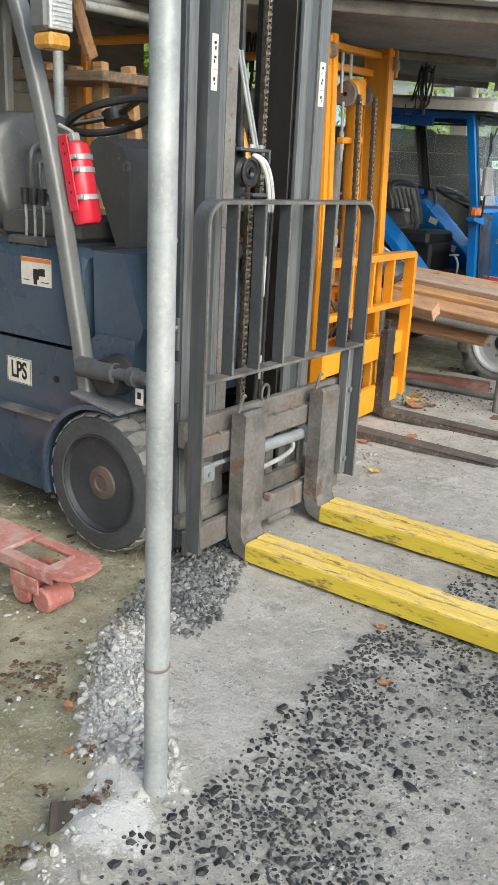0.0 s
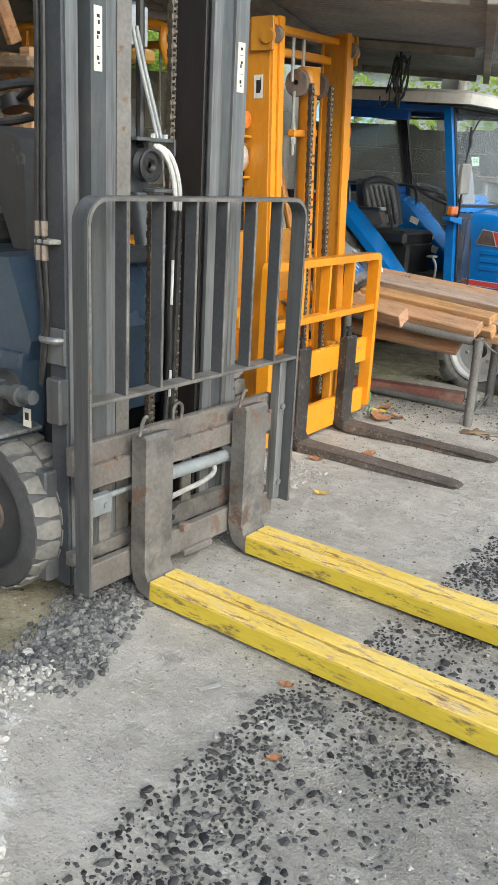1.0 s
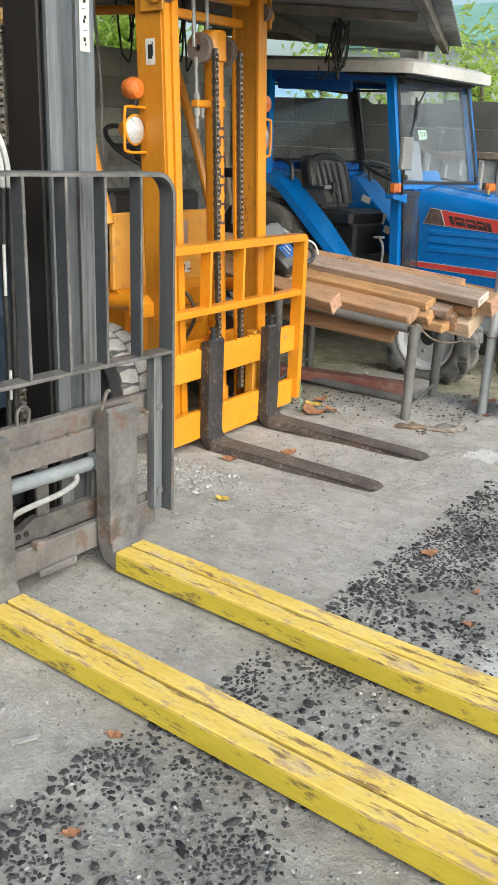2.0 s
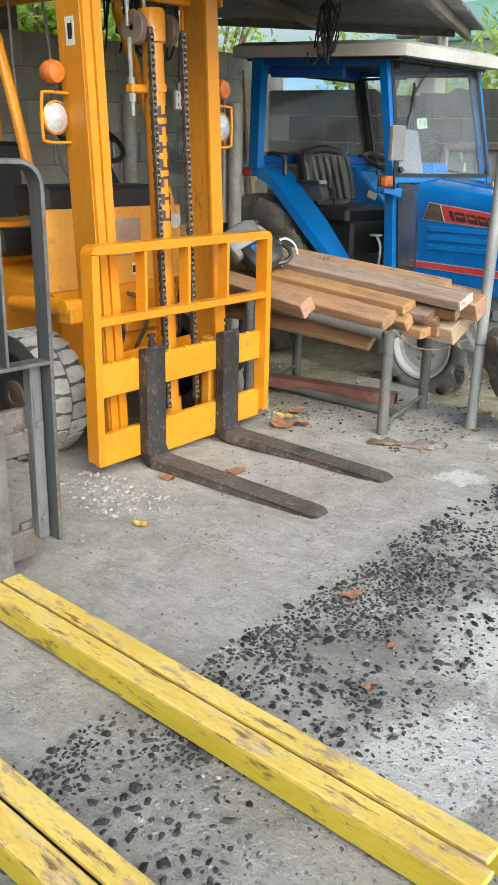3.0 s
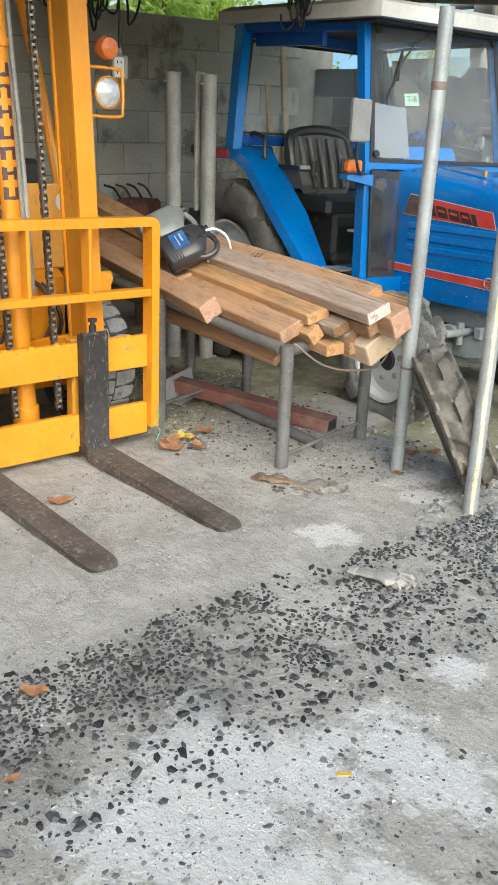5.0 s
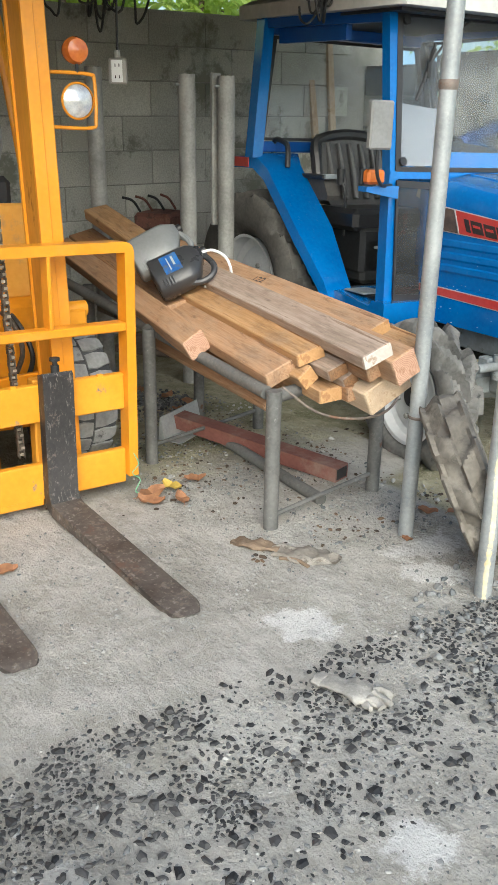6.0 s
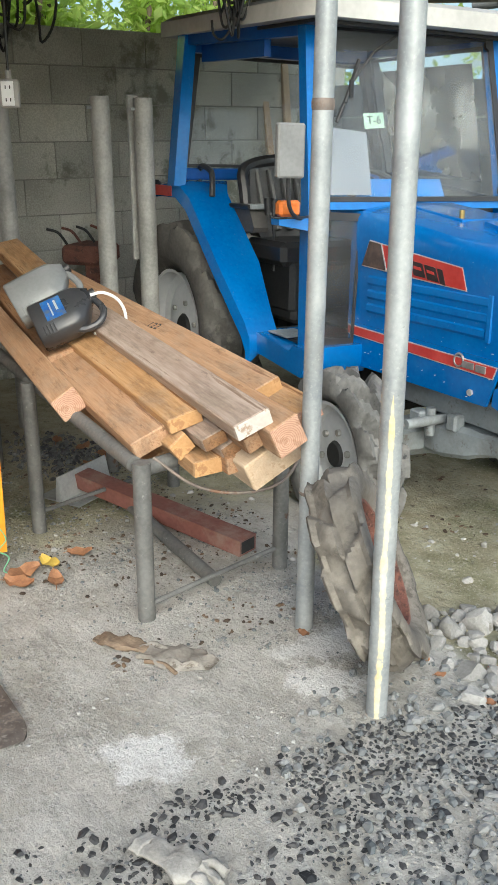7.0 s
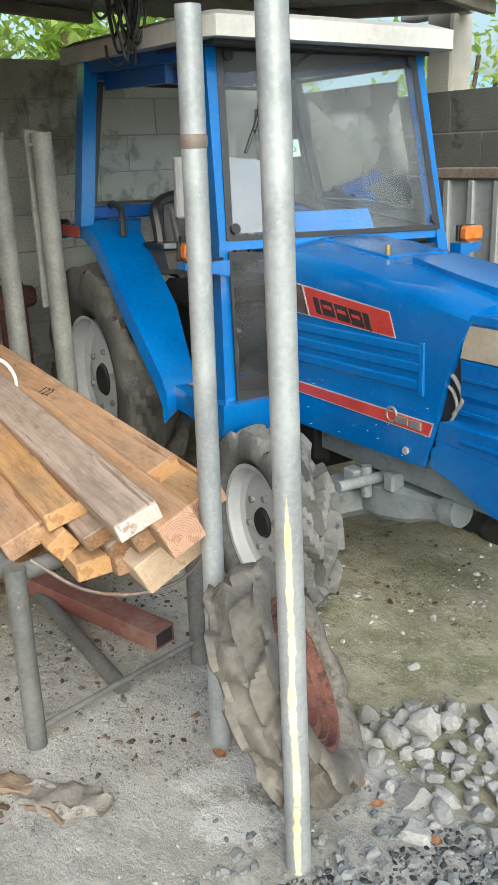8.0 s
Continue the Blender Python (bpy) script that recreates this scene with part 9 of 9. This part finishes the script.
scatter("soil_stones", "small pale stones on the bare earth", PALEST, 1900, (-2.4, 1.0, 0.6, 7.4), lambda x, y: soil_amount(x, y) * max(0.0, 0.15 + 1.2 * noise.noise((x * 2.3, y * 2.3, 63))), (0.004, 0.026), 0.5, 10)
scatter("dark_crumbs", "stone chips and wood crumbs under the rack", LITTER, 900, (-2.6, -0.9, 4.7, 5.6), lambda x, y: max(0.0, 0.4 + 1.2 * noise.noise((x * 4, y * 4, 31))), (0.005, 0.022), 0.4, 12)
scatter("dark_crumbs", "heap of dark gravel and wood crumbs under the rack", HEAPST, 900, (-3.2, -2.0, 4.9, 5.7), lambda x, y: max(0.0, 1.1 - math.hypot((x + 2.62) / 0.42, (y - 5.27) / 0.24)) ** 1.5, (0.008, 0.032), 0.6, 61)
scatter("grey_gravel", "grey chips strewn under the rack", GREYST, 1300, (-2.6, -0.8, 4.75, 5.6), lambda x, y: max(0.0, 0.3 + 1.2 * noise.noise((x * 5, y * 5, 37))), (0.004, 0.018), 0.55, 19)


# ---------- plants and houses beyond the walls ----------
def shrub(name, label, x, y, z0, spread, height, n, seed, leaf_size=0.07):
    r = random.Random(seed)
    t = thing(name, label, "shrub", Matrix.Translation((x, y, z0)))
    g = Geo()
    tips = []
    for k in range(9):
        a = r.uniform(0, 6.28)
        q1 = Vector((math.cos(a) * spread[0] * 0.3, math.sin(a) * spread[1] * 0.3, height * r.uniform(0.35, 0.6)))
        q2 = Vector((math.cos(a) * spread[0] * r.uniform(0.5, 0.95), math.sin(a) * spread[1] * r.uniform(0.5, 0.95), height * r.uniform(0.65, 1.0)))
        g.tube(curve_pts([(0, 0, 0), q1 * 0.5, q1, q2], 3), 0.018, 6)
        tips += [q1, q2, (q1 + q2) / 2]
    part("stem", g, TRUNK, t)
    g = Geo()
    for k in range(n):
        c = r.choice(tips) + Vector((r.gauss(0, spread[0] * 0.22), r.gauss(0, spread[1] * 0.22), r.gauss(0, height * 0.12)))
        s = leaf_size * r.uniform(0.6, 1.3)
        m = Matrix.Translation(c) @ pose(0, 0, 0, r.uniform(-60, 60), r.uniform(-60, 60), r.uniform(0, 360))
        g.add([(-s * 0.6, 0, 0), (0, -s * 0.32, s * 0.08), (s * 0.75, 0, -s * 0.06), (0, s * 0.32, s * 0.08)], [(0, 1, 2), (0, 2, 3)], m)
    part("leaves", g, LEAFG, t, "many small bright green leaves", smooth=0)
    return t


for k, (x, y, sp, h, n) in enumerate(((-4.75, 5.9, (0.35, 0.55), 2.5, 5200), (-4.8, 6.7, (0.4, 0.55), 2.45, 5200), (-4.9, 5.0, (0.4, 0.6), 2.4, 2600), (-5.5, 6.3, (0.5, 0.9), 2.9, 5200), (-5.6, 5.4, (0.5, 0.8), 2.9, 4200), (-5.3, 7.6, (0.5, 0.6), 2.6, 4200), (-2.2, 9.4, (0.6, 0.5), 2.15, 2200), (-1.2, 9.9, (0.7, 0.5), 2.2, 2200), (-3.3, 10.5, (0.8, 0.6), 2.3, 2200), (-6.5, 9.5, (1.0, 0.8), 3.0, 2200), (-4.4, 10.2, (0.6, 0.6), 2.3, 1600), (0.2, 10.6, (0.9, 0.6), 2.3, 1800))):
    shrub("garden_shrub", "leafy green shrub growing behind the block wall", x, y, -0.25, sp, h, n, 40 + k, 0.075)


def house(name, label, x, y, w, d, h, roof_m, wall_m, yaw, rise=0.5):
    t = thing(name, label, "house", Matrix.Translation((x, y, -0.3)) @ pose(0, 0, 0, 0, 0, yaw))
    wl2 = part("wall", Geo().box((0, 0, h / 2), (w, d, h), 0.01), wall_m, t)
    for k in range(int(h / 0.2)):
        part("siding_board", Geo().box((0, -d / 2 - 0.008, 0.1 + 0.2 * k), (w, 0.016, 0.17), 0.004), wall_m, wl2)
    part("roof", Geo().prism([(-d / 2 - 0.3, h), (d / 2 + 0.3, h), (d / 2 + 0.3, h + 0.06), (0.0, h + rise), (-d / 2 - 0.3, h + 0.06)], -w / 2 - 0.3, w / 2 + 0.3, "x"), roof_m, t)
    for k in range(2):
        wi = part("window", Geo().box((-w / 4 + k * w / 2, -d / 2 - 0.012, h * 0.55), (0.9, 0.04, 0.8), 0.006), SIDING, t)
        part("pane", Geo().box((-w / 4 + k * w / 2, -d / 2 - 0.036, h * 0.55), (0.78, 0.012, 0.68), 0.003), DARK_D, wi)
    return t


house("neighbour_house", "white clapboard house with a green sheet roof beyond the garden", -5.5, 22.0, 9.0, 5.0, 3.2, GREENROOF, SIDING, -12, 1.1)
house("neighbour_shed", "low shed with a pale blue roof beyond the wall", -10.2, 14.6, 5.4, 3.4, 1.95, BLUEROOF, SIDING, 32, 0.55)


# ---------- wall blocks, each a piece of its wall ----------
def block_meshes(material, n, seed):
    r = random.Random(seed)
    out = []
    for k in range(n):
        g = Geo().box((0, 0, 0), (0.010, 0.395, 0.193), 0.003)
        g.v = [(a + r.uniform(-0.0008, 0.0008), b + r.uniform(-0.0012, 0.0012), c + r.uniform(-0.0012, 0.0012)) for a, b, c in g.v]
        out.append(g.mesh("block", material, 0))
    return out


BLOCKS = block_meshes(BLOCK, 4, 77)
# darker blocks, shade and dirt in their colour
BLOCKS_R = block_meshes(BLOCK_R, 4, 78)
r7 = random.Random(7)
for row in range(10):
    z = BACK_TOP - 0.10 - row * 0.2
    for col in range(15):
        y = 2.35 + 0.4 * col + (0.2 if row % 2 else 0.0)
        if y > RIGHT_Y - 0.19:
            continue
        ob = new("block", r7.choice(BLOCKS))
        ob.parent = wall_back
        ob.location = (BACK_X - 0.004 + r7.uniform(-0.0012, 0.0012), y, z)
for row in range(8):
    z = RIGHT_TOP - 0.10 - row * 0.2
    for col in range(9):
        x = BACK_X + 0.21 + 0.4 * col + (0.2 if row % 2 else 0.0)
        if x > -0.75:
            continue
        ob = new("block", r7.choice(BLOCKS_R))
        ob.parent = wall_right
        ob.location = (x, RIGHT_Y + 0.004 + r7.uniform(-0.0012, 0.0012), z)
        ob.rotation_euler = (0, 0, radians(90))
